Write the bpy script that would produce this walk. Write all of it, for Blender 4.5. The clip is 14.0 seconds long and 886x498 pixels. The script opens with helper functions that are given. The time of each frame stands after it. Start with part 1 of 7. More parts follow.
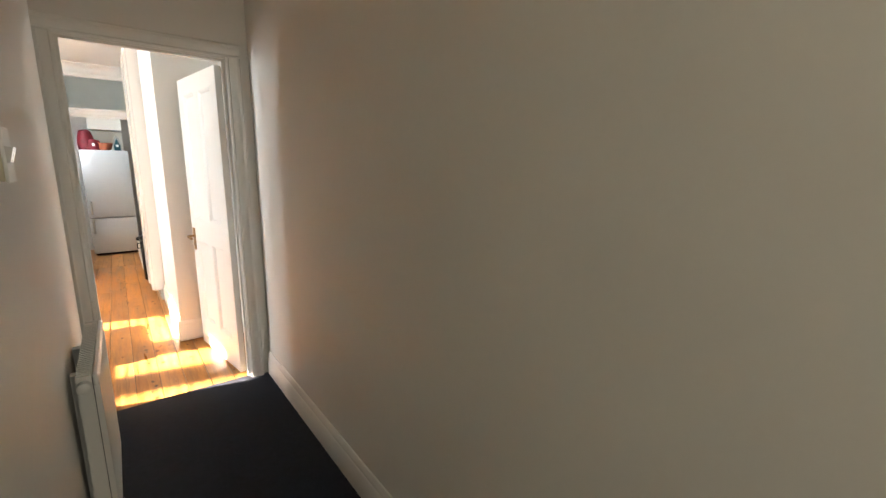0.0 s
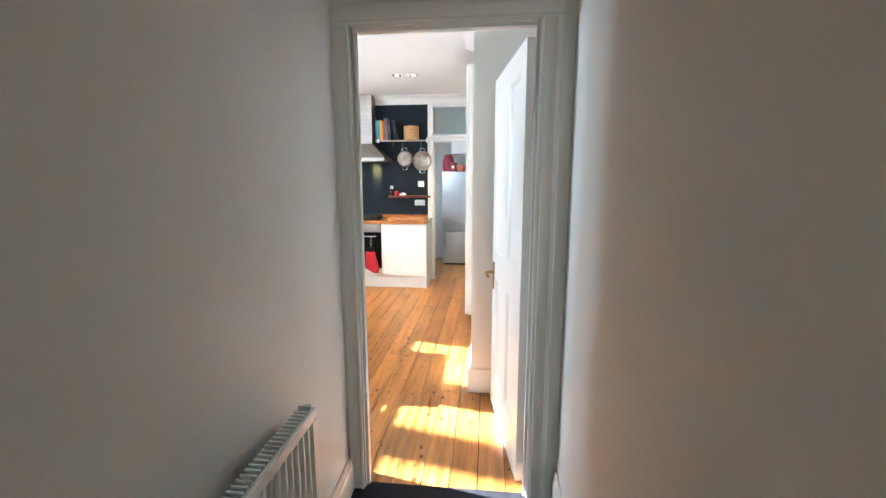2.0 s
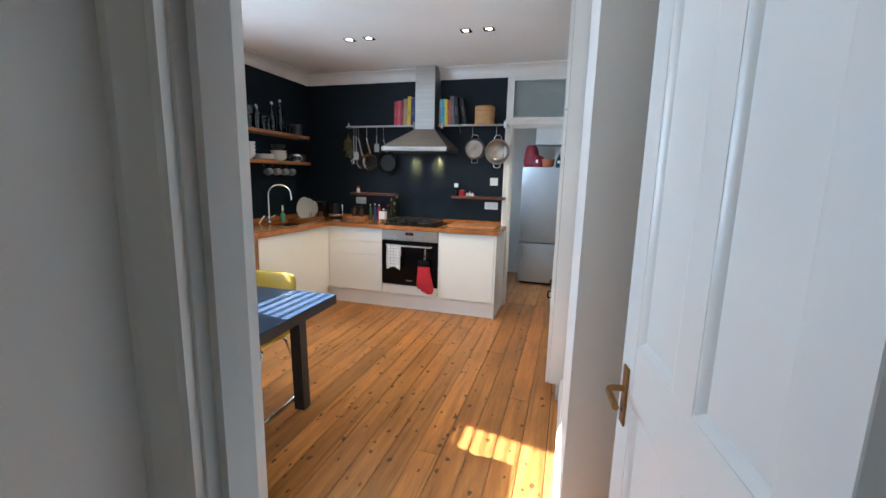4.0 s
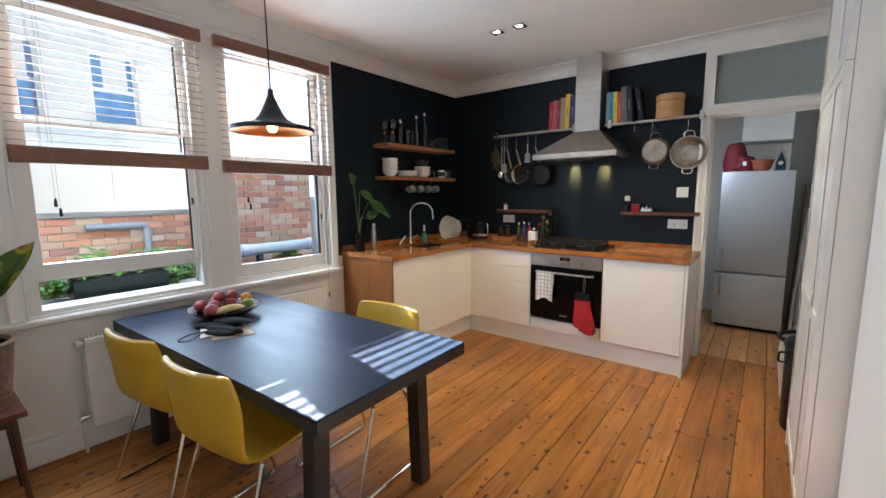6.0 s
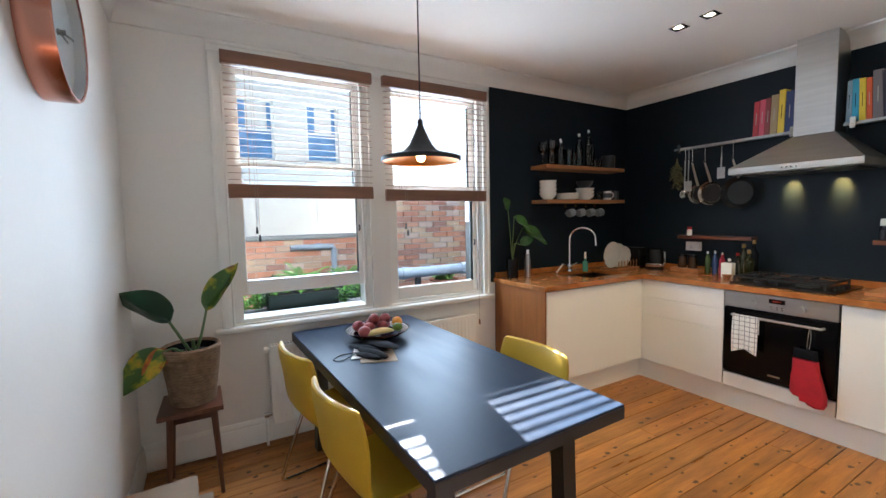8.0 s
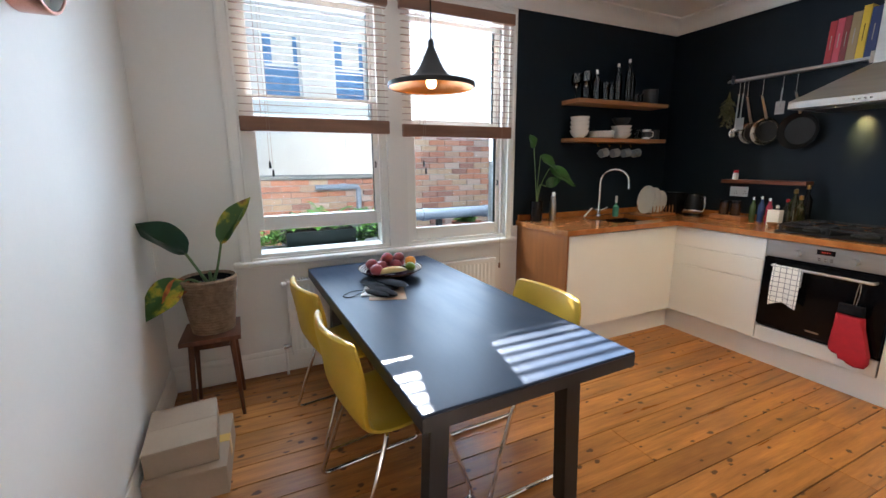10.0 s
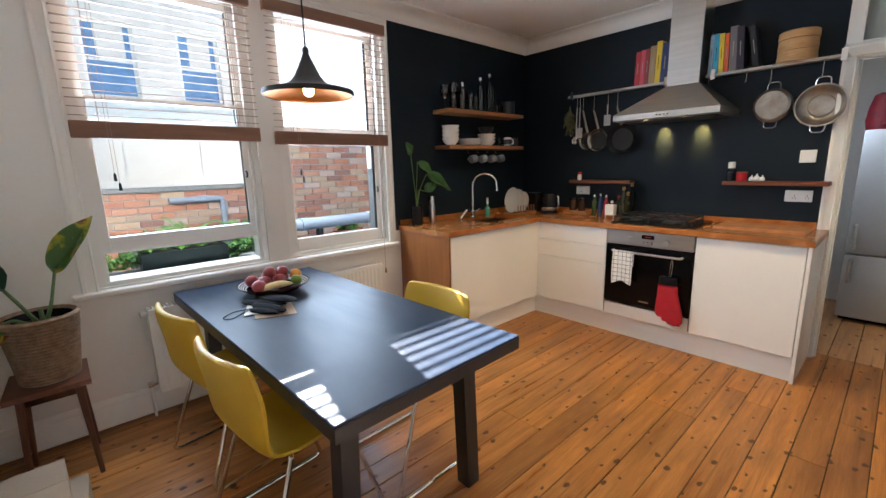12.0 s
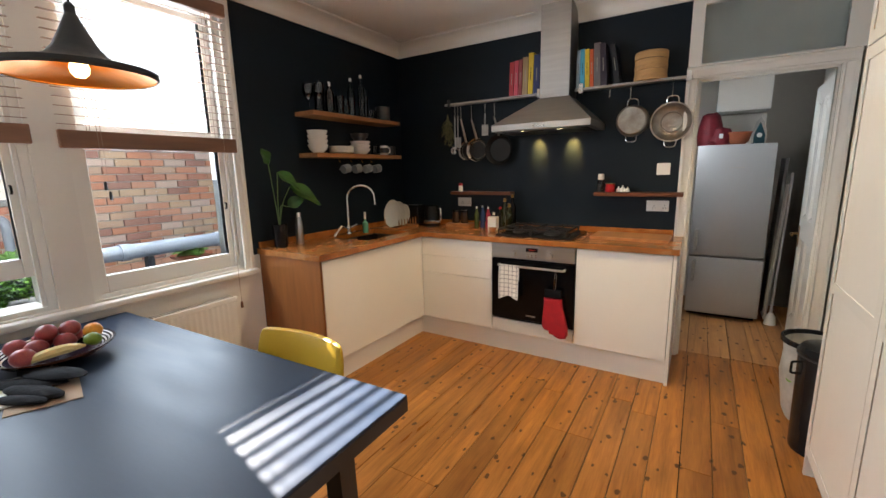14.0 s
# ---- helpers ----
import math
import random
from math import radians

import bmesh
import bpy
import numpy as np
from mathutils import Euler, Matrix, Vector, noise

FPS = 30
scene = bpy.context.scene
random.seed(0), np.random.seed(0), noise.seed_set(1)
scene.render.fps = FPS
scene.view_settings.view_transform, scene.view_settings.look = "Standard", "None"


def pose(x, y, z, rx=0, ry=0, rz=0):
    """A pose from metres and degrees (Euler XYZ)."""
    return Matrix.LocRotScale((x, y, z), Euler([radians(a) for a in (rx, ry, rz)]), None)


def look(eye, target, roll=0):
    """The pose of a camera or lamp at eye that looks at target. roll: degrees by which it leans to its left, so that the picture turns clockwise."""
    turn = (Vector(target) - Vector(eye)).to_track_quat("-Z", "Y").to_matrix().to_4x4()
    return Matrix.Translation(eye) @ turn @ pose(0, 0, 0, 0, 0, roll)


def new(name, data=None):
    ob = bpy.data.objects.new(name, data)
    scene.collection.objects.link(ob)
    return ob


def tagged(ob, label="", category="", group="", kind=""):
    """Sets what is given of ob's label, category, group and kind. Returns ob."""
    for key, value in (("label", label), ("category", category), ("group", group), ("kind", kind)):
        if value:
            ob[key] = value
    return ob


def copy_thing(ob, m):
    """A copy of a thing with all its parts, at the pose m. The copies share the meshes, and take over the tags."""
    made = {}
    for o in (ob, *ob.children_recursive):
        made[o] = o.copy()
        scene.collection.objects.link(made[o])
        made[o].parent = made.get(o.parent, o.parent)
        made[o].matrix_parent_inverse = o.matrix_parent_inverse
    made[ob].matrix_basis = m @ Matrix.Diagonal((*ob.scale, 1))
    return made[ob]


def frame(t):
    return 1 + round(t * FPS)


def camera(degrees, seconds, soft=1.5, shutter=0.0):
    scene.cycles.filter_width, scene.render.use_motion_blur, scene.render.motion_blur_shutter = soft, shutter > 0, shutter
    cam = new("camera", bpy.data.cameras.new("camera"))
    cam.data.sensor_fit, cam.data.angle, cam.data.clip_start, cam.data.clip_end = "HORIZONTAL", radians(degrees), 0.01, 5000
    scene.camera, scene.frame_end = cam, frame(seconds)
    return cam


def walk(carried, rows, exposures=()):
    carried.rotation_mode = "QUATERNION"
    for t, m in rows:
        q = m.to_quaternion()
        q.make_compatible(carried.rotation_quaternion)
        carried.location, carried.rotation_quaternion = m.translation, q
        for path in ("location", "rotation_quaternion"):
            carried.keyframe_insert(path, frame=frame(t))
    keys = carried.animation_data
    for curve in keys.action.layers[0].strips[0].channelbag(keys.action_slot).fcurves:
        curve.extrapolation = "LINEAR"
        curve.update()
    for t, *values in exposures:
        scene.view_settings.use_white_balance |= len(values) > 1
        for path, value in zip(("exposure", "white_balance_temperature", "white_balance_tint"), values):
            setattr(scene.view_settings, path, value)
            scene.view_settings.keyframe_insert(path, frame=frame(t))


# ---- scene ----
cam = camera(93.7, 14.0)
EXPOSURES = [(0.0, 3.0, 6900, 11), (1.0, 3.1, 6250, 7), (2.0, 2.9, 5650, 5), (2.5, 2.65, 5450, 4), (5.0, 1.74, 5300, 8), (6.5, 1.70, 6150, 10), (8.0, 1.70, 5800, 9), (11.0, 1.74, 5850, 10), (12.5, 1.70, 6250, 12), (14.0, 1.60, 6700, 12)]
PATH = [
    (0, (0.274, 0.576, 1.423), (1.483, 2.122, 1.035), 0.7),
    (0.5, (0.4, 0.827, 1.427), (1.223, 2.618, 1.084), 0.5),
    (1, (0.574, 1.071, 1.419), (1.003, 2.999, 1.107), 0.8),
    (1.5, (0.672, 1.327, 1.414), (0.725, 3.3, 1.089), 0.2),
    (2, (0.663, 1.709, 1.422), (0.454, 3.674, 1.108), -0.1),
    (2.2, (0.66, 1.886, 1.435), (0.367, 3.838, 1.115), -1.1),
    (2.5, (0.659, 2.112, 1.425), (0.284, 4.052, 1.116), -0.3),
    (4.8, (0.373, 3.386, 1.453), (-0.347, 5.221, 1.115), 0.0),
    (5, (0.334, 3.439, 1.425), (-0.451, 5.252, 1.111), -0.2),
    (5.5, (0.289, 3.551, 1.419), (-0.706, 5.261, 1.126), -0.4),
    (6, (0.275, 3.687, 1.416), (-0.941, 5.253, 1.152), -0.5),
    (6.5, (0.288, 3.768, 1.429), (-1.118, 5.17, 1.187), -0.8),
    (7, (0.306, 3.808, 1.437), (-1.238, 5.06, 1.219), -1.0),
    (7.5, (0.276, 3.837, 1.446), (-1.372, 4.955, 1.259), -1.0),
    (8, (0.187, 3.884, 1.445), (-1.544, 4.874, 1.293), -1.1),
    (8.2, (0.16, 3.927, 1.436), (-1.598, 4.869, 1.292), -0.7),
    (10.3, (0.16, 4.024, 1.391), (-1.59, 4.879, 0.937), -0.4),
    (10.5, (0.151, 4.014, 1.392), (-1.563, 4.923, 0.908), -0.4),
    (11, (0.153, 4.006, 1.397), (-1.472, 5.059, 0.895), -0.6),
    (11.5, (0.169, 3.983, 1.395), (-1.37, 5.175, 0.939), -1.0),
    (12, (0.172, 3.951, 1.402), (-1.285, 5.264, 1.012), -1.4),
    (12.5, (0.151, 3.931, 1.413), (-1.212, 5.354, 1.072), -1.3),
    (13, (0.117, 3.942, 1.416), (-1.146, 5.458, 1.091), -1.3),
    (13.5, (0.061, 4.048, 1.398), (-1.091, 5.647, 1.062), -1.3),
    (14, (-0.055, 4.259, 1.422), (-1.089, 5.932, 1.057), -1.2),
]
walk(cam, [(t, look(eye, target, roll)) for t, eye, target, roll in PATH], exposures=EXPOSURES)

# ---- world, sun and exposure ----
W, B, S, CEIL = -2.675, 7.74, 3.50, 2.63      # window wall, back wall, near wall, ceiling
SUN_WAY = Vector((1.0, -0.205, -0.63)).normalized()
world = bpy.data.worlds.new("sky")
scene.world = world
world.use_nodes = True
_n = world.node_tree.nodes
_bg = next(n for n in _n if n.type == "BACKGROUND")
_sky = _n.new("ShaderNodeTexSky")
_sky.sky_type, _sky.sun_disc = "NISHITA", False
_sky.sun_elevation = math.asin(-SUN_WAY.z)
_sky.sun_rotation = math.atan2(-SUN_WAY.x, -SUN_WAY.y)
world.node_tree.links.new(_sky.outputs[0], _bg.inputs[0])
_bg.inputs[1].default_value = 0.06


def lamp(name, kind, energy, color, m, **more):
    data = bpy.data.lights.new(name, kind)
    data.energy, data.color = energy, color
    for key, value in more.items():
        if key == "size":
            data.shape, data.size, data.size_y = "RECTANGLE", value[0], value[1]
        elif key == "radius":
            data.shadow_soft_size = value
        elif key == "spot":
            data.spot_size, data.spot_blend = radians(value), 0.9
        elif key == "angle":
            data.angle = radians(value)
    ob = new(name, data)
    ob.matrix_world = m
    return ob


lamp("sun", "SUN", 20.0, (1.0, 0.93, 0.84), Matrix.LocRotScale(None, SUN_WAY.to_track_quat("-Z", "Y"), None), angle=0.5)
# daylight of the open sky above the yard, standing in for it at the two windows
for yc in (4.46, 5.48):
    lamp("sky_light", "AREA", 20.0, (0.74, 0.87, 1.0), look((-3.75, yc, 3.25), (-2.3, yc, 1.2)), size=(0.8, 1.2))
lamp("sky_light", "AREA", 13.0, (0.78, 0.89, 1.0), look((W - 0.17, 5.50, 1.70), (W + 3, 5.50, 1.6)), size=(0.66, 1.3))
lamp("sky_light", "AREA", 12.0, (0.78, 0.89, 1.0), look((W - 0.17, 4.475, 1.70), (W + 3, 4.475, 1.6)), size=(0.70, 1.3))
lamp("utility_daylight", "AREA", 3.6, (0.80, 0.90, 1.0), look((-0.46, 8.35, 1.7), (0.6, 8.5, 1.0)), size=(0.5, 0.9))
# unseen lamp added before the closed end wall to brighten the hall
lamp("hall_daylight", "AREA", 1.4, (0.98, 0.96, 0.86), look((0.55, -0.95, 2.0), (0.55, 2.5, 1.9)), size=(0.7, 1.4))

# ---- materials ----


def material(name, color, rough=0.5, metal=0.0, spread=0.12, scale=6.0, bump=0.05, fine=60.0, stretch=(1, 1, 1), second=None, random_spread=0.0, coat=0.0, trans=0.0, emit=None, power=0.0, alpha=1.0, ior=1.45, amount=0.5, rough_spread=0.08):
    """A procedural surface: two scales of colour change, uneven gloss and fine relief."""
    m = bpy.data.materials.new(name)
    m.use_nodes = True
    nt = m.node_tree
    bsdf = next(n for n in nt.nodes if n.type == "BSDF_PRINCIPLED")
    bsdf.inputs["Roughness"].default_value = rough
    bsdf.inputs["Metallic"].default_value = metal
    bsdf.inputs["Coat Weight"].default_value = coat
    bsdf.inputs["Coat Roughness"].default_value = 0.12
    bsdf.inputs["Transmission Weight"].default_value = trans
    bsdf.inputs["IOR"].default_value = ior
    bsdf.inputs["Alpha"].default_value = alpha
    L = nt.links.new
    coord = nt.nodes.new("ShaderNodeTexCoord")
    mapping = nt.nodes.new("ShaderNodeMapping")
    mapping.inputs["Scale"].default_value = stretch
    L(coord.outputs["Object"], mapping.inputs["Vector"])
    info = nt.nodes.new("ShaderNodeObjectInfo")
    shift = nt.nodes.new("ShaderNodeVectorMath")
    shift.operation = "SCALE"
    shift.inputs[0].default_value = (37.0, 53.0, 71.0)
    L(info.outputs["Random"], shift.inputs["Scale"])
    L(shift.outputs[0], mapping.inputs["Location"])
    big = nt.nodes.new("ShaderNodeTexNoise")
    big.inputs["Scale"].default_value, big.inputs["Detail"].default_value = scale, 5.0
    small = nt.nodes.new("ShaderNodeTexNoise")
    small.inputs["Scale"].default_value, small.inputs["Detail"].default_value = fine, 3.0
    L(mapping.outputs[0], big.inputs["Vector"])
    L(mapping.outputs[0], small.inputs["Vector"])
    mix = nt.nodes.new("ShaderNodeMix")
    mix.data_type = "RGBA"
    c = Vector(color)
    dark = second if second else tuple(c * (1 - spread))
    light = tuple(min(1.0, v) for v in c * (1 + spread)) if not second else color
    mix.inputs["A"].default_value, mix.inputs["B"].default_value = (*dark, 1), (*light, 1)
    add = nt.nodes.new("ShaderNodeMath")
    add.operation = "MULTIPLY_ADD"
    add.inputs[1].default_value = amount
    L(small.outputs["Fac"], add.inputs[0])
    half = nt.nodes.new("ShaderNodeMath")
    half.operation = "MULTIPLY_ADD"
    half.inputs[1].default_value, half.inputs[2].default_value = 2.2, -0.6 - amount / 2
    L(big.outputs["Fac"], half.inputs[0])
    L(half.outputs[0], add.inputs[2])
    add.use_clamp = True
    L(add.outputs[0], mix.inputs["Factor"])
    out = mix.outputs["Result"]
    if random_spread:
        hsv = nt.nodes.new("ShaderNodeHueSaturation")
        ramp = nt.nodes.new("ShaderNodeMapRange")
        ramp.inputs["To Min"].default_value, ramp.inputs["To Max"].default_value = 1 - random_spread, 1 + random_spread
        L(info.outputs["Random"], ramp.inputs["Value"])
        L(ramp.outputs[0], hsv.inputs["Value"])
        L(out, hsv.inputs["Color"])
        out = hsv.outputs[0]
    L(out, bsdf.inputs["Base Color"])
    gloss = nt.nodes.new("ShaderNodeMapRange")
    gloss.inputs["To Min"].default_value, gloss.inputs["To Max"].default_value = max(0.0, rough - rough_spread), min(1.0, rough + rough_spread)
    L(big.outputs["Fac"], gloss.inputs["Value"])
    L(gloss.outputs[0], bsdf.inputs["Roughness"])
    if bump:
        b = nt.nodes.new("ShaderNodeBump")
        b.inputs["Strength"].default_value, b.inputs["Distance"].default_value = bump, 0.01
        L(small.outputs["Fac"], b.inputs["Height"])
        L(b.outputs[0], bsdf.inputs["Normal"])
    if emit:
        bsdf.inputs["Emission Color"].default_value = (*emit, 1)
        bsdf.inputs["Emission Strength"].default_value = power
    m["out"] = out.node.name
    return m


def board_material(name, light, dark, rough):
    """Old varnished pine boards: long grain, many small dark knots, streaks and worn patches."""
    m = material(name, light, rough, second=dark, scale=3.0, fine=14.0, stretch=(9, 0.7, 9), bump=0.10, random_spread=0.16, amount=0.9, rough_spread=0.16)
    nt = m.node_tree
    L = nt.links.new
    bsdf = next(n for n in nt.nodes if n.type == "BSDF_PRINCIPLED")
    mapping = next(n for n in nt.nodes if n.type == "MAPPING")
    out = nt.nodes[m["out"]].outputs[0]

    def over(color, fac):
        nonlocal out
        mix = nt.nodes.new("ShaderNodeMix")
        mix.data_type = "RGBA"
        mix.inputs["B"].default_value = (*color, 1)
        L(fac, mix.inputs["Factor"])
        L(out, mix.inputs["A"])
        out = mix.outputs["Result"]

    def spread(value, lo, hi, to):
        r = nt.nodes.new("ShaderNodeMapRange")
        for key, v in (("From Min", lo), ("From Max", hi), ("To Min", to[0]), ("To Max", to[1])):
            r.inputs[key].default_value = v
        L(value, r.inputs["Value"])
        return r.outputs[0]

    def times(a, b):
        k = nt.nodes.new("ShaderNodeMath")
        k.operation = "MULTIPLY"
        L(a, k.inputs[0])
        L(b, k.inputs[1])
        return k.outputs[0]

    # broad darker wear and long resin streaks
    for scale, stretch, lo, hi, depth in ((1.0, (0.35, 1.6, 1), 0.52, 0.70, 0.55), (2.2, (1.6, 0.55, 1), 0.58, 0.72, 0.6)):
        mp, nz = nt.nodes.new("ShaderNodeMapping"), nt.nodes.new("ShaderNodeTexNoise")
        mp.inputs["Scale"].default_value = stretch
        nz.inputs["Scale"].default_value, nz.inputs["Detail"].default_value = scale, 4.0
        L(mapping.outputs[0], mp.inputs["Vector"])
        L(mp.outputs[0], nz.inputs["Vector"])
        over(tuple(c * 0.42 for c in dark), spread(nz.outputs["Fac"], lo, hi, (0.0, depth)))
    # knots of two sizes, each only in some cells
    for scale, stretch, share, r0, r1 in ((1.8, (0.50, 4.2, 1), 0.60, 0.07, 0.115), (3.2, (0.42, 2.9, 1), 0.66, 0.05, 0.10)):
        mp, vor = nt.nodes.new("ShaderNodeMapping"), nt.nodes.new("ShaderNodeTexVoronoi")
        mp.inputs["Scale"].default_value = stretch
        vor.voronoi_dimensions = "2D"
        vor.inputs["Scale"].default_value = scale
        # knots bend out of round
        wob, bend = nt.nodes.new("ShaderNodeTexNoise"), nt.nodes.new("ShaderNodeMix")
        wob.inputs["Scale"].default_value, wob.inputs["Detail"].default_value = scale * 4.0, 2.0
        bend.data_type, bend.blend_type = "RGBA", "LINEAR_LIGHT"
        bend.inputs["Factor"].default_value = 0.10 / scale
        L(mapping.outputs[0], mp.inputs["Vector"])
        L(mp.outputs[0], wob.inputs["Vector"])
        L(mp.outputs[0], bend.inputs["A"])
        L(wob.outputs["Color"], bend.inputs["B"])
        L(bend.outputs["Result"], vor.inputs["Vector"])
        sep, gate = nt.nodes.new("ShaderNodeSeparateColor"), nt.nodes.new("ShaderNodeMath")
        gate.operation, gate.inputs[1].default_value = "GREATER_THAN", share
        L(vor.outputs["Color"], sep.inputs[0])
        L(sep.outputs[0], gate.inputs[0])
        over((0.050, 0.013, 0.003), times(spread(vor.outputs["Distance"], r0, r1, (0.92, 0.0)), gate.outputs[0]))
    L(out, bsdf.inputs["Base Color"])
    return m


def plain_glass(name, color=(1, 1, 1), rough=0.0, index=1.35):
    """Thin clear pane: mostly lets light straight through, with gloss by Fresnel."""
    m = bpy.data.materials.new(name)
    m.use_nodes = True
    nt = m.node_tree
    nt.nodes.clear()
    out, mix = nt.nodes.new("ShaderNodeOutputMaterial"), nt.nodes.new("ShaderNodeMixShader")
    t, g, f = nt.nodes.new("ShaderNodeBsdfTransparent"), nt.nodes.new("ShaderNodeBsdfGlossy"), nt.nodes.new("ShaderNodeFresnel")
    t.inputs[0].default_value = (*color, 1)
    g.inputs["Roughness"].default_value = rough
    f.inputs[0].default_value = index
    nt.links.new(f.outputs[0], mix.inputs[0])
    nt.links.new(t.outputs[0], mix.inputs[1])
    nt.links.new(g.outputs[0], mix.inputs[2])
    nt.links.new(mix.outputs[0], out.inputs[0])
    return m


PAINT = material("wall_paint", (0.76, 0.735, 0.685), 0.58, spread=0.03, scale=1.3, bump=0.06, fine=45, rough_spread=0.05)
next(n for n in PAINT.node_tree.nodes if n.type == "BSDF_PRINCIPLED").inputs["Specular IOR Level"].default_value = 0.32
CEILING = material("ceiling_paint", (0.84, 0.82, 0.77), 0.8, spread=0.03, scale=1.5, bump=0.04)
GLOSS = material("gloss_woodwork", (0.78, 0.76, 0.71), 0.30, spread=0.015, scale=3, bump=0.03, fine=25, rough_spread=0.03)
NAVY = material("navy_paint", (0.0048, 0.0105, 0.0172), 0.55, spread=0.15, scale=2.0, bump=0.05, fine=40)
next(n for n in NAVY.node_tree.nodes if n.type == "BSDF_PRINCIPLED").inputs["Specular IOR Level"].default_value = 0.3
BOARD = board_material("pine_board", (0.51, 0.214, 0.048), (0.27, 0.100, 0.022), 0.34)
PALEBOARD = board_material("pale_pine_board", (0.56, 0.30, 0.125), (0.40, 0.19, 0.07), 0.5)
GAP = material("floor_gap", (0.012, 0.007, 0.004), 0.9)
CARPET = material("carpet", (0.008, 0.010, 0.020), 1.0, spread=0.4, scale=40, bump=0.6, fine=350)
WORKTOP = material("oiled_worktop", (0.42, 0.17, 0.05), 0.25, second=(0.25, 0.085, 0.022), scale=3, fine=18, stretch=(4, 4, 4), bump=0.05, random_spread=0.18, coat=0.25)
SHELFWOOD = material("shelf_wood", (0.40, 0.19, 0.075), 0.5, second=(0.25, 0.105, 0.04), scale=3, fine=20, stretch=(6, 1, 8), bump=0.08, random_spread=0.1)
DARKWOOD = material("dark_shelf_wood", (0.17, 0.055, 0.022), 0.4, second=(0.09, 0.028, 0.012), scale=3, fine=20, stretch=(1, 6, 8), bump=0.08)
TEAK = material("stool_wood", (0.13, 0.045, 0.02), 0.35, second=(0.07, 0.022, 0.01), scale=4, fine=22, stretch=(2, 8, 2), bump=0.06)
CABINET = material("cabinet_white", (0.80, 0.775, 0.72), 0.22, spread=0.02, scale=2, bump=0.0)
STEEL = material("brushed_steel", (0.52, 0.51, 0.49), 0.32, 1.0, spread=0.08, scale=4, fine=90, stretch=(1, 1, 14), bump=0.03)
FRIDGE = material("fridge_silver", (0.50, 0.51, 0.52), 0.34, 0.15, spread=0.04, scale=2, bump=0.02)
CHROME = material("chrome", (0.75, 0.74, 0.72), 0.10, 1.0, spread=0.04, bump=0.0)
BLACK = material("black_enamel", (0.010, 0.010, 0.011), 0.22, spread=0.2, scale=8, bump=0.02)
next(n for n in BLACK.node_tree.nodes if n.type == "BSDF_PRINCIPLED").inputs["Specular IOR Level"].default_value = 0.25
BLACKGLASS = material("oven_glass", (0.004, 0.004, 0.005), 0.10, spread=0.1, bump=0.0)
next(n for n in BLACKGLASS.node_tree.nodes if n.type == "BSDF_PRINCIPLED").inputs["Specular IOR Level"].default_value = 0.2
IRON = material("cast_iron", (0.010, 0.0095, 0.0095), 0.42, spread=0.25, scale=20, bump=0.15)
next(n for n in IRON.node_tree.nodes if n.type == "BSDF_PRINCIPLED").inputs["Specular IOR Level"].default_value = 0.5
TABLE = material("blue_black_table", (0.019, 0.034, 0.066), 0.42, second=(0.014, 0.027, 0.055), scale=2.5, fine=16, stretch=(1.2, 7, 7), bump=0.012, rough_spread=0.1)
next(n for n in TABLE.node_tree.nodes if n.type == "BSDF_PRINCIPLED").inputs["Specular IOR Level"].default_value = 0.25
TABLELEG = material("black_stained_wood", (0.020, 0.018, 0.018), 0.42, spread=0.2, scale=3, fine=20, stretch=(6, 6, 1), bump=0.04)
YELLOW = material("yellow_leather", (0.50, 0.315, 0.016), 0.46, spread=0.1, scale=4, bump=0.05, fine=160)
LAMPBLACK = material("lamp_black", (0.018, 0.018, 0.017), 0.5, spread=0.25, scale=9, bump=0.1)
GOLD = material("lamp_gold", (0.72, 0.25, 0.03), 0.48, 1.0, spread=0.15, scale=12, bump=0.15, fine=40)
COPPER = material("copper", (0.52, 0.24, 0.17), 0.24, 1.0, spread=0.06, bump=0.02)
BRASS = material("aged_brass", (0.36, 0.21, 0.07), 0.35, 1.0, spread=0.2, scale=20, bump=0.05)
BLIND = material("blind_slat", (0.27, 0.18, 0.13), 0.5, spread=0.15, scale=4, fine=30, stretch=(6, 0.6, 6), bump=0.05)
BLINDRAIL = material("blind_rail", (0.20, 0.095, 0.055), 0.45, spread=0.2, scale=4, fine=30, stretch=(6, 0.6, 6), bump=0.06)
GLASS = plain_glass("window_glass", (0.93, 0.97, 1.0))
CLEAR = plain_glass("drinking_glass", (0.94, 0.96, 0.96), 0.04, 1.5)
FROST = material("frosted_glass", (0.55, 0.60, 0.58), 0.45, spread=0.05, bump=0.1, fine=200, trans=0.75)
ENDWOOD = material("end_panel_wood", (0.29, 0.105, 0.03), 0.32, second=(0.19, 0.066, 0.018), scale=2.5, fine=16, stretch=(7, 7, 0.9), bump=0.05)
WHITE = material("white_ceramic", (0.80, 0.79, 0.75), 0.18, spread=0.03, bump=0.0)
PLASTIC = material("white_plastic", (0.80, 0.79, 0.75), 0.35, spread=0.02, bump=0.0)
GREYCUP = material("grey_cup", (0.16, 0.18, 0.20), 0.3, spread=0.1)
SLATE = material("dark_ceramic", (0.035, 0.037, 0.04), 0.4, spread=0.2)
RENDER = material("white_render", (0.66, 0.64, 0.60), 0.9, spread=0.05, scale=1.2, bump=0.1, fine=40)
MORTAR = material("mortar", (0.46, 0.42, 0.37), 0.95, spread=0.15, scale=6, bump=0.3)
BRICK = material("brick", (0.46, 0.20, 0.13), 0.9, second=(0.36, 0.21, 0.15), scale=9, fine=60, bump=0.3)


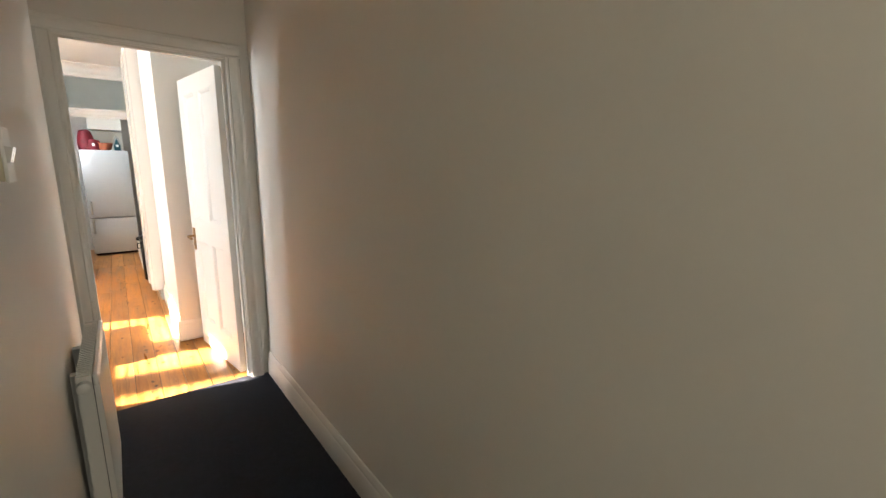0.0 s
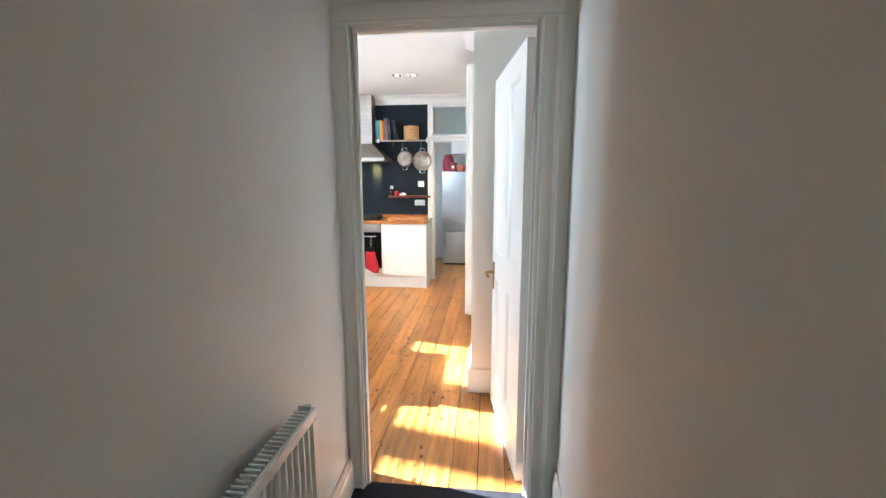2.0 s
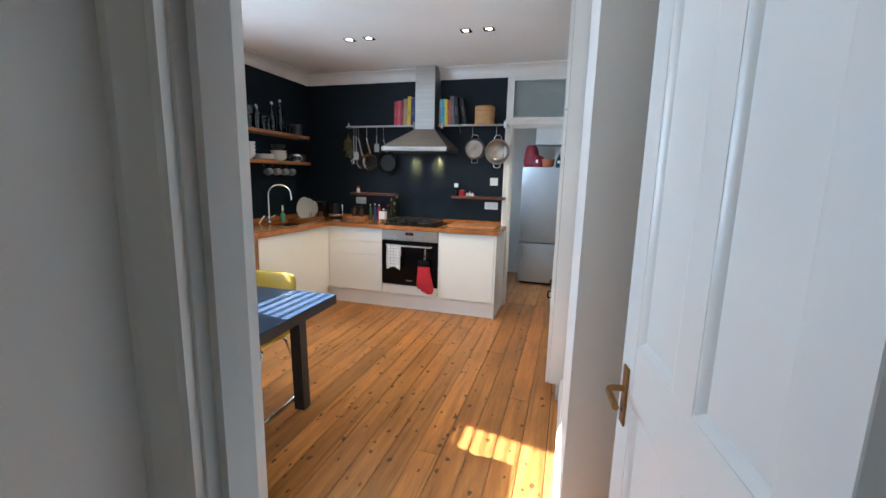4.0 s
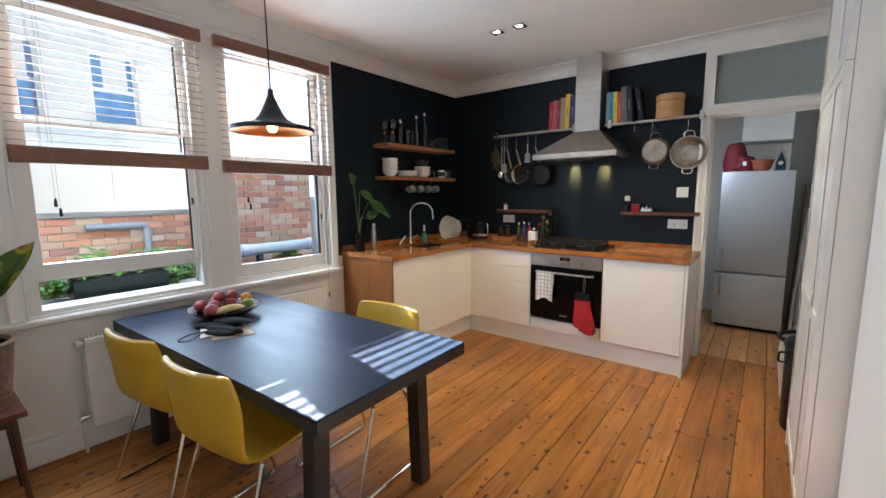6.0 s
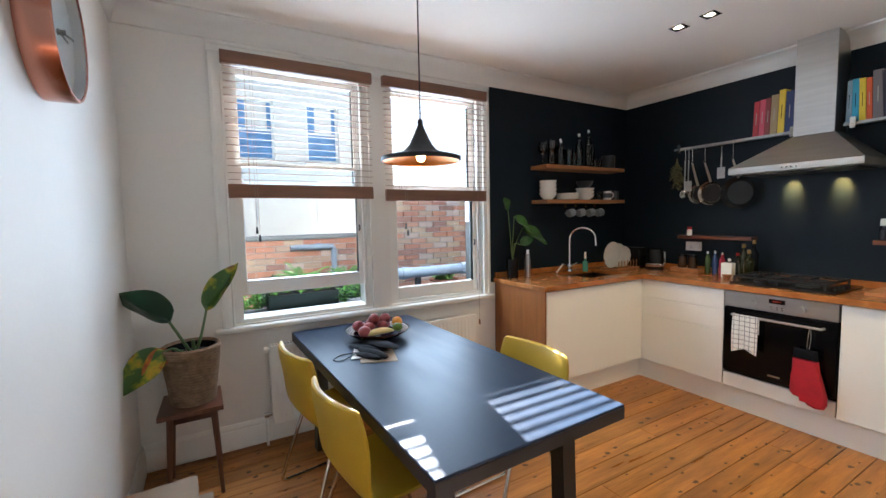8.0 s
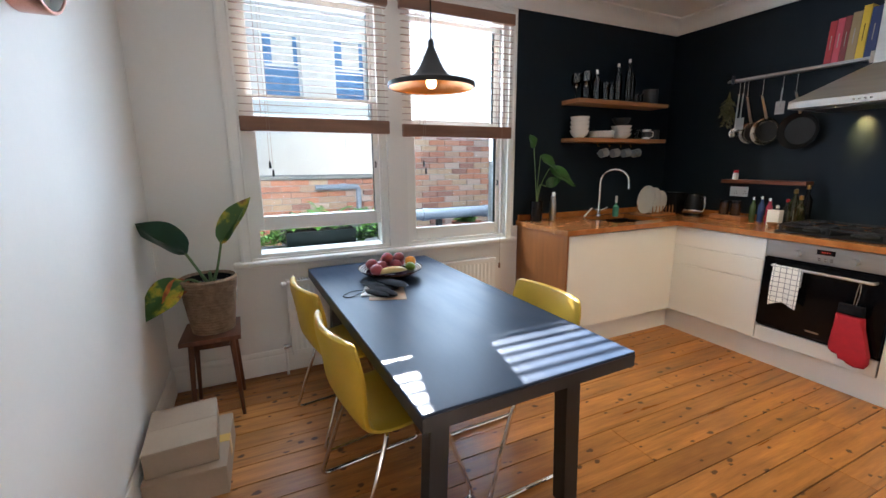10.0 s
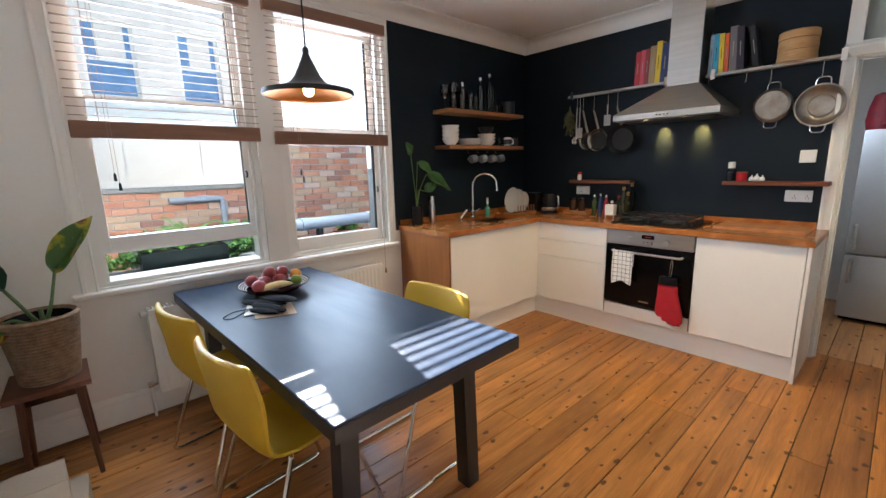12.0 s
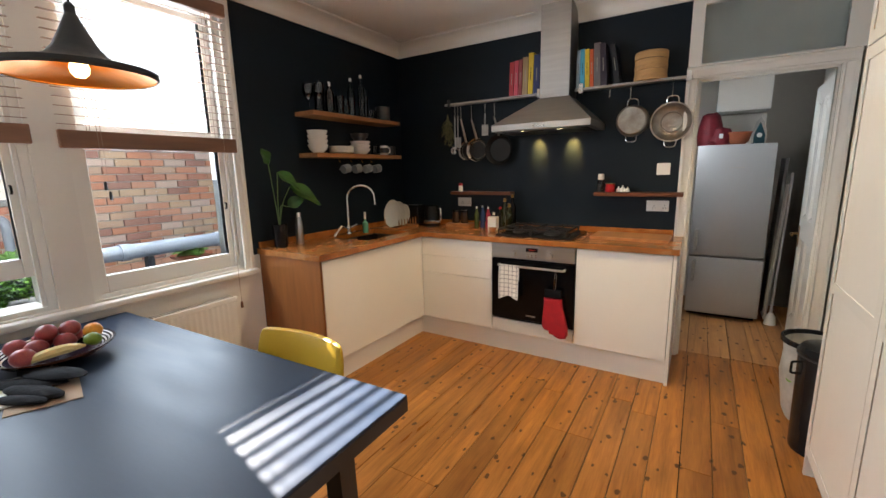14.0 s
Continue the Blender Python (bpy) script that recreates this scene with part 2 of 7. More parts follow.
def many_coloured(m, colors):
    """Tints each piece by its own random number, over the grain it has."""
    nt = m.node_tree
    bsdf = next(n for n in nt.nodes if n.type == "BSDF_PRINCIPLED")
    info = next(n for n in nt.nodes if n.type == "OBJECT_INFO")
    ramp, mix = nt.nodes.new("ShaderNodeValToRGB"), nt.nodes.new("ShaderNodeMix")
    ramp.color_ramp.interpolation = "CONSTANT"
    for k, c in enumerate(colors):
        e = ramp.color_ramp.elements[k] if k < 2 else ramp.color_ramp.elements.new(k / len(colors))
        e.position, e.color = k / len(colors), (*c, 1)
    mix.data_type = "RGBA"
    mix.inputs["Factor"].default_value = 0.62
    nt.links.new(info.outputs["Random"], ramp.inputs[0])
    nt.links.new(nt.nodes[m["out"]].outputs["Result"], mix.inputs["A"])
    nt.links.new(ramp.outputs[0], mix.inputs["B"])
    nt.links.new(mix.outputs["Result"], bsdf.inputs["Base Color"])


many_coloured(BRICK, [(0.58, 0.24, 0.13), (0.62, 0.32, 0.20), (0.62, 0.47, 0.30), (0.46, 0.18, 0.11), (0.68, 0.55, 0.46), (0.30, 0.15, 0.12), (0.60, 0.26, 0.15), (0.52, 0.38, 0.26)])


def patchy(m, colors):
    """Blotches of several colours that follow the large noise of a surface."""
    nt = m.node_tree
    bsdf = next(n for n in nt.nodes if n.type == "BSDF_PRINCIPLED")
    big = next(n for n in nt.nodes if n.type == "TEX_NOISE")
    ramp = nt.nodes.new("ShaderNodeValToRGB")
    for k, (at, c) in enumerate(colors):
        e = ramp.color_ramp.elements[k] if k < 2 else ramp.color_ramp.elements.new(at)
        e.position, e.color = at, (*c, 1)
    nt.links.new(big.outputs["Fac"], ramp.inputs[0])
    nt.links.new(ramp.outputs[0], bsdf.inputs["Base Color"])
SLATEROOF = material("roof_slate", (0.10, 0.10, 0.12), 0.7, spread=0.2, bump=0.2)
FARGLASS = material("far_window_glass", (0.12, 0.24, 0.44), 0.08, spread=0.2, bump=0.0)
PVC = material("grey_pvc", (0.30, 0.33, 0.37), 0.45, spread=0.08, scale=5, bump=0.02)
GROUND = material("yard_concrete", (0.24, 0.23, 0.21), 0.9, spread=0.2, scale=3, bump=0.2)


# ---- building helpers ----
BASE = {}


def thing(name, base, label, category, group="", kind=""):
    """An empty at the base of a thing, to which its parts are parented."""
    ob = new(name)
    ob.empty_display_size = 0.05
    ob.location = base
    BASE[ob] = Vector(base)
    return tagged(ob, label, category, group, kind)


def finish(bm, name, mat, smooth=True):
    bmesh.ops.remove_doubles(bm, verts=bm.verts, dist=1e-5)
    bmesh.ops.recalc_face_normals(bm, faces=bm.faces)
    if smooth:
        for f in bm.faces:
            f.smooth = True
        for e in bm.edges:
            if len(e.link_faces) == 2 and e.calc_face_angle(0) > 0.6:
                e.smooth = False
    me = bpy.data.meshes.new(name)
    bm.to_mesh(me)
    bm.free()
    me.materials.append(mat)
    return me


def part(name, bm, mat, parent, label=""):
    """One mesh object under a thing or a part; bm is in world metres as the thing stands at its base."""
    root = parent if parent in BASE else parent.parent
    base = BASE[root]
    bmesh.ops.translate(bm, verts=bm.verts, vec=-base)
    ob = new(name, finish(bm, name, mat))
    ob.parent = parent
    return tagged(ob, label)


def solid(name, bm, mat, label="", category="", kind="structure", group=""):
    """A single-mesh thing; its origin goes to the middle of its foot."""
    co = [v.co for v in bm.verts]
    lo = Vector(min(c[i] for c in co) for i in range(3))
    hi = Vector(max(c[i] for c in co) for i in range(3))
    base = Vector(((lo.x + hi.x) / 2, (lo.y + hi.y) / 2, lo.z))
    bmesh.ops.translate(bm, verts=bm.verts, vec=-base)
    ob = new(name, finish(bm, name, mat))
    ob.location = base
    BASE[ob] = base
    return tagged(ob, label, category, group, kind)


def box(bm, x0, y0, z0, x1, y1, z1, bevel=0.0, seg=1):
    m = Matrix.LocRotScale(((x0 + x1) / 2, (y0 + y1) / 2, (z0 + z1) / 2), None, (abs(x1 - x0), abs(y1 - y0), abs(z1 - z0)))
    made = bmesh.ops.create_cube(bm, size=1, matrix=m)
    if bevel:
        edges = list({e for v in made["verts"] for e in v.link_edges})
        bmesh.ops.bevel(bm, geom=edges, offset=bevel, segments=seg, affect="EDGES", profile=0.5)
    return bm


def boxes(*many, bevel=0.0, seg=1):
    bm = bmesh.new()
    for b in many:
        box(bm, *b, bevel=bevel, seg=seg)
    return bm


def B1(*b, bevel=0.0, seg=1):
    return box(bmesh.new(), *b, bevel=bevel, seg=seg)


def lathe(bm, profile, center, seg=28, axis=(0, 0, 1), a0=0.0):
    """Turns (radius, height) pairs round an axis through center."""
    q = Vector((0, 0, 1)).rotation_difference(Vector(axis))
    rings = []
    for r, h in profile:
        ring = []
        if r < 1e-6:
            v = bm.verts.new(Vector(center) + q @ Vector((0, 0, h)))
            ring = [v] * seg
        else:
            for i in range(seg):
                a = a0 + 2 * math.pi * i / seg
                ring.append(bm.verts.new(Vector(center) + q @ Vector((r * math.cos(a), r * math.sin(a), h))))
        rings.append(ring)
    for a, b in zip(rings, rings[1:]):
        for i in range(seg):
            quad = list(dict.fromkeys((a[i], a[(i + 1) % seg], b[(i + 1) % seg], b[i])))
            if len(quad) >= 3:
                try:
                    bm.faces.new(quad)
                except ValueError:
                    pass
    return bm


def LT(profile, center, seg=28, axis=(0, 0, 1)):
    return lathe(bmesh.new(), profile, center, seg, axis)


def tube(bm, points, r, seg=8, cap=True):
    """A round bar along points; r is one radius or one for each point."""
    pts = [Vector(p) for p in points]
    rs = r if isinstance(r, (list, tuple)) else [r] * len(pts)
    rings, side = [], None
    for i, p in enumerate(pts):
        d = ((pts[min(i + 1, len(pts) - 1)] - p).normalized() + (p - pts[max(i - 1, 0)]).normalized()).normalized()
        if side is None:
            side = d.orthogonal().normalized()
        side = (side - d * side.dot(d)).normalized()
        up = d.cross(side)
        rings.append([bm.verts.new(p + rs[i] * (math.cos(2 * math.pi * k / seg) * side + math.sin(2 * math.pi * k / seg) * up)) for k in range(seg)])
    for a, b in zip(rings, rings[1:]):
        for k in range(seg):
            bm.faces.new((a[k], a[(k + 1) % seg], b[(k + 1) % seg], b[k]))
    if cap:
        bm.faces.new(rings[0][::-1])
        bm.faces.new(rings[-1])
    return bm


def TB(points, r, seg=8):
    return tube(bmesh.new(), points, r, seg)


def rounded(points, radius, steps=5):
    """A polyline with its inner corners rounded."""
    pts = [Vector(p) for p in points]
    out = [pts[0]]
    for a, b, c in zip(pts, pts[1:], pts[2:]):
        r = min(radius, (b - a).length * 0.45, (c - b).length * 0.45)
        p, q = b + (a - b).normalized() * r, b + (c - b).normalized() * r
        for i in range(steps + 1):
            t = i / steps
            out.append((1 - t) ** 2 * p + 2 * t * (1 - t) * b + t * t * q)
    return out + [pts[-1]]


def extrude(bm, outline, way):
    """A prism: a closed outline of points pushed along way."""
    a = [bm.verts.new(Vector(p)) for p in outline]
    b = [bm.verts.new(Vector(p) + Vector(way)) for p in outline]
    bm.faces.new(a)
    bm.faces.new(b[::-1])
    for i in range(len(a)):
        j = (i + 1) % len(a)
        bm.faces.new((a[i], b[i], b[j], a[j]))
    return bm


def EX(outline, way):
    return extrude(bmesh.new(), outline, way)


# ---- shell of the place ----
def structure(name, label, mat, *many, bevel=0.0, category=""):
    return solid(name, boxes(*many, bevel=bevel), mat, label, category or name.split("_")[0])


OP1, OP2, WZ0, WZ1 = (4.02, 4.93), (5.07, 5.93), 0.80, 2.43   # window openings
wx0, wx1 = W - 0.30, W
structure("wall_west", "off-white painted wall round two sash windows", PAINT,
          (wx0, S - 0.1, 0, wx1, OP1[0], 2.8), (wx0, OP1[0], 0, wx1, OP2[1], WZ0), (wx0, OP1[0], WZ1, wx1, OP2[1], 2.8),
          (wx0, OP1[1], WZ0, wx1, OP2[0], WZ1), (wx0, OP2[1], 0, wx1, 5.985, 2.8), (wx0, 5.985, 0, wx1, 6.03, 0.88))
structure("wall_west_dark", "near-black navy painted wall beside the window", NAVY, (wx0, 5.985, 0.88, wx1, 6.03, 2.8), (wx0, 6.03, 0, wx1, B + 0.12, 2.8))
structure("wall_north", "near-black navy painted wall behind the cooker", NAVY, (W, B, 0, -0.19, B + 0.12, 2.52))
structure("wall_north_upper", "off-white painted wall above the picture line", PAINT, (W, B, 2.52, 1.1, B + 0.12, 2.8), (0.70, B, 0, 1.1, B + 0.12, 2.52))
structure("wall_south", "off-white painted wall beside the hall doorway", PAINT,
          (W, S - 0.08, 0, 0.085, S, 2.8), (0.085, S - 0.08, 2.06, 1.0, S, 2.8), (0.885, S - 0.08, 0, 1.0, S, 2.06))
structure("wall_east", "off-white painted wall end and recess by the hall door", PAINT,
          (1.0, S - 0.08, 0, 1.12, 4.385, 2.8), (0.568, 4.385, 0, 1.12, 5.72, 2.8), (1.0, 5.72, 0, 1.12, B, 2.8))
HALL_W = ((0.105, -1.1), (0.105, 1.6), (0.042, S - 0.08))      # hall wall, slightly out of square
solid("wall_hall_west", EX([(x, y, 0) for x, y in ((-0.08, -1.1), *HALL_W, (-0.08, S - 0.08))], (0, 0, 2.8)), PAINT, "off-white painted hall wall", "wall")
structure("wall_hall_east", "off-white painted hall wall", PAINT, (0.985, -1.1, 0, 1.12, S - 0.08, 2.8))
structure("wall_hall_south", "plain wall closing the hall", PAINT, (-0.02, -1.22, 0, 1.12, -1.1, 2.8))
structure("wall_utility", "off-white walls of the fridge room", PAINT,
          (-0.60, B + 0.12, 0, -0.48, 9.62, 2.8), (-0.60, 9.5, 0, 0.95, 9.62, 2.8), (0.83, B + 0.12, 0, 0.95, 9.5, 2.8))
structure("ceiling", "matt off-white plaster ceiling", CEILING, (W - 0.3, S - 0.08, CEIL, 1.12, B + 0.12, CEIL + 0.12), category="ceiling")
structure("ceiling_hall", "matt off-white hall ceiling", CEILING, (-0.02, -1.22, 2.42, 1.12, S - 0.08, 2.54), category="ceiling")
structure("ceiling_utility", "matt off-white ceiling of the fridge room", CEILING, (-0.6, B + 0.12, 2.5, 0.95, 9.62, 2.62), category="ceiling")
structure("floor", "dark bed under the floorboards", GAP, (W - 0.05, S - 0.09, -0.12, 1.12, 9.62, -0.02))
structure("carpet_hall", "dark navy hall carpet", CARPET, (-0.02, -1.22, -0.12, 1.12, S - 0.045, 0.008), category="carpet")


def cornice(name, p0, p1, inward):
    """Coved plaster cornice between wall and ceiling from p0 to p1."""
    i = Vector(inward)
    a, b = Vector(p0), Vector(p1)
    prof = [(0, CEIL), (0, CEIL - 0.115), (0.012, CEIL - 0.115), (0.016, CEIL - 0.10)]
    for k in range(7):
        t = k / 6 * math.pi / 2
        prof.append((0.02 + 0.085 * (1 - math.cos(t)), CEIL - 0.095 + 0.08 * math.sin(t)))
    prof += [(0.112, CEIL - 0.012), (0.112, CEIL)]
    outline = [a + i * u + Vector((0, 0, z)) for u, z in prof]
    return solid(name, EX(outline, b - a), GLOSS, "off-white coved plaster cornice", "cornice")


cornice("cornice_north", (W, B - 0.001, 0), (1.0, B - 0.001, 0), (0, -1, 0))
cornice("cornice_west", (W + 0.001, S, 0), (W + 0.001, B, 0), (1, 0, 0))
cornice("cornice_south", (W, S + 0.001, 0), (1.0, S + 0.001, 0), (0, 1, 0))
cornice("cornice_east", (0.567, 4.385, 0), (0.567, 5.72, 0), (-1, 0, 0))


def skirting(name, p0, p1, inward, h=0.17):
    i, a, b = Vector(inward), Vector(p0), Vector(p1)
    prof = [(0, 0.009), (0.020, 0.009), (0.020, h - 0.045), (0.014, h - 0.035), (0.016, h - 0.02), (0.006, h), (0, h)]
    return solid(name, EX([a + i * u + Vector((0, 0, z)) for u, z in prof], b - a), GLOSS, "off-white moulded skirting board", "skirting")


skirting("skirting_west", (W + 0.001, S, 0), (W + 0.001, 6.03, 0), (1, 0, 0))
skirting("skirting_south", (W, S + 0.001, 0), (0.10, S + 0.001, 0), (0, 1, 0))
skirting("skirting_east", (0.567, 4.385, 0), (0.567, 5.72, 0), (-1, 0, 0))
skirting("skirting_pier", (0.548, 4.384, 0), (1.0, 4.384, 0), (0, -1, 0))
skirting("skirting_hall_west", (0.106, 1.6, 0), (0.043, S - 0.10, 0), Vector((1, 0.0355, 0)).normalized())
skirting("skirting_hall_rear", (0.106, -1.1, 0), (0.106, 1.6, 0), (1, 0, 0))
skirting("skirting_hall_east", (0.984, -1.1, 0), (0.984, S - 0.10, 0), (-1, 0, 0))
skirting("skirting_utility", (0.829, B + 0.13, 0), (0.829, 9.5, 0), (-1, 0, 0))


def architrave_bar(bm, a, b, outward, face, w=0.075, d=0.022):
    """A moulded strip from a to b; outward points away from the opening, face out of the wall."""
    o, f = Vector(outward), Vector(face)
    prof = [(0, 0), (0, d * 0.6), (w * 0.12, d * 0.75), (w * 0.2, d * 0.5), (w * 0.3, d * 0.55), (w * 0.62, d * 0.7), (w * 0.72, d), (w * 0.92, d), (w, d * 0.8), (w, 0)]
    extrude(bm, [Vector(a) + o * u + f * v for u, v in prof], Vector(b) - Vector(a))


def door_lining(name, x0, x1, z1, y0, y1, label):
    """Lining of a doorway with moulded architraves on both faces."""
    root = thing(name, (x0, y0, 0), label, "door frame", kind="structure")
    part("lining", boxes((x0 - 0.03, y0, 0, x0, y1, z1 + 0.03), (x1, y0, 0, x1 + 0.03, y1, z1 + 0.03), (x0, y0, z1, x1, y1, z1 + 0.03)), GLOSS, root)
    part("door_stop", boxes((x0, y0 + 0.02, 0, x0 + 0.012, y0 + 0.05, z1), (x1 - 0.012, y0 + 0.02, 0, x1, y0 + 0.05, z1), (x0 + 0.012, y0 + 0.02, z1 - 0.012, x1 - 0.012, y0 + 0.05, z1)), GLOSS, root)
    for f, y in ((-1, y0), (1, y1)):
        part("architrave", bm_arch(x0, x1, z1, y, f, d=0.022 if f < 0 else 0.04), GLOSS, root)
    return root


def bm_arch(x0, x1, z1, y, f, w=0.075, d=0.022):
    bm = bmesh.new()
    architrave_bar(bm, (x0 - 0.005, y, 0.0), (x0 - 0.005, y, z1 + 0.005), (-1, 0, 0), (0, f, 0), w, d)
    architrave_bar(bm, (x1 + 0.005, y, 0.0), (x1 + 0.005, y, z1 + 0.005), (1, 0, 0), (0, f, 0), w, d)
    architrave_bar(bm, (x0 - 0.005 - w, y, z1 + 0.005), (x1 + 0.005 + w, y, z1 + 0.005), (0, 0, 1), (0, f, 0), w, d)
    return bm


door_lining("door_frame_hall", 0.115, 0.855, 2.03, S - 0.082, S + 0.002, "off-white painted hall doorway with moulded architraves")


def panel_door(name, width, height, thick, label, m, handle_z=0.86, far_handle=True):
    """A four-panel door leaf built from its hinge along +y, swung by m."""
    root = thing(name, (0, 0, 0), label, "door", kind="structure")
    st, x0, x1 = 0.105, -thick / 2, thick / 2
    rails = ((0.0, 0.22), (0.86, 1.02), (height - 0.11, height))
    part("stile", B1(x0, 0, 0.006, x1, st, height, bevel=0.002), GLOSS, root)
    part("stile", B1(x0, width - st, 0.006, x1, width, height, bevel=0.002), GLOSS, root)
    part("muntin", B1(x0 + 0.001, width / 2 - 0.045, 0.05, x1 - 0.001, width / 2 + 0.045, height - 0.05), GLOSS, root)
    for a, b in rails:
        part("rail", B1(x0 + 0.0005, st, max(a, 0.006), x1 - 0.0005, width - st, b), GLOSS, root)
    for y0, y1 in ((st, width / 2 - 0.045), (width / 2 + 0.045, width - st)):
        for z0, z1 in ((0.22, 0.86), (1.02, height - 0.11)):
            part("panel", B1(x0 + 0.014, y0 - 0.002, z0 - 0.002, x1 - 0.014, y1 + 0.002, z1 + 0.002), GLOSS, root)
            bm = bmesh.new()
            for s in (-1, 1):
                for a, b, o in (((y0, z0), (y0, z1), (0, 1, 0)), ((y1, z0), (y1, z1), (0, -1, 0)), ((y0, z0), (y1, z0), (0, 0, 1)), ((y0, z1), (y1, z1), (0, 0, -1))):
                    e = s * (thick / 2 - 0.017)
                    extrude(bm, [Vector((e, *a)) + Vector(o) * u + Vector((s * v, 0, 0)) for u, v in ((-0.002, 0), (-0.002, 0.015), (0.008, 0.015), (0.02, 0.007), (0.026, 0.001), (0.026, 0))], Vector((0, b[0] - a[0], b[1] - a[1])))
            part("panel_moulding", bm, GLOSS, root)
    for s in (-1, 1):
        bm = B1(s * thick / 2, width - 0.075, handle_z - 0.085, s * (thick / 2 + 0.006), width - 0.035, handle_z + 0.085, bevel=0.002)
        handle = part("handle_plate", bm, BRASS, root, "aged brass handle plate")
        tb = TB(rounded([(s * thick / 2, width - 0.055, handle_z + 0.02), (s * (thick / 2 + 0.05), width - 0.055, handle_z + 0.02), (s * (thick / 2 + 0.052), width - 0.155, handle_z + 0.015)], 0.02), 0.009)
        part("lever", tb, BRASS, handle, "aged brass lever")
        part("keyhole", LT([(0.0, 0.0), (0.005, 0.0), (0.005, 0.0075), (0.0, 0.0075)], (s * thick / 2, width - 0.055, handle_z - 0.045), 10, (s, 0, 0)), BLACK, handle)
    root.matrix_basis = m
    return root


panel_door("door_hall", 0.765, 2.01, 0.04, "off-white four-panel door standing open into the kitchen, brass lever", pose(0.835, S + 0.035, 0, 0, 0, 8.5))

# ---- windows ----
def sash_window(name, y0, y1, lift, label):
    """A sliding sash window in its box frame; lift raises the lower sash."""
    root = thing(name, (W, (y0 + y1) / 2, WZ0), label, "window", kind="structure")
    fx0, fx1 = W - 0.19, W - 0.02
    part("frame", boxes((fx0, y0, WZ0, fx1, y0 + 0.035, WZ1), (fx0, y1 - 0.035, WZ0, fx1, y1, WZ1), (fx0, y0 + 0.035, WZ1 - 0.03, fx1, y1 - 0.035, WZ1), (fx0, y0 + 0.035, WZ0, fx1, y1 - 0.035, WZ0 + 0.022)), GLOSS, root)
    part("staff_bead", boxes((W - 0.055, y0 + 0.035, WZ0 + 0.022, W - 0.03, y0 + 0.052, WZ1 - 0.03), (W - 0.055, y1 - 0.052, WZ0 + 0.022, W - 0.03, y1 - 0.035, WZ1 - 0.03)), GLOSS, root)
    mid = 1.64

    def sash(label_name, x, z0, z1, bottom, head):
        a, b, st = y0 + 0.037, y1 - 0.037, 0.048
        s = part(label_name, boxes((x - 0.02, a, z0, x + 0.02, a + st, z1), (x - 0.02, b - st, z0, x + 0.02, b, z1), (x - 0.02, a + st, z0, x + 0.02, b - st, z0 + bottom), (x - 0.02, a + st, z1 - head, x + 0.02, b - st, z1), bevel=0.003), GLOSS, root)
        g = part("pane", B1(x - 0.003, a + st - 0.004, z0 + bottom - 0.004, x + 0.003, b - st + 0.004, z1 - head + 0.004), GLASS, s, "clear window pane")
        g.visible_shadow = False
        return s

    lower = sash("lower_sash", W - 0.075, WZ0 + 0.022 + lift, mid + 0.02 + lift, 0.09, 0.022)
    part("sash_lift", TB(rounded([(W - 0.055, y1 - 0.075, 1.25 + lift), (W - 0.04, y1 - 0.075, 1.25 + lift), (W - 0.04, y1 - 0.075, 1.215 + lift), (W - 0.055, y1 - 0.075, 1.215 + lift)], 0.008), 0.005), BLACK, lower, "small dark metal sash fitting")
    sash("upper_sash", W - 0.125, mid + 0.005, WZ1 - 0.03, 0.055, 0.04)
    return root


sash_window("window_1", *OP1, 0.15, "off-white sash window, lower sash raised a hand's width")
sash_window("window_2", *OP2, 0.0, "closed off-white sash window")

trim = thing("window_trim", (W, 5.0, 0.74), "off-white moulded casing and sill round both windows", "window trim", kind="structure")
bm = bmesh.new()
architrave_bar(bm, (W, OP1[0], 0.79), (W, OP1[0], 2.44), (0, -1, 0), (1, 0, 0), 0.075)
part("casing", bm, GLOSS, trim)
bm = bmesh.new()
architrave_bar(bm, (W, OP2[1] - 0.02, 0.79), (W, OP2[1] - 0.02, 2.44), (0, 1, 0), (1, 0, 0), 0.06)
part("casing", bm, GLOSS, trim)
bm = bmesh.new()
architrave_bar(bm, (W, OP1[0] - 0.075, 2.44), (W, OP2[1] + 0.04, 2.44), (0, 0, 1), (1, 0, 0), 0.07)
part("head_casing", bm, GLOSS, trim)
part("sill", B1(W - 0.02, 3.905, 0.755, W + 0.05, 6.0, 0.79, bevel=0.010, seg=3), GLOSS, trim)
part("apron", B1(W, 3.96, 0.715, W + 0.015, 5.97, 0.755), GLOSS, trim)


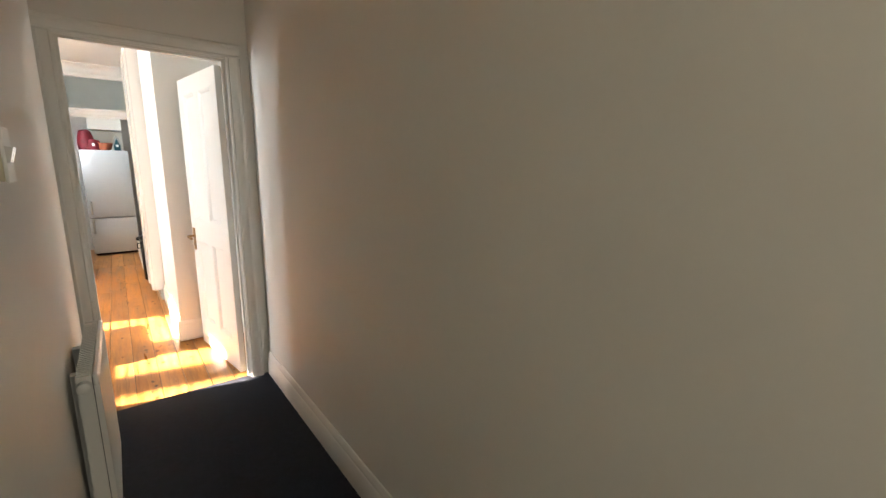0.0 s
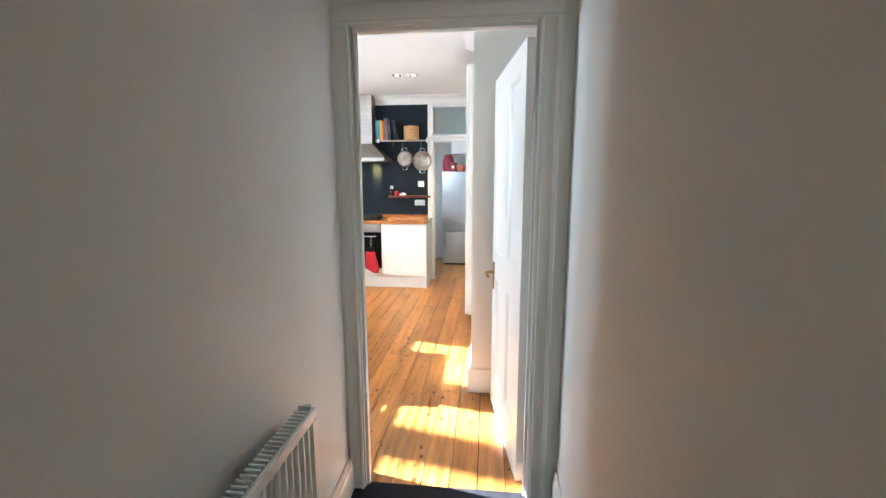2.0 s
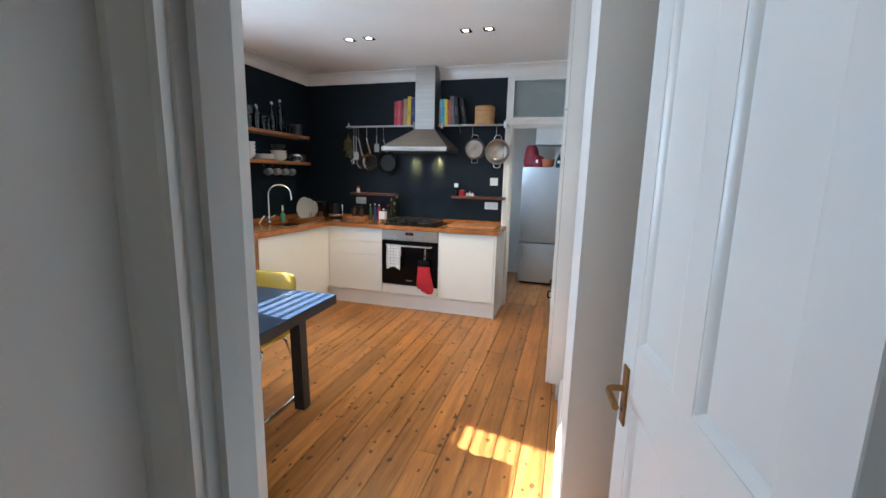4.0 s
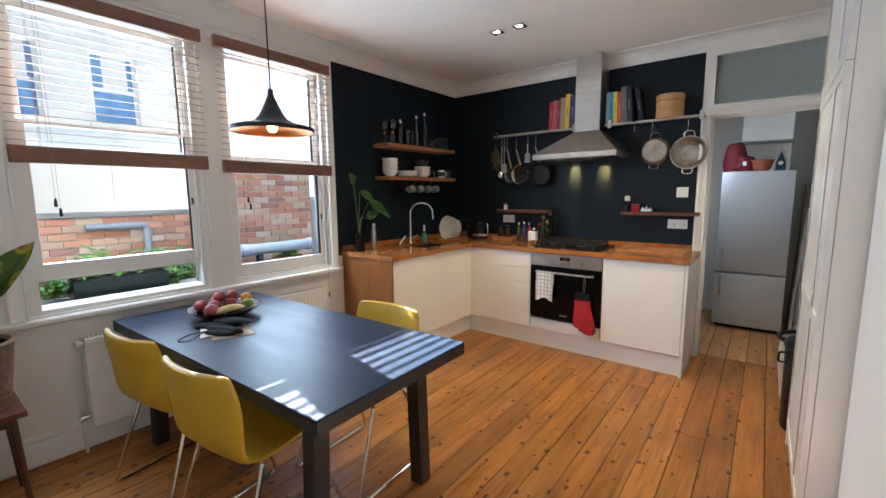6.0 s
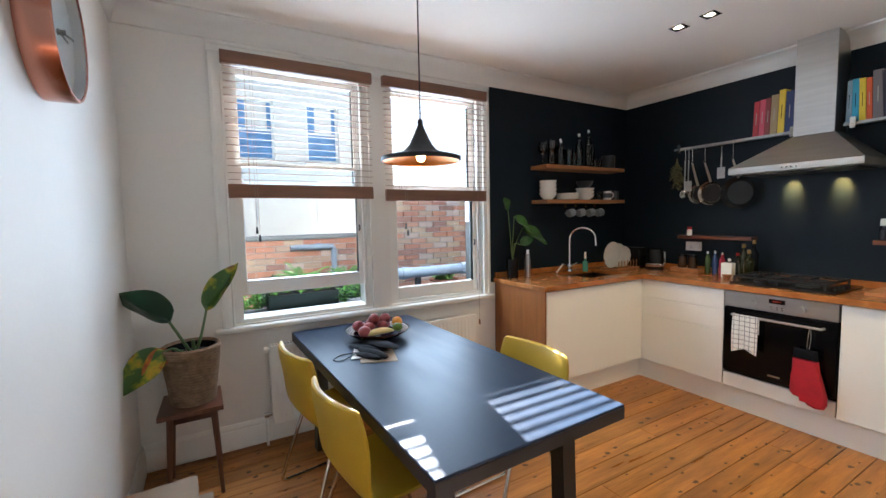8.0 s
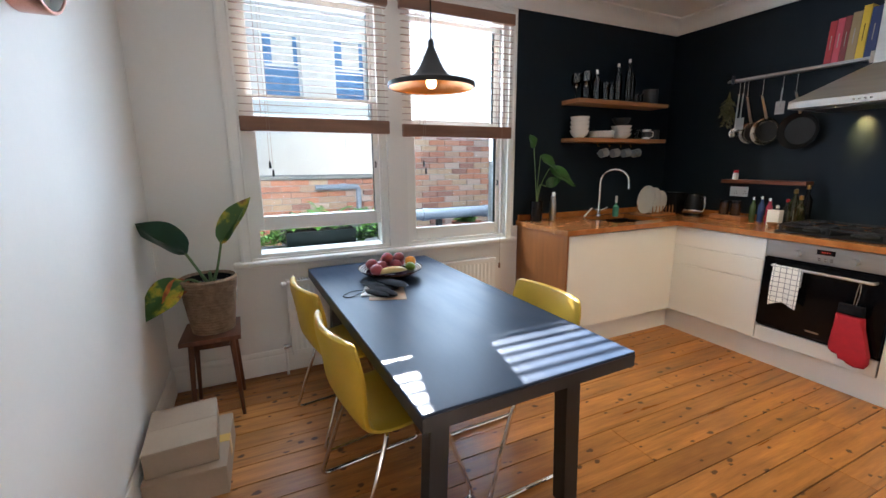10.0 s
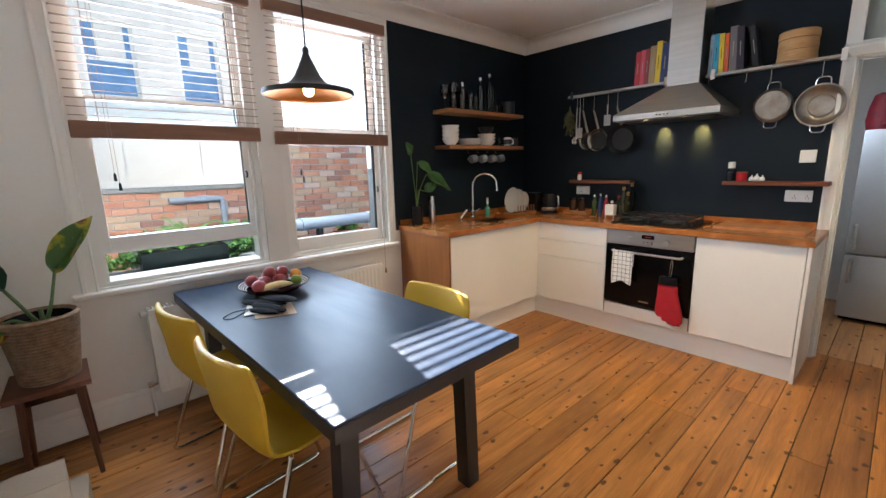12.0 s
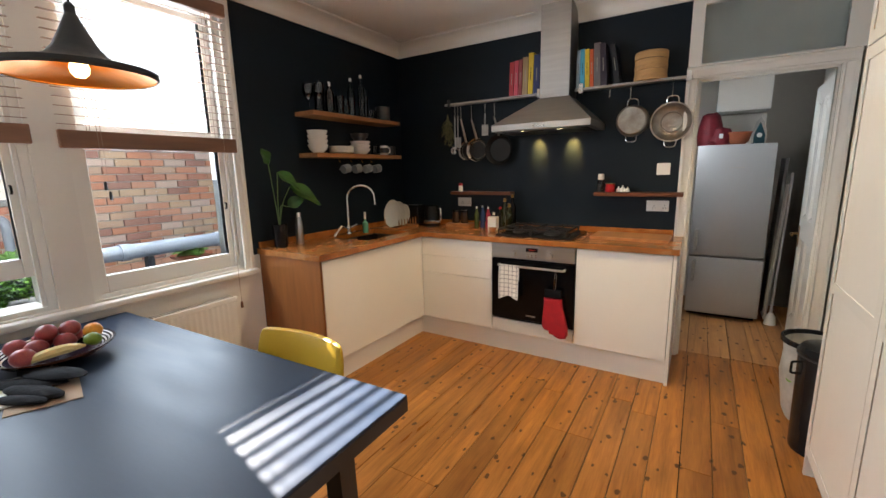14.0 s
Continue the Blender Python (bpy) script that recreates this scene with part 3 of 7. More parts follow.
def blind(name, y0, y1, z_low, label, low_cord=0.0):
    """A slatted wooden blind half lowered, with rails, ladder cords and pull cords."""
    root = thing(name, (W + 0.03, (y0 + y1) / 2, z_low), label, "blind", group="window blinds")
    part("valance", B1(W + 0.024, y0 - 0.008, 2.375, W + 0.062, y1 + 0.008, 2.45, bevel=0.004), BLINDRAIL, root, "brown wooden valance")
    part("bottom_rail", B1(W + 0.026, y0, z_low, W + 0.052, y1, z_low + 0.085, bevel=0.004), BLINDRAIL, root, "deep brown wooden bottom rail")
    mesh, n = None, 0
    z = z_low + 0.11
    while z < 2.37:
        if mesh is None:
            bm = bmesh.new()
            pts = [(-0.0135, 0.0), (-0.012, 0.0026), (0.0, 0.0034), (0.012, 0.0026), (0.0135, 0.0), (0.0, 0.0008)]
            extrude(bm, [(a, y0 - (y0 + y1) / 2 + 0.004, b) for a, b in pts], (0, y1 - y0 - 0.008, 0))
            mesh = finish(bm, "slat", BLIND)
        s = new("slat", mesh)
        s.parent = root
        s.location = (0.010, 0, z - z_low)
        s.rotation_euler = (0, radians(3), 0)
        z += 0.0415
        n += 1
    for y in (y0 + 0.12, y1 - 0.12):
        part("ladder_cord", boxes((W + 0.020, y - 0.001, z_low + 0.08, W + 0.022, y + 0.001, 2.38), (W + 0.058, y - 0.001, z_low + 0.08, W + 0.060, y + 0.001, 2.38)), BLIND, root)
    for y, low in ((y0 + 0.145, 1.41), (y0 + 0.16, 1.36)):
        cord = part("pull_cord", TB([(W + 0.064, y, 2.38), (W + 0.064, y, low)], 0.0012, 5), BLIND, root)
        part("cord_weight", LT([(0.0, 0.0), (0.008, 0.002), (0.006, 0.04), (0.002, 0.046), (0, 0.046)], (W + 0.064, y, low - 0.046), 10), BLACK, cord, "dark turned cord weight")
    if low_cord:
        cord = part("pull_cord", TB([(W + 0.066, low_cord, 2.38), (W + 0.066, low_cord, 0.60)], 0.0012, 5), BLIND, root)
        part("cord_weight", LT([(0.0, 0.0), (0.009, 0.002), (0.007, 0.04), (0.002, 0.046), (0, 0.046)], (W + 0.066, low_cord, 0.555), 10), BLINDRAIL, cord, "brown wooden cord weight")
    return root


blind("window_blind", 4.02, 4.935, 1.585, "brown wooden slatted blind lowered over the upper sash")
blind("window_blind", 5.03, 5.915, 1.57, "brown wooden slatted blind lowered over the closed window", 5.82)


# ---- dining furniture ----
def dining_table():
    """Built about its own middle, long side along x, then turned a little on the floor."""
    hx, hy, z0, z1 = 0.91, 0.42, 0.665, 0.722
    root = thing("dining_table", (0, 0, 0), "blue-black stained wooden dining table with splayed square legs", "table")
    part("tabletop", B1(-hx, -hy, z1 - 0.012, hx, hy, z1, bevel=0.003), TABLE, root)
    part("edge_band", B1(-hx + 0.0005, -hy + 0.0005, z0, hx - 0.0005, hy - 0.0005, z1 - 0.0121), TABLELEG, root, "dark brown-black table edge")
    for sx in (-1, 1):
        for sy in (-1, 1):
            tx, ty = sx * (hx - 0.19), sy * (hy - 0.135)
            fx, fy = tx, ty + sy * 0.025
            bm = EX([(fx - 0.034, fy - 0.034, 0.0), (fx + 0.034, fy - 0.034, 0.0), (fx + 0.034, fy + 0.034, 0.0), (fx - 0.034, fy + 0.034, 0.0)], (tx - fx, ty - fy, z0))
            part("leg", bm, TABLELEG, root)
        part("end_rail", B1(sx * (hx - 0.19) - 0.03, -hy + 0.17, z0 - 0.055, sx * (hx - 0.19) + 0.03, hy - 0.17, z0 - 0.001), TABLELEG, root)
    for y in (-hy + 0.12, hy - 0.15):
        part("apron", B1(-hx + 0.225, y, 0.61, hx - 0.225, y + 0.03, z0 - 0.001), TABLELEG, root)
    root.matrix_basis = pose(-1.700, 4.786, 0, 0, 0, 1.9)


dining_table()


def chair(m):
    """Leather shell chair on a chrome sled base, facing +y, built at the origin."""
    root = thing("dining_chair", (0, 0, 0), "mustard yellow leather dining chair on chrome sled legs at the table", "chair", group="chairs round the table")
    prof = [(0.235, 0.452), (0.225, 0.470), (0.12, 0.462), (0.0, 0.448), (-0.10, 0.447), (-0.165, 0.462), (-0.195, 0.505), (-0.212, 0.57), (-0.230, 0.66), (-0.247, 0.745), (-0.257, 0.812)]
    n, th = 12, 0.034

    def sheet(rows, first):
        bm = bmesh.new()
        grid = []
        for k, (y, z) in enumerate(rows):
            a, b = rows[max(k - 1, 0)], rows[min(k + 1, len(rows) - 1)]
            t = Vector((0, b[0] - a[0], b[1] - a[1])).normalized()
            nrm = Vector((0, t.z, -t.y))
            up = max(0.0, min(1.0, (z - 0.46) / 0.2))
            for side, off in ((0, 0.0), (1, th)):
                row = []
                for i in range(n + 1):
                    u = -1 + 2 * i / n
                    w = 0.222 + 0.012 * up - (0.02 if z > 0.80 else 0.0)
                    edge = 1 - max(0.0, abs(u) - 0.85) / 0.15 * 0.55
                    bend = up * 0.045 * u * u + (1 - up) * 0.0
                    dip = -(1 - up) * 0.010 * (1 - u * u)
                    p = Vector((w * u, y + bend, z + dip)) - nrm * (off - th / 2) * edge * (1.0 if first else 1.06)
                    row.append(bm.verts.new(p))
                grid.append(row)
        for k in range(len(rows) - 1):
            for s in (0, 1):
                ra, rb = grid[2 * k + s], grid[2 * k + 2 + s]
                for i in range(n):
                    bm.faces.new((ra[i], ra[i + 1], rb[i + 1], rb[i]))
            for i in (0, n):
                bm.faces.new((grid[2 * k][i], grid[2 * k + 1][i], grid[2 * k + 3][i], grid[2 * k + 2][i]))
        for k in (0, len(rows) - 1):
            for i in range(n):
                bm.faces.new((grid[2 * k][i], grid[2 * k][i + 1], grid[2 * k + 1][i + 1], grid[2 * k + 1][i]))
        return bm

    for ob in (part("seat", sheet(prof[:7], True), YELLOW, root), part("backrest", sheet(prof[5:], False), YELLOW, root)):
        soft = ob.modifiers.new("soft_edges", "SUBSURF")
        soft.levels = soft.render_levels = 1
    for s in (-1, 1):
        x = s * 0.235
        pts = rounded([(s * 0.13, -0.08, 0.425), (s * 0.20, -0.10, 0.425), (x, -0.245, 0.011), (x, 0.265, 0.011), (s * 0.205, 0.12, 0.432), (s * 0.13, 0.12, 0.432)], 0.045, 6)
        part("sled_leg", TB(pts, 0.0095, 10), CHROME, root, "bent chrome tube leg")
    for y in (-0.09, 0.12):
        part("seat_bar", TB([(-0.19, y, 0.428), (0.19, y, 0.428)], 0.009, 8), CHROME, root, "chrome cross bar")
    root.matrix_basis = m
    return root


first_chair = chair(pose(-1.97, 4.45, 0, 0, 0, 9))
copy_thing(first_chair, pose(-1.355, 4.48, 0, 0, 0, 7))
copy_thing(first_chair, pose(-1.33, 5.05, 0, 0, 0, 183))

# ---- pendant lamp ----
def pendant():
    x, y, z = -1.61, 4.80, 1.715
    root = thing("pendant_lamp", (x, y, z), "black spun pendant lamp with a gold inside, lit", "lamp")
    prof = [(0.186, 0.0), (0.192, 0.005), (0.190, 0.017), (0.150, 0.028), (0.105, 0.038), (0.075, 0.054), (0.055, 0.078), (0.038, 0.112), (0.024, 0.143), (0.015, 0.164), (0.012, 0.170)]
    shade = part("shade", LT(prof, (x, y, z), 48), LAMPBLACK, root)
    inner = [(0.184, 0.0), (0.183, 0.003), (0.148, 0.021), (0.102, 0.031), (0.070, 0.047), (0.050, 0.071), (0.033, 0.104), (0.0, 0.12)]
    part("shade_lining", LT(inner, (x, y, z), 48), GOLD, shade, "beaten gold inner face")
    part("shade_rim", LT([(0.184, 0.0), (0.187, -0.002), (0.192, 0.006)], (x, y, z), 48), LAMPBLACK, shade)
    part("cap", LT([(0.013, 0.168), (0.013, 0.190), (0.006, 0.198), (0.0, 0.198)], (x, y, z), 16), LAMPBLACK, root)
    part("cord", TB([(x, y, z + 0.195), (x, y, CEIL)], 0.0035, 8), BLACK, root)
    part("ceiling_rose", LT([(0.0, 0.0), (0.045, 0.0), (0.04, -0.02), (0.008, -0.03), (0.0, -0.03)], (x, y, CEIL), 20), BLACK, root)
    part("socket", LT([(0.0, 0.10), (0.018, 0.10), (0.018, 0.055), (0.0, 0.055)], (x, y, z), 14), BRASS, root)
    glow = material("bulb_glow", (1.0, 0.8, 0.5), 0.3, emit=(1.0, 0.66, 0.30), power=4.0, bump=0)
    part("bulb", LT([(0.0, -0.004), (0.012, -0.002), (0.021, 0.008), (0.024, 0.022), (0.019, 0.042), (0.013, 0.056), (0.0, 0.058)], (x, y, z), 20), glow, root, "glowing filament bulb")
    lamp("pendant_light", "POINT", 0.45, (1.0, 0.62, 0.28), pose(x, y, z - 0.045), radius=0.03)


pendant()

# ---- kitchen units ----
FX, FY, TOP, UNDER, KICK = -2.07, 7.17, 0.92, 0.882, 0.165


def base_unit(name, x0, y0, x1, y1, label, fronts, carcass, group="kitchen base units"):
    root = thing(name, ((x0 + x1) / 2, (y0 + y1) / 2, 0), label, "cabinet", group=group)
    part("body", boxes(*carcass), CABINET, root)
    for f in fronts:
        part(f[0], B1(*f[1:], bevel=0.0025), CABINET, root)
    return root


base_unit("base_cabinet", W, 6.05, FX, FY, "white handleless base cabinet under the sink", [("door", FX - 0.019, 6.052, KICK + 0.004, FX, FY + 0.019, UNDER - 0.008)],
          [(W + 0.02, 6.05, KICK, FX - 0.021, B - 0.01, 0.70)])
base_unit("drawer_cabinet", -2.05, FY, -1.405, B, "white handleless drawer unit in the corner", [("drawer_front", FX + 0.002, FY, 0.730, -1.407, FY + 0.019, UNDER - 0.008), ("drawer_front", FX + 0.002, FY, 0.580, -1.407, FY + 0.019, 0.725), ("drawer_front", FX + 0.002, FY, KICK + 0.004, -1.407, FY + 0.019, 0.575)],
          [(-2.045, FY + 0.021, KICK, -1.407, B - 0.01, UNDER - 0.004)] + [(FX + 0.004, FY + 0.004, z, -1.409, FY + 0.0208, z + 0.004) for z in (0.5755, 0.7255)])
base_unit("base_cabinet", -0.76, FY, -0.165, B, "white handleless base cabinet beside the oven", [("door", -0.757, FY, KICK + 0.004, -0.167, FY + 0.019, UNDER - 0.008)],
          [(-0.757, FY + 0.021, KICK, -0.167, B - 0.01, UNDER - 0.004)])
solid("end_panel", B1(-0.163, FY - 0.004, 0.0, -0.143, B - 0.005, UNDER - 0.001, bevel=0.002), CABINET, "white end panel of the kitchen run", "panel", kind="")
solid("end_panel", B1(W + 0.002, 6.03, 0.0, FX + 0.002, 6.048, UNDER - 0.001, bevel=0.002), ENDWOOD, "oiled orange-brown wooden end panel", "panel", kind="")
solid("plinth", B1(FX - 0.055, 6.05, 0.0, FX - 0.04, FY + 0.034, KICK - 0.002), CABINET, "white plinth under the sink units", "plinth", kind="")
solid("plinth", B1(FX - 0.055, FY + 0.035, 0.0, -0.165, FY + 0.05, KICK - 0.002), CABINET, "white plinth under the oven run", "plinth", kind="")


def worktop():
    """L-shaped oiled wooden top, laid from staves, with a cut-out for the sink and an upstand."""
    root = thing("worktop", (-2.3, 7.4, UNDER), "oiled orange-brown wooden L-shaped worktop", "worktop")
    sx0, sx1, sy0, sy1 = -2.55, -2.19, 6.62, 7.16
    rnd = random.Random(5)
    xs = [W + 0.001 + (FX + 0.02 - W) * k / 14 for k in range(15)]
    for a, b in zip(xs, xs[1:]):
        y = 6.015
        cuts = [y]
        while y < FY - 0.03:
            y = min(y + rnd.uniform(0.25, 0.6), FY - 0.02)
            cuts.append(y)
        for c, d in zip(cuts, cuts[1:]):
            for e, f in ((c, d),) if not (b > sx0 and a < sx1) else ((c, min(d, sy0)), (max(c, sy1), d)):
                if f - e > 0.01:
                    part("stave", B1(a, e, UNDER, b - 0.0004, f - 0.0004, TOP), WORKTOP, root)
    ys = [FY - 0.02 + (B - FY + 0.019) * k / 13 for k in range(14)]
    for a, b in zip(ys, ys[1:]):
        x = W + 0.001
        cuts = [x]
        while x < -0.14:
            x = min(x + rnd.uniform(0.25, 0.6), -0.132)
            cuts.append(x)
        for c, d in zip(cuts, cuts[1:]):
            if d - c > 0.01:
                part("stave", B1(c, a, UNDER, d - 0.0004, b - 0.0004, TOP), WORKTOP, root)
    part("upstand", B1(W + 0.001, 6.03, TOP, W + 0.019, B - 0.02, TOP + 0.045), WORKTOP, root)
    part("upstand", B1(W + 0.02, B - 0.019, TOP, -0.20, B - 0.001, TOP + 0.045), WORKTOP, root)


worktop()


def oven():
    x0, x1 = -1.402, -0.762
    root = thing("oven", ((x0 + x1) / 2, FY, 0.28), "built-in black glass oven with a steel control panel", "oven")
    part("body", B1(x0, FY + 0.02, 0.27, x1, B - 0.06, UNDER - 0.004), BLACK, root)
    panel = part("control_panel", B1(x0 + 0.003, FY - 0.008, 0.765, x1 - 0.003, FY + 0.02, UNDER - 0.006, bevel=0.003), STEEL, root)
    door = part("door", B1(x0 + 0.003, FY - 0.012, 0.29, x1 - 0.003, FY + 0.018, 0.758, bevel=0.003), BLACKGLASS, root, "black glass oven door")
    part("handle", TB(rounded([(x0 + 0.07, FY - 0.012, 0.715), (x0 + 0.07, FY - 0.05, 0.715), (x1 - 0.07, FY - 0.05, 0.715), (x1 - 0.07, FY - 0.012, 0.715)], 0.012), 0.009), STEEL, door, "steel bar handle")
    part("maker_plate", B1(-1.115, FY - 0.0135, 0.325, -1.045, FY - 0.0115, 0.335), STEEL, door)
    part("display", B1(-1.125, FY - 0.0095, 0.825, -1.035, FY - 0.0075, 0.855), BLACKGLASS, panel)
    part("digits", boxes(*[(-1.100 + 0.012 * i, FY - 0.0102, 0.837, -1.095 + 0.012 * i, FY - 0.0092, 0.845) for i in range(4)]), material("red_digits", (0.4, 0.02, 0.01), 0.4, emit=(1.0, 0.08, 0.03), power=0.12, bump=0), panel)
    part("buttons", boxes(*[(-1.115 + 0.03 * i, FY - 0.0105, 0.785 + 0.014 * j, -1.10 + 0.03 * i, FY - 0.0075, 0.792 + 0.014 * j) for i in range(3) for j in range(2)]), CHROME, panel)
    for x in (-1.22, -0.94):
        part("knob", LT([(0.0, 0.03), (0.019, 0.03), (0.021, 0.026), (0.022, 0.0)], (x, FY - 0.008, 0.812), 24, (0, -1, 0)), STEEL, panel, "steel knob")
    solid("oven_filler", B1(x0 + 0.002, FY, KICK + 0.004, x1 - 0.002, FY + 0.019, 0.268, bevel=0.002), CABINET, "white filler panel under the oven", "panel", kind="")


oven()


DARKRING = material("burner_metal", (0.10, 0.095, 0.09), 0.45, 1.0, spread=0.2, scale=20, bump=0.05)


def hob():
    x0, x1, y0, y1 = -1.40, -0.80, 7.215, 7.675
    root = thing("gas_hob", ((x0 + x1) / 2, (y0 + y1) / 2, TOP), "black gas hob with cast iron pan supports", "hob")
    part("plate", B1(x0, y0, TOP + 0.001, x1, y1, TOP + 0.016, bevel=0.005, seg=2), BLACK, root)
    for x, y, r in ((-1.26, 7.56, 0.045), (-1.26, 7.36, 0.035), (-0.99, 7.57, 0.035), (-0.99, 7.36, 0.05)):
        b = part("burner", LT([(r * 1.25, 0.0), (r * 1.25, 0.008), (r, 0.012), (r, 0.02), (0, 0.02)], (x, y, TOP + 0.016), 24), DARKRING, root, "dark burner ring")
        part("burner_cap", LT([(r * 0.92, 0.02), (r * 0.92, 0.028), (r * 0.7, 0.031), (0, 0.031)], (x, y, TOP + 0.016), 24), IRON, b)
    for xa, xb in ((x0 + 0.02, -1.125), (-1.12, -0.865)):
        bm = bmesh.new()
        z = TOP + 0.058
        for a, b in (((xa, y0 + 0.03), (xb, y0 + 0.03)), ((xa, y1 - 0.03), (xb, y1 - 0.03)), ((xa, y0 + 0.03), (xa, y1 - 0.03)), ((xb, y0 + 0.03), (xb, y1 - 0.03)), ((xa, 7.46), (xb, 7.46))):
            box(bm, min(a[0], b[0]) - 0.005, min(a[1], b[1]) - 0.005, z - 0.012, max(a[0], b[0]) + 0.005, max(a[1], b[1]) + 0.005, z)
        xc = (xa + xb) / 2
        for yc in (7.36, 7.565):
            for dx, dy in ((1, 0), (-1, 0), (0, 1), (0, -1)):
                p, q = (xc + dx * 0.03, yc + dy * 0.03), (xc + dx * (xb - xa) / 2, yc + dy * 0.095)
                box(bm, min(p[0], q[0]) - 0.004, min(p[1], q[1]) - 0.004, z - 0.008, max(p[0], q[0]) + 0.004, max(p[1], q[1]) + 0.004, z + 0.004)
        for x in (xa, xb):
            for y in (y0 + 0.03, y1 - 0.03):
                box(bm, x - 0.006, y - 0.006, TOP + 0.016, x + 0.006, y + 0.006, z)
        part("pan_support", bm, IRON, root, "cast iron pan support")
    for i in range(4):
        part("knob", LT([(0.017, 0.0), (0.016, 0.02), (0.013, 0.024), (0.0, 0.024)], (x1 - 0.032, 7.29 + 0.07 * i, TOP + 0.016), 18), BLACK, root)


hob()


def hood():
    x0, x1, yf = -1.455, -0.72, 7.265
    cx0, cx1, cy = -1.170, -0.945, 7.53
    root = thing("extractor_hood", (-1.09, 7.5, 1.71), "brushed steel chimney extractor hood with two lit spots", "extractor hood")
    part("canopy_rim", B1(x0, yf, 1.715, x1, B, 1.76, bevel=0.002), STEEL, root)
    bm = bmesh.new()
    low = [bm.verts.new(p) for p in ((x0, yf, 1.7601), (x1, yf, 1.7601), (x1, B, 1.7601), (x0, B, 1.7601))]
    high = [bm.verts.new(p) for p in ((cx0, cy, 1.965), (cx1, cy, 1.965), (cx1, B, 1.965), (cx0, B, 1.965))]
    for i in range(4):
        bm.faces.new((low[i], low[(i + 1) % 4], high[(i + 1) % 4], high[i]))
    bm.faces.new(low[::-1])
    bm.faces.new(high)
    part("canopy", bm, STEEL, root)
    part("chimney", B1(cx0, cy, 1.9651, cx1, B, CEIL - 0.002, bevel=0.002), STEEL, root)
    part("filter", B1(x0 + 0.05, yf + 0.09, 1.708, x1 - 0.05, B - 0.05, 1.7145), IRON, root)
    part("buttons", boxes(*[(-1.13 + 0.025 * i, yf - 0.003, 1.732, -1.117 + 0.025 * i, yf + 0.001, 1.742) for i in range(4)]), CHROME, root)
    glow = material("hood_spot_glow", (1, 0.9, 0.7), 0.3, emit=(1.0, 0.80, 0.45), power=4.0, bump=0)
    for x in (-1.23, -0.95):
        spot = part("spot_ring", LT([(0.033, 0.0), (0.036, -0.003), (0.026, -0.006), (0.026, 0.0)], (x, 7.35, 1.7145), 24), CHROME, root)
        part("spot_lens", LT([(0.026, -0.004), (0.0, -0.004)], (x, 7.35, 1.7145), 24), glow, spot, "lit spot lens")
        lamp("hood_light", "SPOT", 9.0, (1.0, 0.66, 0.20), look((x, B - 0.075, 1.705), (x, B - 0.005, 1.615)), radius=0.012, spot=62)


hood()


def ceiling_spot(x, y, aim):
    root = thing("ceiling_spot", (x, y, CEIL), "square chrome recessed ceiling spot, lit", "ceiling light", group="ceiling spots")
    part("frame", boxes((x - 0.045, y - 0.045, CEIL - 0.006, x + 0.045, y - 0.028, CEIL - 0.0005), (x - 0.045, y + 0.028, CEIL - 0.006, x + 0.045, y + 0.045, CEIL - 0.0005), (x - 0.045, y - 0.028, CEIL - 0.006, x - 0.028, y + 0.028, CEIL - 0.0005), (x + 0.028, y - 0.028, CEIL - 0.006, x + 0.045, y + 0.028, CEIL - 0.0005)), CHROME, root)
    part("lens", LT([(0.023, -0.003), (0.0, -0.003)], (x, y, CEIL), 24), SPOTGLOW, root, "lit lens")
    lamp("spot_light", "SPOT", 11.0, (1.0, 0.77, 0.42), look((x, y, CEIL - 0.02), aim), radius=0.03, spot=120)


SPOTGLOW = material("spot_glow", (1, 0.95, 0.85), 0.3, emit=(1.0, 0.85, 0.6), power=5.0, bump=0)
for sx in (-1.44, -1.25, -0.38, -0.19):
    ceiling_spot(sx, 6.585, (sx, 6.6, 0))


def fridge():
    x0, x1, y0, y1 = -0.10, 0.475, 8.79, 9.40
    root = thing("fridge_freezer", ((x0 + x1) / 2, (y0 + y1) / 2, 0), "tall silver fridge freezer with bar handles", "fridge")
    part("body", B1(x0, y0 + 0.065, 0.04, x1, y1, 1.61, bevel=0.006, seg=2), FRIDGE, root)
    part("foot_grille", B1(x0 + 0.02, y0 + 0.09, 0.0, x1 - 0.02, y1 - 0.02, 0.04), BLACK, root)
    for nm, a, b in (("fridge_door", 0.602, 1.607), ("freezer_door", 0.045, 0.586)):
        d = part(nm, B1(x0, y0, a, x1, y0 + 0.06, b, bevel=0.008, seg=2), FRIDGE, root)
        hz = (0.66, 0.83) if a > 0.5 else (0.37, 0.54)
        part("handle", TB(rounded([(x0 + 0.045, y0, hz[0]), (x0 + 0.045, y0 - 0.055, hz[0]), (x0 + 0.045, y0 - 0.055, hz[1]), (x0 + 0.045, y0, hz[1])], 0.01), 0.014), STEEL, d, "steel bar handle")
        for z in hz:
            part("handle_mount", B1(x0 + 0.03, y0 - 0.02, z - 0.02, x0 + 0.06, y0 - 0.0005, z + 0.02, bevel=0.003), FRIDGE, d)
    part("badge", B1(0.16, y0 - 0.002, 1.40, 0.26, y0 - 0.0002, 1.412), STEEL, root)


fridge()

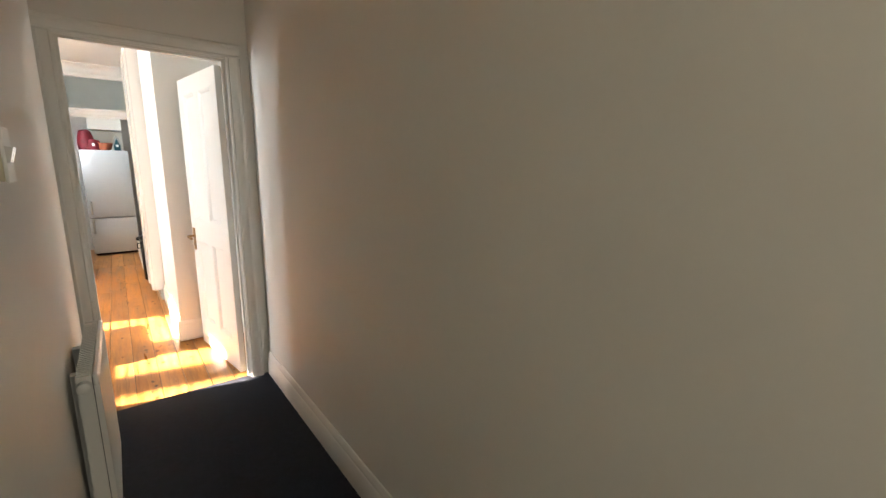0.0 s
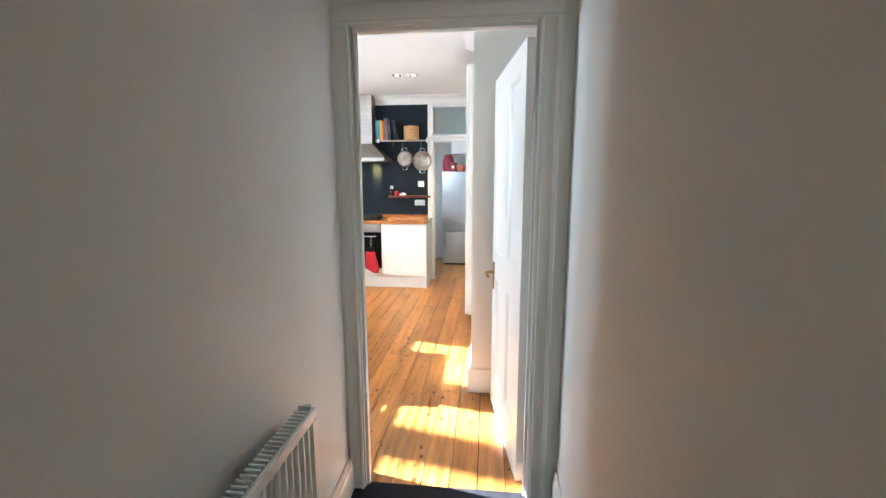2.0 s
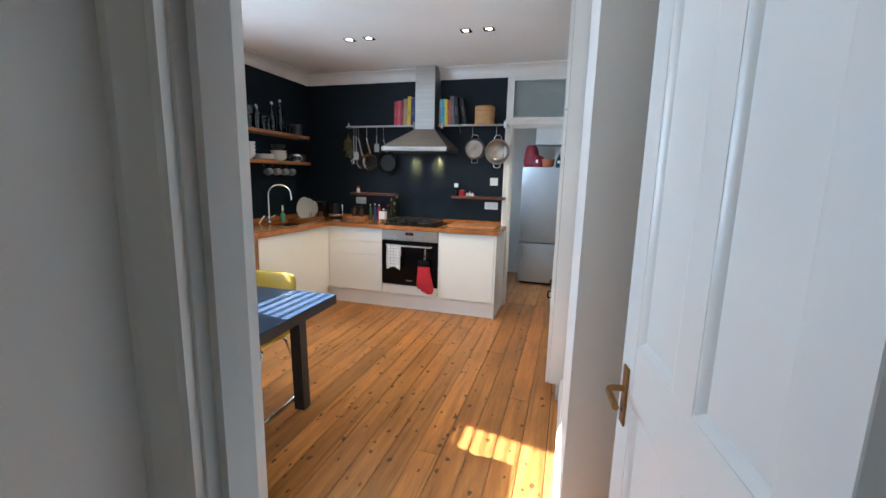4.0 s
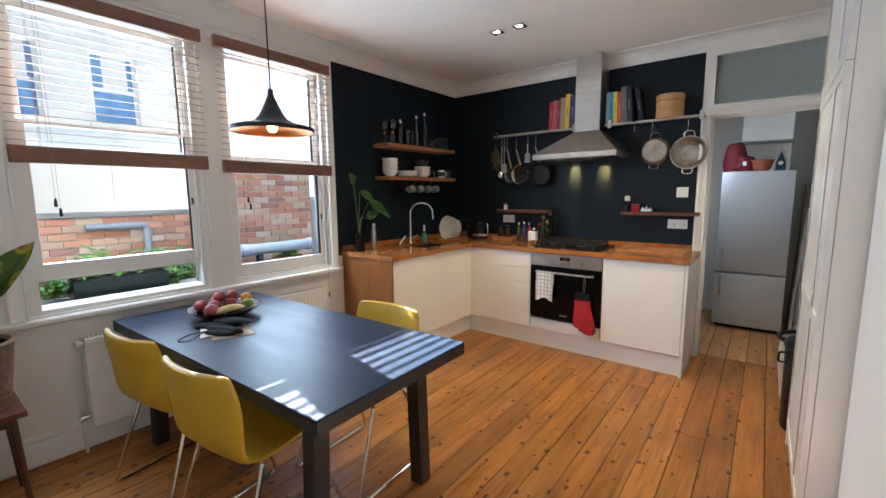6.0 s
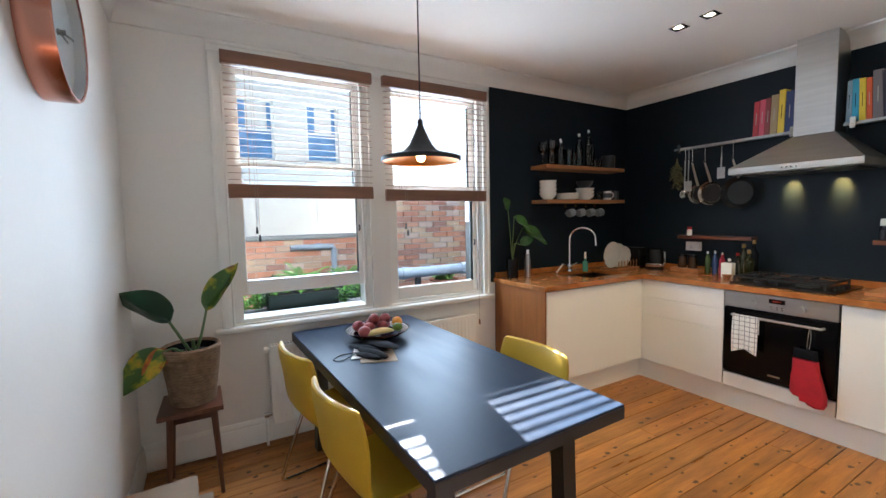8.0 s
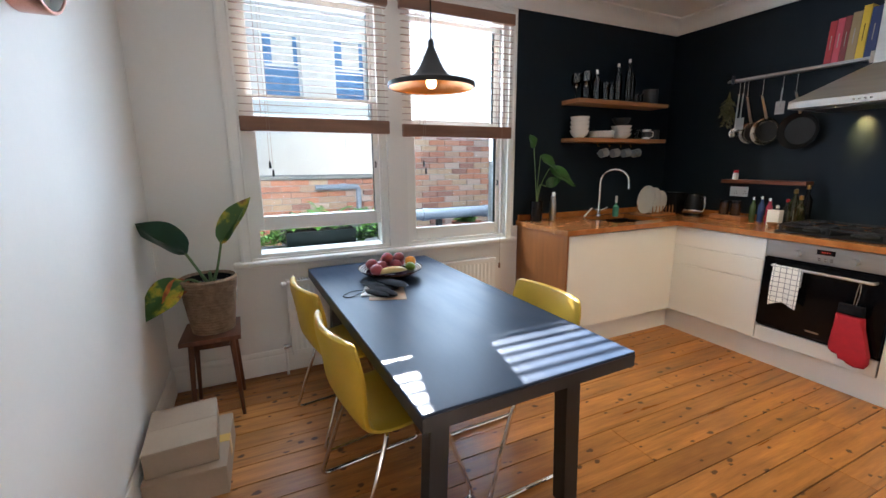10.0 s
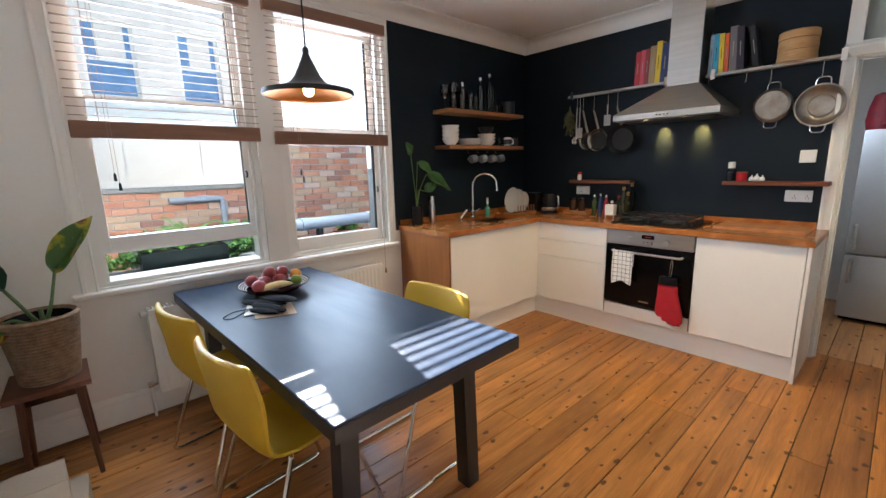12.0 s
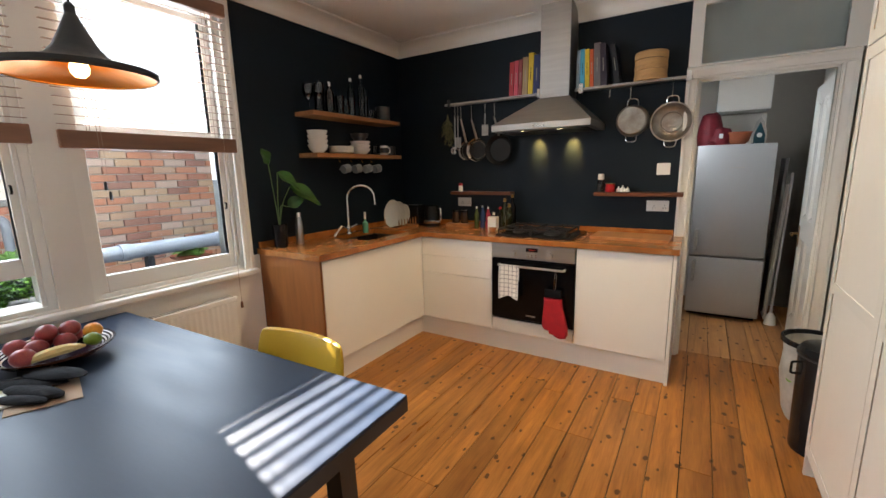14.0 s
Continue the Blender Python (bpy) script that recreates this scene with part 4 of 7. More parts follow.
# ---- doorway to the fridge room ----
door_lining("door_frame_utility", -0.115, 0.605, 2.005, B - 0.002, B + 0.122, "off-white doorway to the fridge room with a glazed transom")
transom = thing("window_transom", (0.245, B, 2.085), "frosted glass transom above the doorway", "window", kind="structure")
part("frame", boxes((-0.19, B - 0.022, 2.087, -0.115, B + 0.05, 2.515), (0.605, B - 0.022, 2.087, 0.70, B + 0.05, 2.515), (-0.115, B - 0.022, 2.475, 0.605, B + 0.05, 2.515), (-0.115, B - 0.022, 2.087, 0.605, B + 0.05, 2.10)), GLOSS, transom)
part("pane", B1(-0.115, B + 0.015, 2.10, 0.605, B + 0.021, 2.475), FROST, transom, "frosted pane")
panel_door("door_utility", 0.70, 1.985, 0.04, "off-white panelled door standing open in the fridge room", pose(0.63, B + 0.15, 0, 0, 0, -3))


# ---- tall cupboard ----
def tall_cupboard():
    x0, x1, y0, y1 = 0.455, 1.0, 5.74, 6.60
    root = thing("tall_cupboard", ((x0 + x1) / 2, (y0 + y1) / 2, 0), "white tall cupboard with framed panel doors", "cupboard")
    part("body", B1(x0 + 0.024, y0, 0.11, x1, y1 - 0.022, 2.50), CABINET, root)
    part("end_panel", B1(x0 + 0.002, y1 - 0.02, 0.0, x1, y1, 2.50), CABINET, root)
    part("plinth", B1(x0 + 0.07, y0, 0.0, x1, y1 - 0.022, 0.109), CABINET, root)
    ym = 6.02
    for a, b in ((y0 + 0.002, ym - 0.002), (ym + 0.002, y1 - 0.002)):
        for z0, z1 in ((0.115, 1.86), (1.865, 2.495)):
            bm = boxes((x0, a, z0, x0 + 0.022, a + 0.045, z1), (x0, b - 0.045, z0, x0 + 0.022, b, z1), (x0, a + 0.045, z0, x0 + 0.022, b - 0.045, z0 + 0.05), (x0, a + 0.045, z1 - 0.05, x0 + 0.022, b - 0.045, z1))
            if z1 < 2:
                box(bm, x0, a + 0.045, 0.885, x0 + 0.022, b - 0.045, 0.93)
            d = part("door", bm, CABINET, root)
            part("door_panel", B1(x0 + 0.004, a + 0.04, z0 + 0.045, x0 + 0.02, b - 0.04, z1 - 0.045), CABINET, d)


tall_cupboard()


# ---- radiators ----
def radiator(name, x_wall, s, y0, y1, z0, z1, label, depth=0.075, gap=0.02, flute=0.009):
    """A white panel radiator: pressed front with vertical flutes, top grille, side caps and valves. s: way out of the wall."""
    root = thing(name, (x_wall, (y0 + y1) / 2, z0), label, "radiator")
    f = x_wall + s * depth
    bm = bmesh.new()
    n = int((y1 - y0 - 0.05) / 0.0333)
    step = (y1 - y0 - 0.05) / n
    line = [(f, y0), (f, y0 + 0.02)]
    for i in range(n):
        a = y0 + 0.025 + i * step
        line += [(f, a), (f - s * flute, a + step * 0.22), (f - s * flute, a + step * 0.55), (f, a + step * 0.78)]
    line += [(f, y1 - 0.02), (f, y1)]
    back = [(f - s * 0.016, y1), (f - s * 0.016, y0)]
    extrude(bm, [(x, y, z0 + 0.035) for x, y in line + back], (0, 0, z1 - z0 - 0.07))
    box(bm, min(f, f - s * 0.016), y0, z0, max(f, f - s * 0.016), y1, z0 + 0.036, bevel=0.004)
    box(bm, min(f, f - s * 0.016), y0, z1 - 0.036, max(f, f - s * 0.016), y1, z1, bevel=0.004)
    part("front_panel", bm, PLASTIC, root)
    xa, xb = sorted((x_wall + s * gap, f - s * 0.018))
    for y in (y0, y1 - 0.003):
        part("side_cap", B1(xa, y, z0 + 0.01, xb, y + 0.003, z1), PLASTIC, root)
    bm = bmesh.new()
    y = y0 + 0.01
    while y < y1 - 0.015:
        box(bm, xa, y, z1 - 0.012, xb, y + 0.006, z1 - 0.002)
        y += 0.018
    part("top_grille", bm, PLASTIC, root)
    part("fins", B1(xa + 0.012, y0 + 0.03, z0 + 0.03, xb - 0.012, y1 - 0.03, z1 - 0.03), IRON, root)
    part("bracket", boxes((min(x_wall, x_wall + s * 0.02), y0 + 0.15, z0 + 0.05, max(x_wall, x_wall + s * gap), y0 + 0.18, z1 - 0.05), (min(x_wall, x_wall + s * 0.02), y1 - 0.18, z0 + 0.05, max(x_wall, x_wall + s * gap), y1 - 0.15, z1 - 0.05)), PLASTIC, root)
    xm = (xa + xb) / 2
    for y, t in ((y0, -1), (y1, 1)):
        part("valve", LT([(0.0, 0.0), (0.011, 0.0), (0.011, 0.02), (0.017, 0.022), (0.017, 0.05), (0.0, 0.05)], (xm, y, z0 + 0.05), 16, (0, t, 0)), CHROME, root, "metal valve")
        part("pipe", TB([(xm, y + t * 0.035, z0 + 0.05), (xm, y + t * 0.035, 0.0)], 0.008), PLASTIC, root)
        part("cap_plug", LT([(0.0, 0.0), (0.012, 0.0), (0.012, 0.008), (0.020, 0.010), (0.019, 0.030), (0.012, 0.034), (0.0, 0.034)], (xm, y, z1 - 0.03), 16, (0, t, 0)), PLASTIC, root)
    return root


radiator("radiator", W, 1, 4.20, 5.76, 0.15, 0.655, "white panel radiator under the window", 0.10, flute=0.0035)
radiator("radiator", 0.062, 1, 2.22, 2.82, 0.16, 0.76, "white panel radiator on the hall wall", 0.101, 0.043)

# ---- outside ----
solid("ground", boxes((-400, -400, -1.2, -2.975, 400, -1.1)), GROUND, "grey concrete yard", "ground")
structure("outer_wall", "brick outer wall of the flat below the windows", MORTAR, (-3.1, 1.0, -1.1, -2.976, 9.6, 0.0), category="wall")
structure("outer_sill", "grey stone sill outside the windows", GROUND, (-3.10, 3.95, 0.70, -2.872, 6.0, 0.80), category="sill")


def far_building():
    root = thing("apartment_building", (-9.5, 6.0, -1.1), "white rendered house across the yard with blue-grey windows", "building")
    fx, top = -9.0, 5.57
    end = 7.3
    cols = [(2.2, 2.95), (4.50, 5.23), (5.86, 6.55)]
    rows = [(2.68, 3.90)]
    bm = bmesh.new()
    edges = [-4.0] + [v for c in cols for v in c] + [end]
    for k in range(0, len(edges), 2):
        box(bm, fx - 0.35, edges[k], -1.1, fx, edges[k + 1], top)
    levels = [-1.1] + [v for r in rows for v in r] + [top]
    for a, b in cols:
        for k in range(0, len(levels), 2):
            box(bm, fx - 0.349, a, levels[k], fx - 0.001, b, levels[k + 1])
    part("wall", bm, RENDER, root)
    # unseen top edge, its height set to keep sun off the lower sashes
    part("parapet", B1(fx - 0.42, -4.0, top, fx + 0.06, end, top + 0.09), RENDER, root)
    for a, b in ((3.2, 4.72), (4.84, 5.9), (6.02, 7.2)):
        part("wall_panel", B1(fx, a, 1.30, fx + 0.018, b, 2.02), RENDER, root)
    part("string_course", B1(fx, -4.0, 2.38, fx + 0.05, end, 2.50), RENDER, root)
    for a, b in cols:
        for c, d in rows:
            w = part("window", boxes((fx - 0.14, a, c, fx - 0.09, a + 0.05, d), (fx - 0.14, b - 0.05, c, fx - 0.09, b, d), (fx - 0.14, a + 0.05, c, fx - 0.09, b - 0.05, c + 0.05), (fx - 0.14, a + 0.05, d - 0.05, fx - 0.09, b - 0.05, d), (fx - 0.14, a + 0.05, (c + d) / 2 - 0.02, fx - 0.09, b - 0.05, (c + d) / 2 + 0.02)), GLOSS, root)
            part("pane", B1(fx - 0.125, a + 0.04, c + 0.04, fx - 0.115, b - 0.04, d - 0.04), FARGLASS, w)
            # white panel before the pane, painting in the bright sky reflected by the glass
            part("drawn_blind", B1(fx - 0.1145, a + 0.20, (c + d) / 2 + 0.03, fx - 0.105, b - 0.13, d - 0.06), RENDER, w, "white panel for sky glare on the glass")
            part("sill", B1(fx - 0.02, a - 0.05, c - 0.07, fx + 0.07, b + 0.05, c), RENDER, w)
    # out-of-view stack, added to throw the dark bar across window 1's sun patch
    stack = part("chimney", B1(fx - 0.75, 5.66, top - 0.1, fx - 0.25, 5.88, top + 1.9), RENDER, root, "unseen stack added to cast a shadow bar")
    part("chimney_cap", B1(fx - 0.80, 5.61, top + 1.9, fx - 0.20, 5.93, top + 1.98), GROUND, stack)
    part("roof", B1(fx - 6.0, -4.0, -1.1, fx - 0.36, end, top - 0.1), SLATEROOF, root)


far_building()

yard_wall = thing("yard_wall", (-5.35, 5.5, -1.1), "weathered red-brown brick yard wall with a grey coping", "wall", kind="structure")
part("core", boxes((-5.55, 0.0, -1.1, -5.312, 5.98, 1.20), (-5.30, 5.90, -1.1, -5.022, 11.0, 1.84)), MORTAR, yard_wall)
part("coping", boxes((-5.60, 0.0, 1.20, -5.27, 5.98, 1.25), (-5.34, 5.87, 1.84, -4.98, 11.0, 1.89), bevel=0.008), GROUND, yard_wall, "grey stone coping")
drain = thing("drain_pipe", (-5.25, 5.33, -1.1), "grey plastic drain pipe on the yard wall", "pipe")
part("pipe", TB(rounded([(-5.25, 4.80, 1.10), (-5.25, 5.34, 1.10), (-5.25, 5.34, -1.1)], 0.06), 0.035, 12), PVC, drain)
part("joint", TB([(-5.25, 5.10, 1.10), (-5.25, 5.18, 1.10)], 0.043, 12), PVC, drain)
flue = thing("soil_pipe", (-3.3, 5.8, -1.1), "grey-white pipe running along the wall outside", "pipe")
part("pipe", TB([(-3.34, 5.02, 0.93), (-3.34, 7.6, 0.93)], 0.05, 14), PVC, flue)
for y in (5.45, 6.1, 6.9):
    part("collar", TB([(-3.34, y, 0.93), (-3.34, y + 0.06, 0.93)], 0.058, 14), PVC, flue)
part("support", boxes((-3.37, 5.6, -1.1, -3.31, 5.64, 0.885), (-3.37, 7.2, -1.1, -3.31, 7.24, 0.885)), SLATE, flue)
lean_to = thing("lean_to_roof", (-3.4, 6.2, -1.1), "low dark slate roof below the pipe", "roof")
part("slope", EX([(-3.11, 5.03, 0.80), (-3.11, 5.03, 0.84), (-3.75, 5.03, 0.66), (-3.75, 5.03, 0.62)], (0, 2.6, 0)), SLATEROOF, lean_to)
part("wall", B1(-3.72, 5.05, -1.1, -3.13, 7.6, 0.60), MORTAR, lean_to)

LEAF = material("leaf_green", (0.045, 0.12, 0.02), 0.4, spread=0.35, scale=14, bump=0.1, random_spread=0.2)
LEAFBRIGHT = material("bright_leaf", (0.16, 0.34, 0.05), 0.5, spread=0.4, scale=30, bump=0.1)
LEAFDARK = material("banana_leaf_dark", (0.013, 0.055, 0.030), 0.32, second=(0.03, 0.075, 0.02), scale=5, fine=30, bump=0.1, random_spread=0.1)
LEAFSICK = material("banana_leaf_yellowing", (0.30, 0.21, 0.012), 0.4, second=(0.035, 0.085, 0.012), scale=11, fine=22, bump=0.1, amount=0.35)
LEAFBROWN = material("withered_leaf", (0.36, 0.12, 0.035), 0.5, second=(0.42, 0.30, 0.02), scale=9, fine=22, bump=0.1)
patchy(LEAFSICK, [(0.36, (0.13, 0.045, 0.015)), (0.43, (0.42, 0.30, 0.012)), (0.50, (0.22, 0.24, 0.012)), (0.56, (0.035, 0.095, 0.012))])
patchy(LEAFBROWN, [(0.38, (0.16, 0.04, 0.012)), (0.48, (0.42, 0.11, 0.015)), (0.58, (0.50, 0.28, 0.012))])
patchy(LEAFDARK, [(0.33, (0.26, 0.13, 0.012)), (0.38, (0.05, 0.08, 0.012)), (0.45, (0.008, 0.045, 0.022)), (0.64, (0.012, 0.065, 0.035))])
STEM = material("stem", (0.09, 0.15, 0.05), 0.45, spread=0.2)
SOIL = material("soil", (0.02, 0.014, 0.01), 1.0, spread=0.4, scale=40, bump=0.8, fine=120)
ROPE = material("rope", (0.30, 0.20, 0.125), 0.9, second=(0.17, 0.105, 0.06), scale=30, fine=120, bump=0.5)
CARD = material("cardboard", (0.36, 0.27, 0.19), 0.85, spread=0.1, scale=3, bump=0.08)
TAPE = material("parcel_tape", (0.55, 0.33, 0.07), 0.3, spread=0.05)
RED = material("red_cloth", (0.42, 0.012, 0.022), 0.85, spread=0.15, scale=20, bump=0.3, fine=180)
TERRA = material("terracotta", (0.35, 0.10, 0.045), 0.6, spread=0.15, bump=0.1)


def leaf_mesh(bm, base, way, up, length, width, droop=0.2, fold=0.25, n=10, m=4, tip=1.2):
    """A long blade folded along its midrib, drooping towards the tip."""
    d, u = Vector(way).normalized(), Vector(up).normalized()
    s = d.cross(u).normalized()
    u = s.cross(d).normalized()
    rows = []
    for i in range(n + 1):
        t = i / n
        w = width * math.sin(math.pi * min(1.0, t ** 0.75 * 0.985 + 0.012)) ** 0.8
        c = Vector(base) + d * length * t - Vector((0, 0, 1)) * droop * length * t * t
        rows.append([bm.verts.new(c + s * w * (j / m) + u * (fold * w * abs(j / m) + 0.006 * math.sin(9 * t + j))) for j in range(-m, m + 1)])
    for a, b in zip(rows, rows[1:]):
        for j in range(2 * m):
            bm.faces.new((a[j], a[j + 1], b[j + 1], b[j]))
    return bm


def thicken(bm, t=0.0012):
    geom = bmesh.ops.solidify(bm, geom=bm.faces[:], thickness=t)
    return bm


def window_box():
    root = thing("window_box", (-2.98, 4.49, 0.80), "dark green plastic window box full of trailing plants", "planter")
    part("trough", EX([(-3.055, 4.245, 0.801), (-2.915, 4.245, 0.801), (-2.90, 4.245, 0.915), (-3.07, 4.245, 0.915)], (0, 0.49, 0)), material("trough_green", (0.005, 0.014, 0.012), 0.5, spread=0.15), root)
    part("soil", B1(-3.06, 4.255, 0.9155, -2.91, 4.725, 0.922), SOIL, root)
    rnd = random.Random(11)
    greens = {LEAFBRIGHT: bmesh.new(), LEAF: bmesh.new()}
    for k in range(150):
        y = rnd.uniform(4.06, 4.92)
        far = abs(y - 4.49)
        z = 0.92 if far < 0.24 else 0.83
        bm = greens[LEAFBRIGHT if rnd.random() < 0.7 else LEAF]
        p = Vector((rnd.uniform(-3.07, -2.93), y, z + rnd.uniform(-0.02, 0.03)))
        q = p + Vector((rnd.uniform(-0.03, 0.05), rnd.uniform(-0.05, 0.05), rnd.uniform(0.01, 0.13)))
        tube(bm, [p, (p + q) / 2 + Vector((0.01, 0, 0.01)), q], 0.0015, 4)
        for i in range(7):
            a = rnd.uniform(0, 6.28)
            at = p.lerp(q, rnd.uniform(0.3, 1.0))
            leaf_mesh(bm, at, (math.cos(a), math.sin(a), rnd.uniform(-0.3, 0.5)), (0, 0, 1), rnd.uniform(0.025, 0.055), rnd.uniform(0.010, 0.022), 0.3, 0.2, 3, 1)
    for mat, bm in greens.items():
        tagged(part("foliage", bm, mat, root), kind="stuff")


window_box()


def fern(x, y, z, r, label):
    root = thing("fern", (x, y, z), label, "plant", group="ferns in the yard")
    rnd = random.Random(int(y * 100))
    part("pot", LT([(0.0, 0.0), (0.10, 0.0), (0.14, -0.02), (0.15, 0.0)], (x, y, z), 16), TERRA, root)
    for k in range(26):
        a, e = rnd.uniform(0, 6.28), rnd.uniform(0.3, 1.2)
        d = Vector((math.cos(a) * math.cos(e), math.sin(a) * math.cos(e), math.sin(e)))
        bm = bmesh.new()
        l = r * rnd.uniform(0.6, 1.1)
        pts = [Vector((x, y, z)) + d * l * t - Vector((0, 0, 0.4 * l * t * t)) for t in (0, 0.35, 0.7, 1.0)]
        tube(bm, pts, 0.002, 4)
        for i in range(3, 14):
            t = i / 14
            c = Vector((x, y, z)) + d * l * t - Vector((0, 0, 0.4 * l * t * t))
            s = d.cross(Vector((0, 0, 1))).normalized()
            for sg in (-1, 1):
                leaf_mesh(bm, c, s * sg + d * 0.4, (0, 0, 1), 0.09 * (1.1 - t), 0.014, 0.25, 0.1, 3, 1)
        part("frond", bm, LEAFBRIGHT, root)
    return root


plinth_stand = solid("plant_stand", B1(-4.4, 4.3, -1.1, -4.0, 5.3, 0.76), SLATE, "dark stand for yard plants", "stand", kind="")
fern(-4.2, 4.75, 0.76, 0.5, "bright green fern on a stand in the yard")
fern(-4.2, 5.15, 0.76, 0.34, "small bright green fern in the yard")
fern(-3.42, 5.95, 0.83, 0.16, "small weed growing beside the pipe")

# ---- plant, stool, boxes and clock by the near wall ----
def stool():
    cx, cy, h = -2.395, 3.775, 0.48
    root = thing("plant_stool", (cx, cy, 0), "small dark wooden stool with splayed legs", "stool")
    part("seat", EX([(cx - 0.155, cy - 0.14, h - 0.024), (cx + 0.155, cy - 0.15, h - 0.024), (cx + 0.155, cy + 0.145, h - 0.024), (cx - 0.155, cy + 0.14, h - 0.024)], (0, 0, 0.024)), TEAK, root)
    part("apron", boxes((cx - 0.11, cy - 0.105, h - 0.07, cx + 0.11, cy - 0.09, h - 0.0245), (cx - 0.11, cy + 0.09, h - 0.07, cx + 0.11, cy + 0.105, h - 0.0245), (cx - 0.11, cy - 0.09, h - 0.07, cx - 0.095, cy + 0.09, h - 0.0245), (cx + 0.095, cy - 0.09, h - 0.07, cx + 0.11, cy + 0.09, h - 0.0245)), TEAK, root)
    for sx in (-1, 1):
        for sy in (-1, 1):
            part("leg", TB([(cx + sx * 0.145, cy + sy * 0.12, 0.0), (cx + sx * 0.112, cy + sy * 0.098, h - 0.025)], [0.010, 0.016], 10), TEAK, root)


stool()


def stool_plant():
    cx, cy, z = -2.395, 3.785, 0.481
    root = thing("potted_plant", (cx, cy, z), "ailing banana plant with three leaves in a rope basket", "plant")
    prof = [(0.0, 0.0)]
    for i in range(20):
        t = i / 19
        r = 0.107 + 0.036 * t
        prof += [(r - 0.011, 0.002 + 0.29 * t), (r + 0.002, 0.005 + 0.29 * t), (r + 0.003, 0.009 + 0.29 * t), (r - 0.001, 0.0135 + 0.29 * t)]
    prof += [(0.135, 0.31), (0.128, 0.30), (0.118, 0.15)]
    part("basket", LT(prof, (cx, cy, z), 40), ROPE, root, "woven rope basket")
    part("inner_pot", LT([(0.115, 0.20), (0.125, 0.295), (0.117, 0.298), (0.108, 0.25), (0.0, 0.25)], (cx, cy, z), 32), BLACK, root)
    part("soil", LT([(0.108, 0.262), (0.06, 0.268), (0.0, 0.27)], (cx, cy, z), 24), SOIL, root)

    def stalk(points, r0, r1):
        pts = rounded(points, 0.06)
        return TB(pts, [r0 + (r1 - r0) * i / (len(pts) - 1) for i in range(len(pts))], 8)

    c = Vector((cx, cy, z + 0.26))
    # large dark leaf
    part("stalk", stalk([c, c + Vector((0.02, -0.02, 0.05)), (cx + 0.01, 3.695, 0.93)], 0.010, 0.007), STEM, root)
    bm = leaf_mesh(bmesh.new(), (cx + 0.01, 3.70, 0.925), (0.05, -0.78, 0.62), (-0.75, 0.3, 0.75), 0.29, 0.125, 0.02, 0.30, 12, 4)
    part("leaf", thicken(bm), LEAFDARK, root, "large dark green leaf")
    # upright yellow-edged leaf
    part("stalk", stalk([c + Vector((0, 0.02, 0)), c + Vector((0.0, 0.05, 0.08)), (cx, 3.872, 0.985)], 0.009, 0.006), STEM, root)
    bm = leaf_mesh(bmesh.new(), (cx, 3.868, 0.965), (0.02, 0.56, 0.82), (0.75, -0.45, 0.35), 0.30, 0.062, 0.0, 0.75, 12, 4)
    part("leaf", thicken(bm), LEAFSICK, root, "upright yellow and green leaf")
    # drooping withered leaf
    part("stalk", stalk([c + Vector((0.02, -0.01, 0)), c + Vector((0.05, -0.08, 0.055)), (cx + 0.07, 3.665, 0.785)], 0.008, 0.005), STEM, root)
    bm = leaf_mesh(bmesh.new(), (cx + 0.065, 3.675, 0.79), (0.18, -0.75, -0.42), (0.8, -0.1, 0.6), 0.25, 0.082, 0.25, 0.15, 12, 4)
    part("leaf", thicken(bm), LEAFSICK, root, "drooping yellow and green leaf")
    bm = leaf_mesh(bmesh.new(), (cx + 0.055, 3.70, 0.785), (0.25, -0.65, -0.30), (0.85, 0.0, 0.55), 0.15, 0.05, 0.2, 0.25, 8, 3)
    part("leaf", thicken(bm), LEAFBROWN, root, "withered orange-brown leaf edge")
    part("cut_stem", TB([c + Vector((0.01, 0.015, 0)), c + Vector((0.012, 0.012, 0.075))], [0.010, 0.008], 8), STEM, root)


stool_plant()


def carton(x0, y0, x1, y1, z0, z1, turn, label, taped):
    cx, cy = (x0 + x1) / 2, (y0 + y1) / 2
    root = thing("cardboard_box", (cx, cy, z0), label, "box", group="parcel boxes")
    part("body", B1(x0, y0, z0, x1, y1, z1 - 0.004, bevel=0.003), CARD, root)
    part("flap", B1(x0, y0, z1 - 0.0038, cx - 0.001, y1, z1), CARD, root)
    part("flap", B1(cx + 0.001, y0, z1 - 0.0038, x1, y1, z1), CARD, root)
    if taped:
        part("tape", boxes((cx - 0.03, y0 + 0.001, z1 + 0.0002, cx + 0.03, y1 - 0.001, z1 + 0.0012), (cx - 0.03, y1 + 0.0002, z0 + 0.05, cx + 0.03, y1 + 0.0014, z1)), TAPE, root, "yellow parcel tape")
    root.rotation_euler = (0, 0, radians(turn))


carton(-2.06, 3.535, -1.64, 3.845, 0.001, 0.135, -2, "brown cardboard box with yellow tape on the floor", True)
carton(-2.03, 3.53, -1.68, 3.80, 0.1365, 0.25, 3, "brown cardboard box lying on another", False)


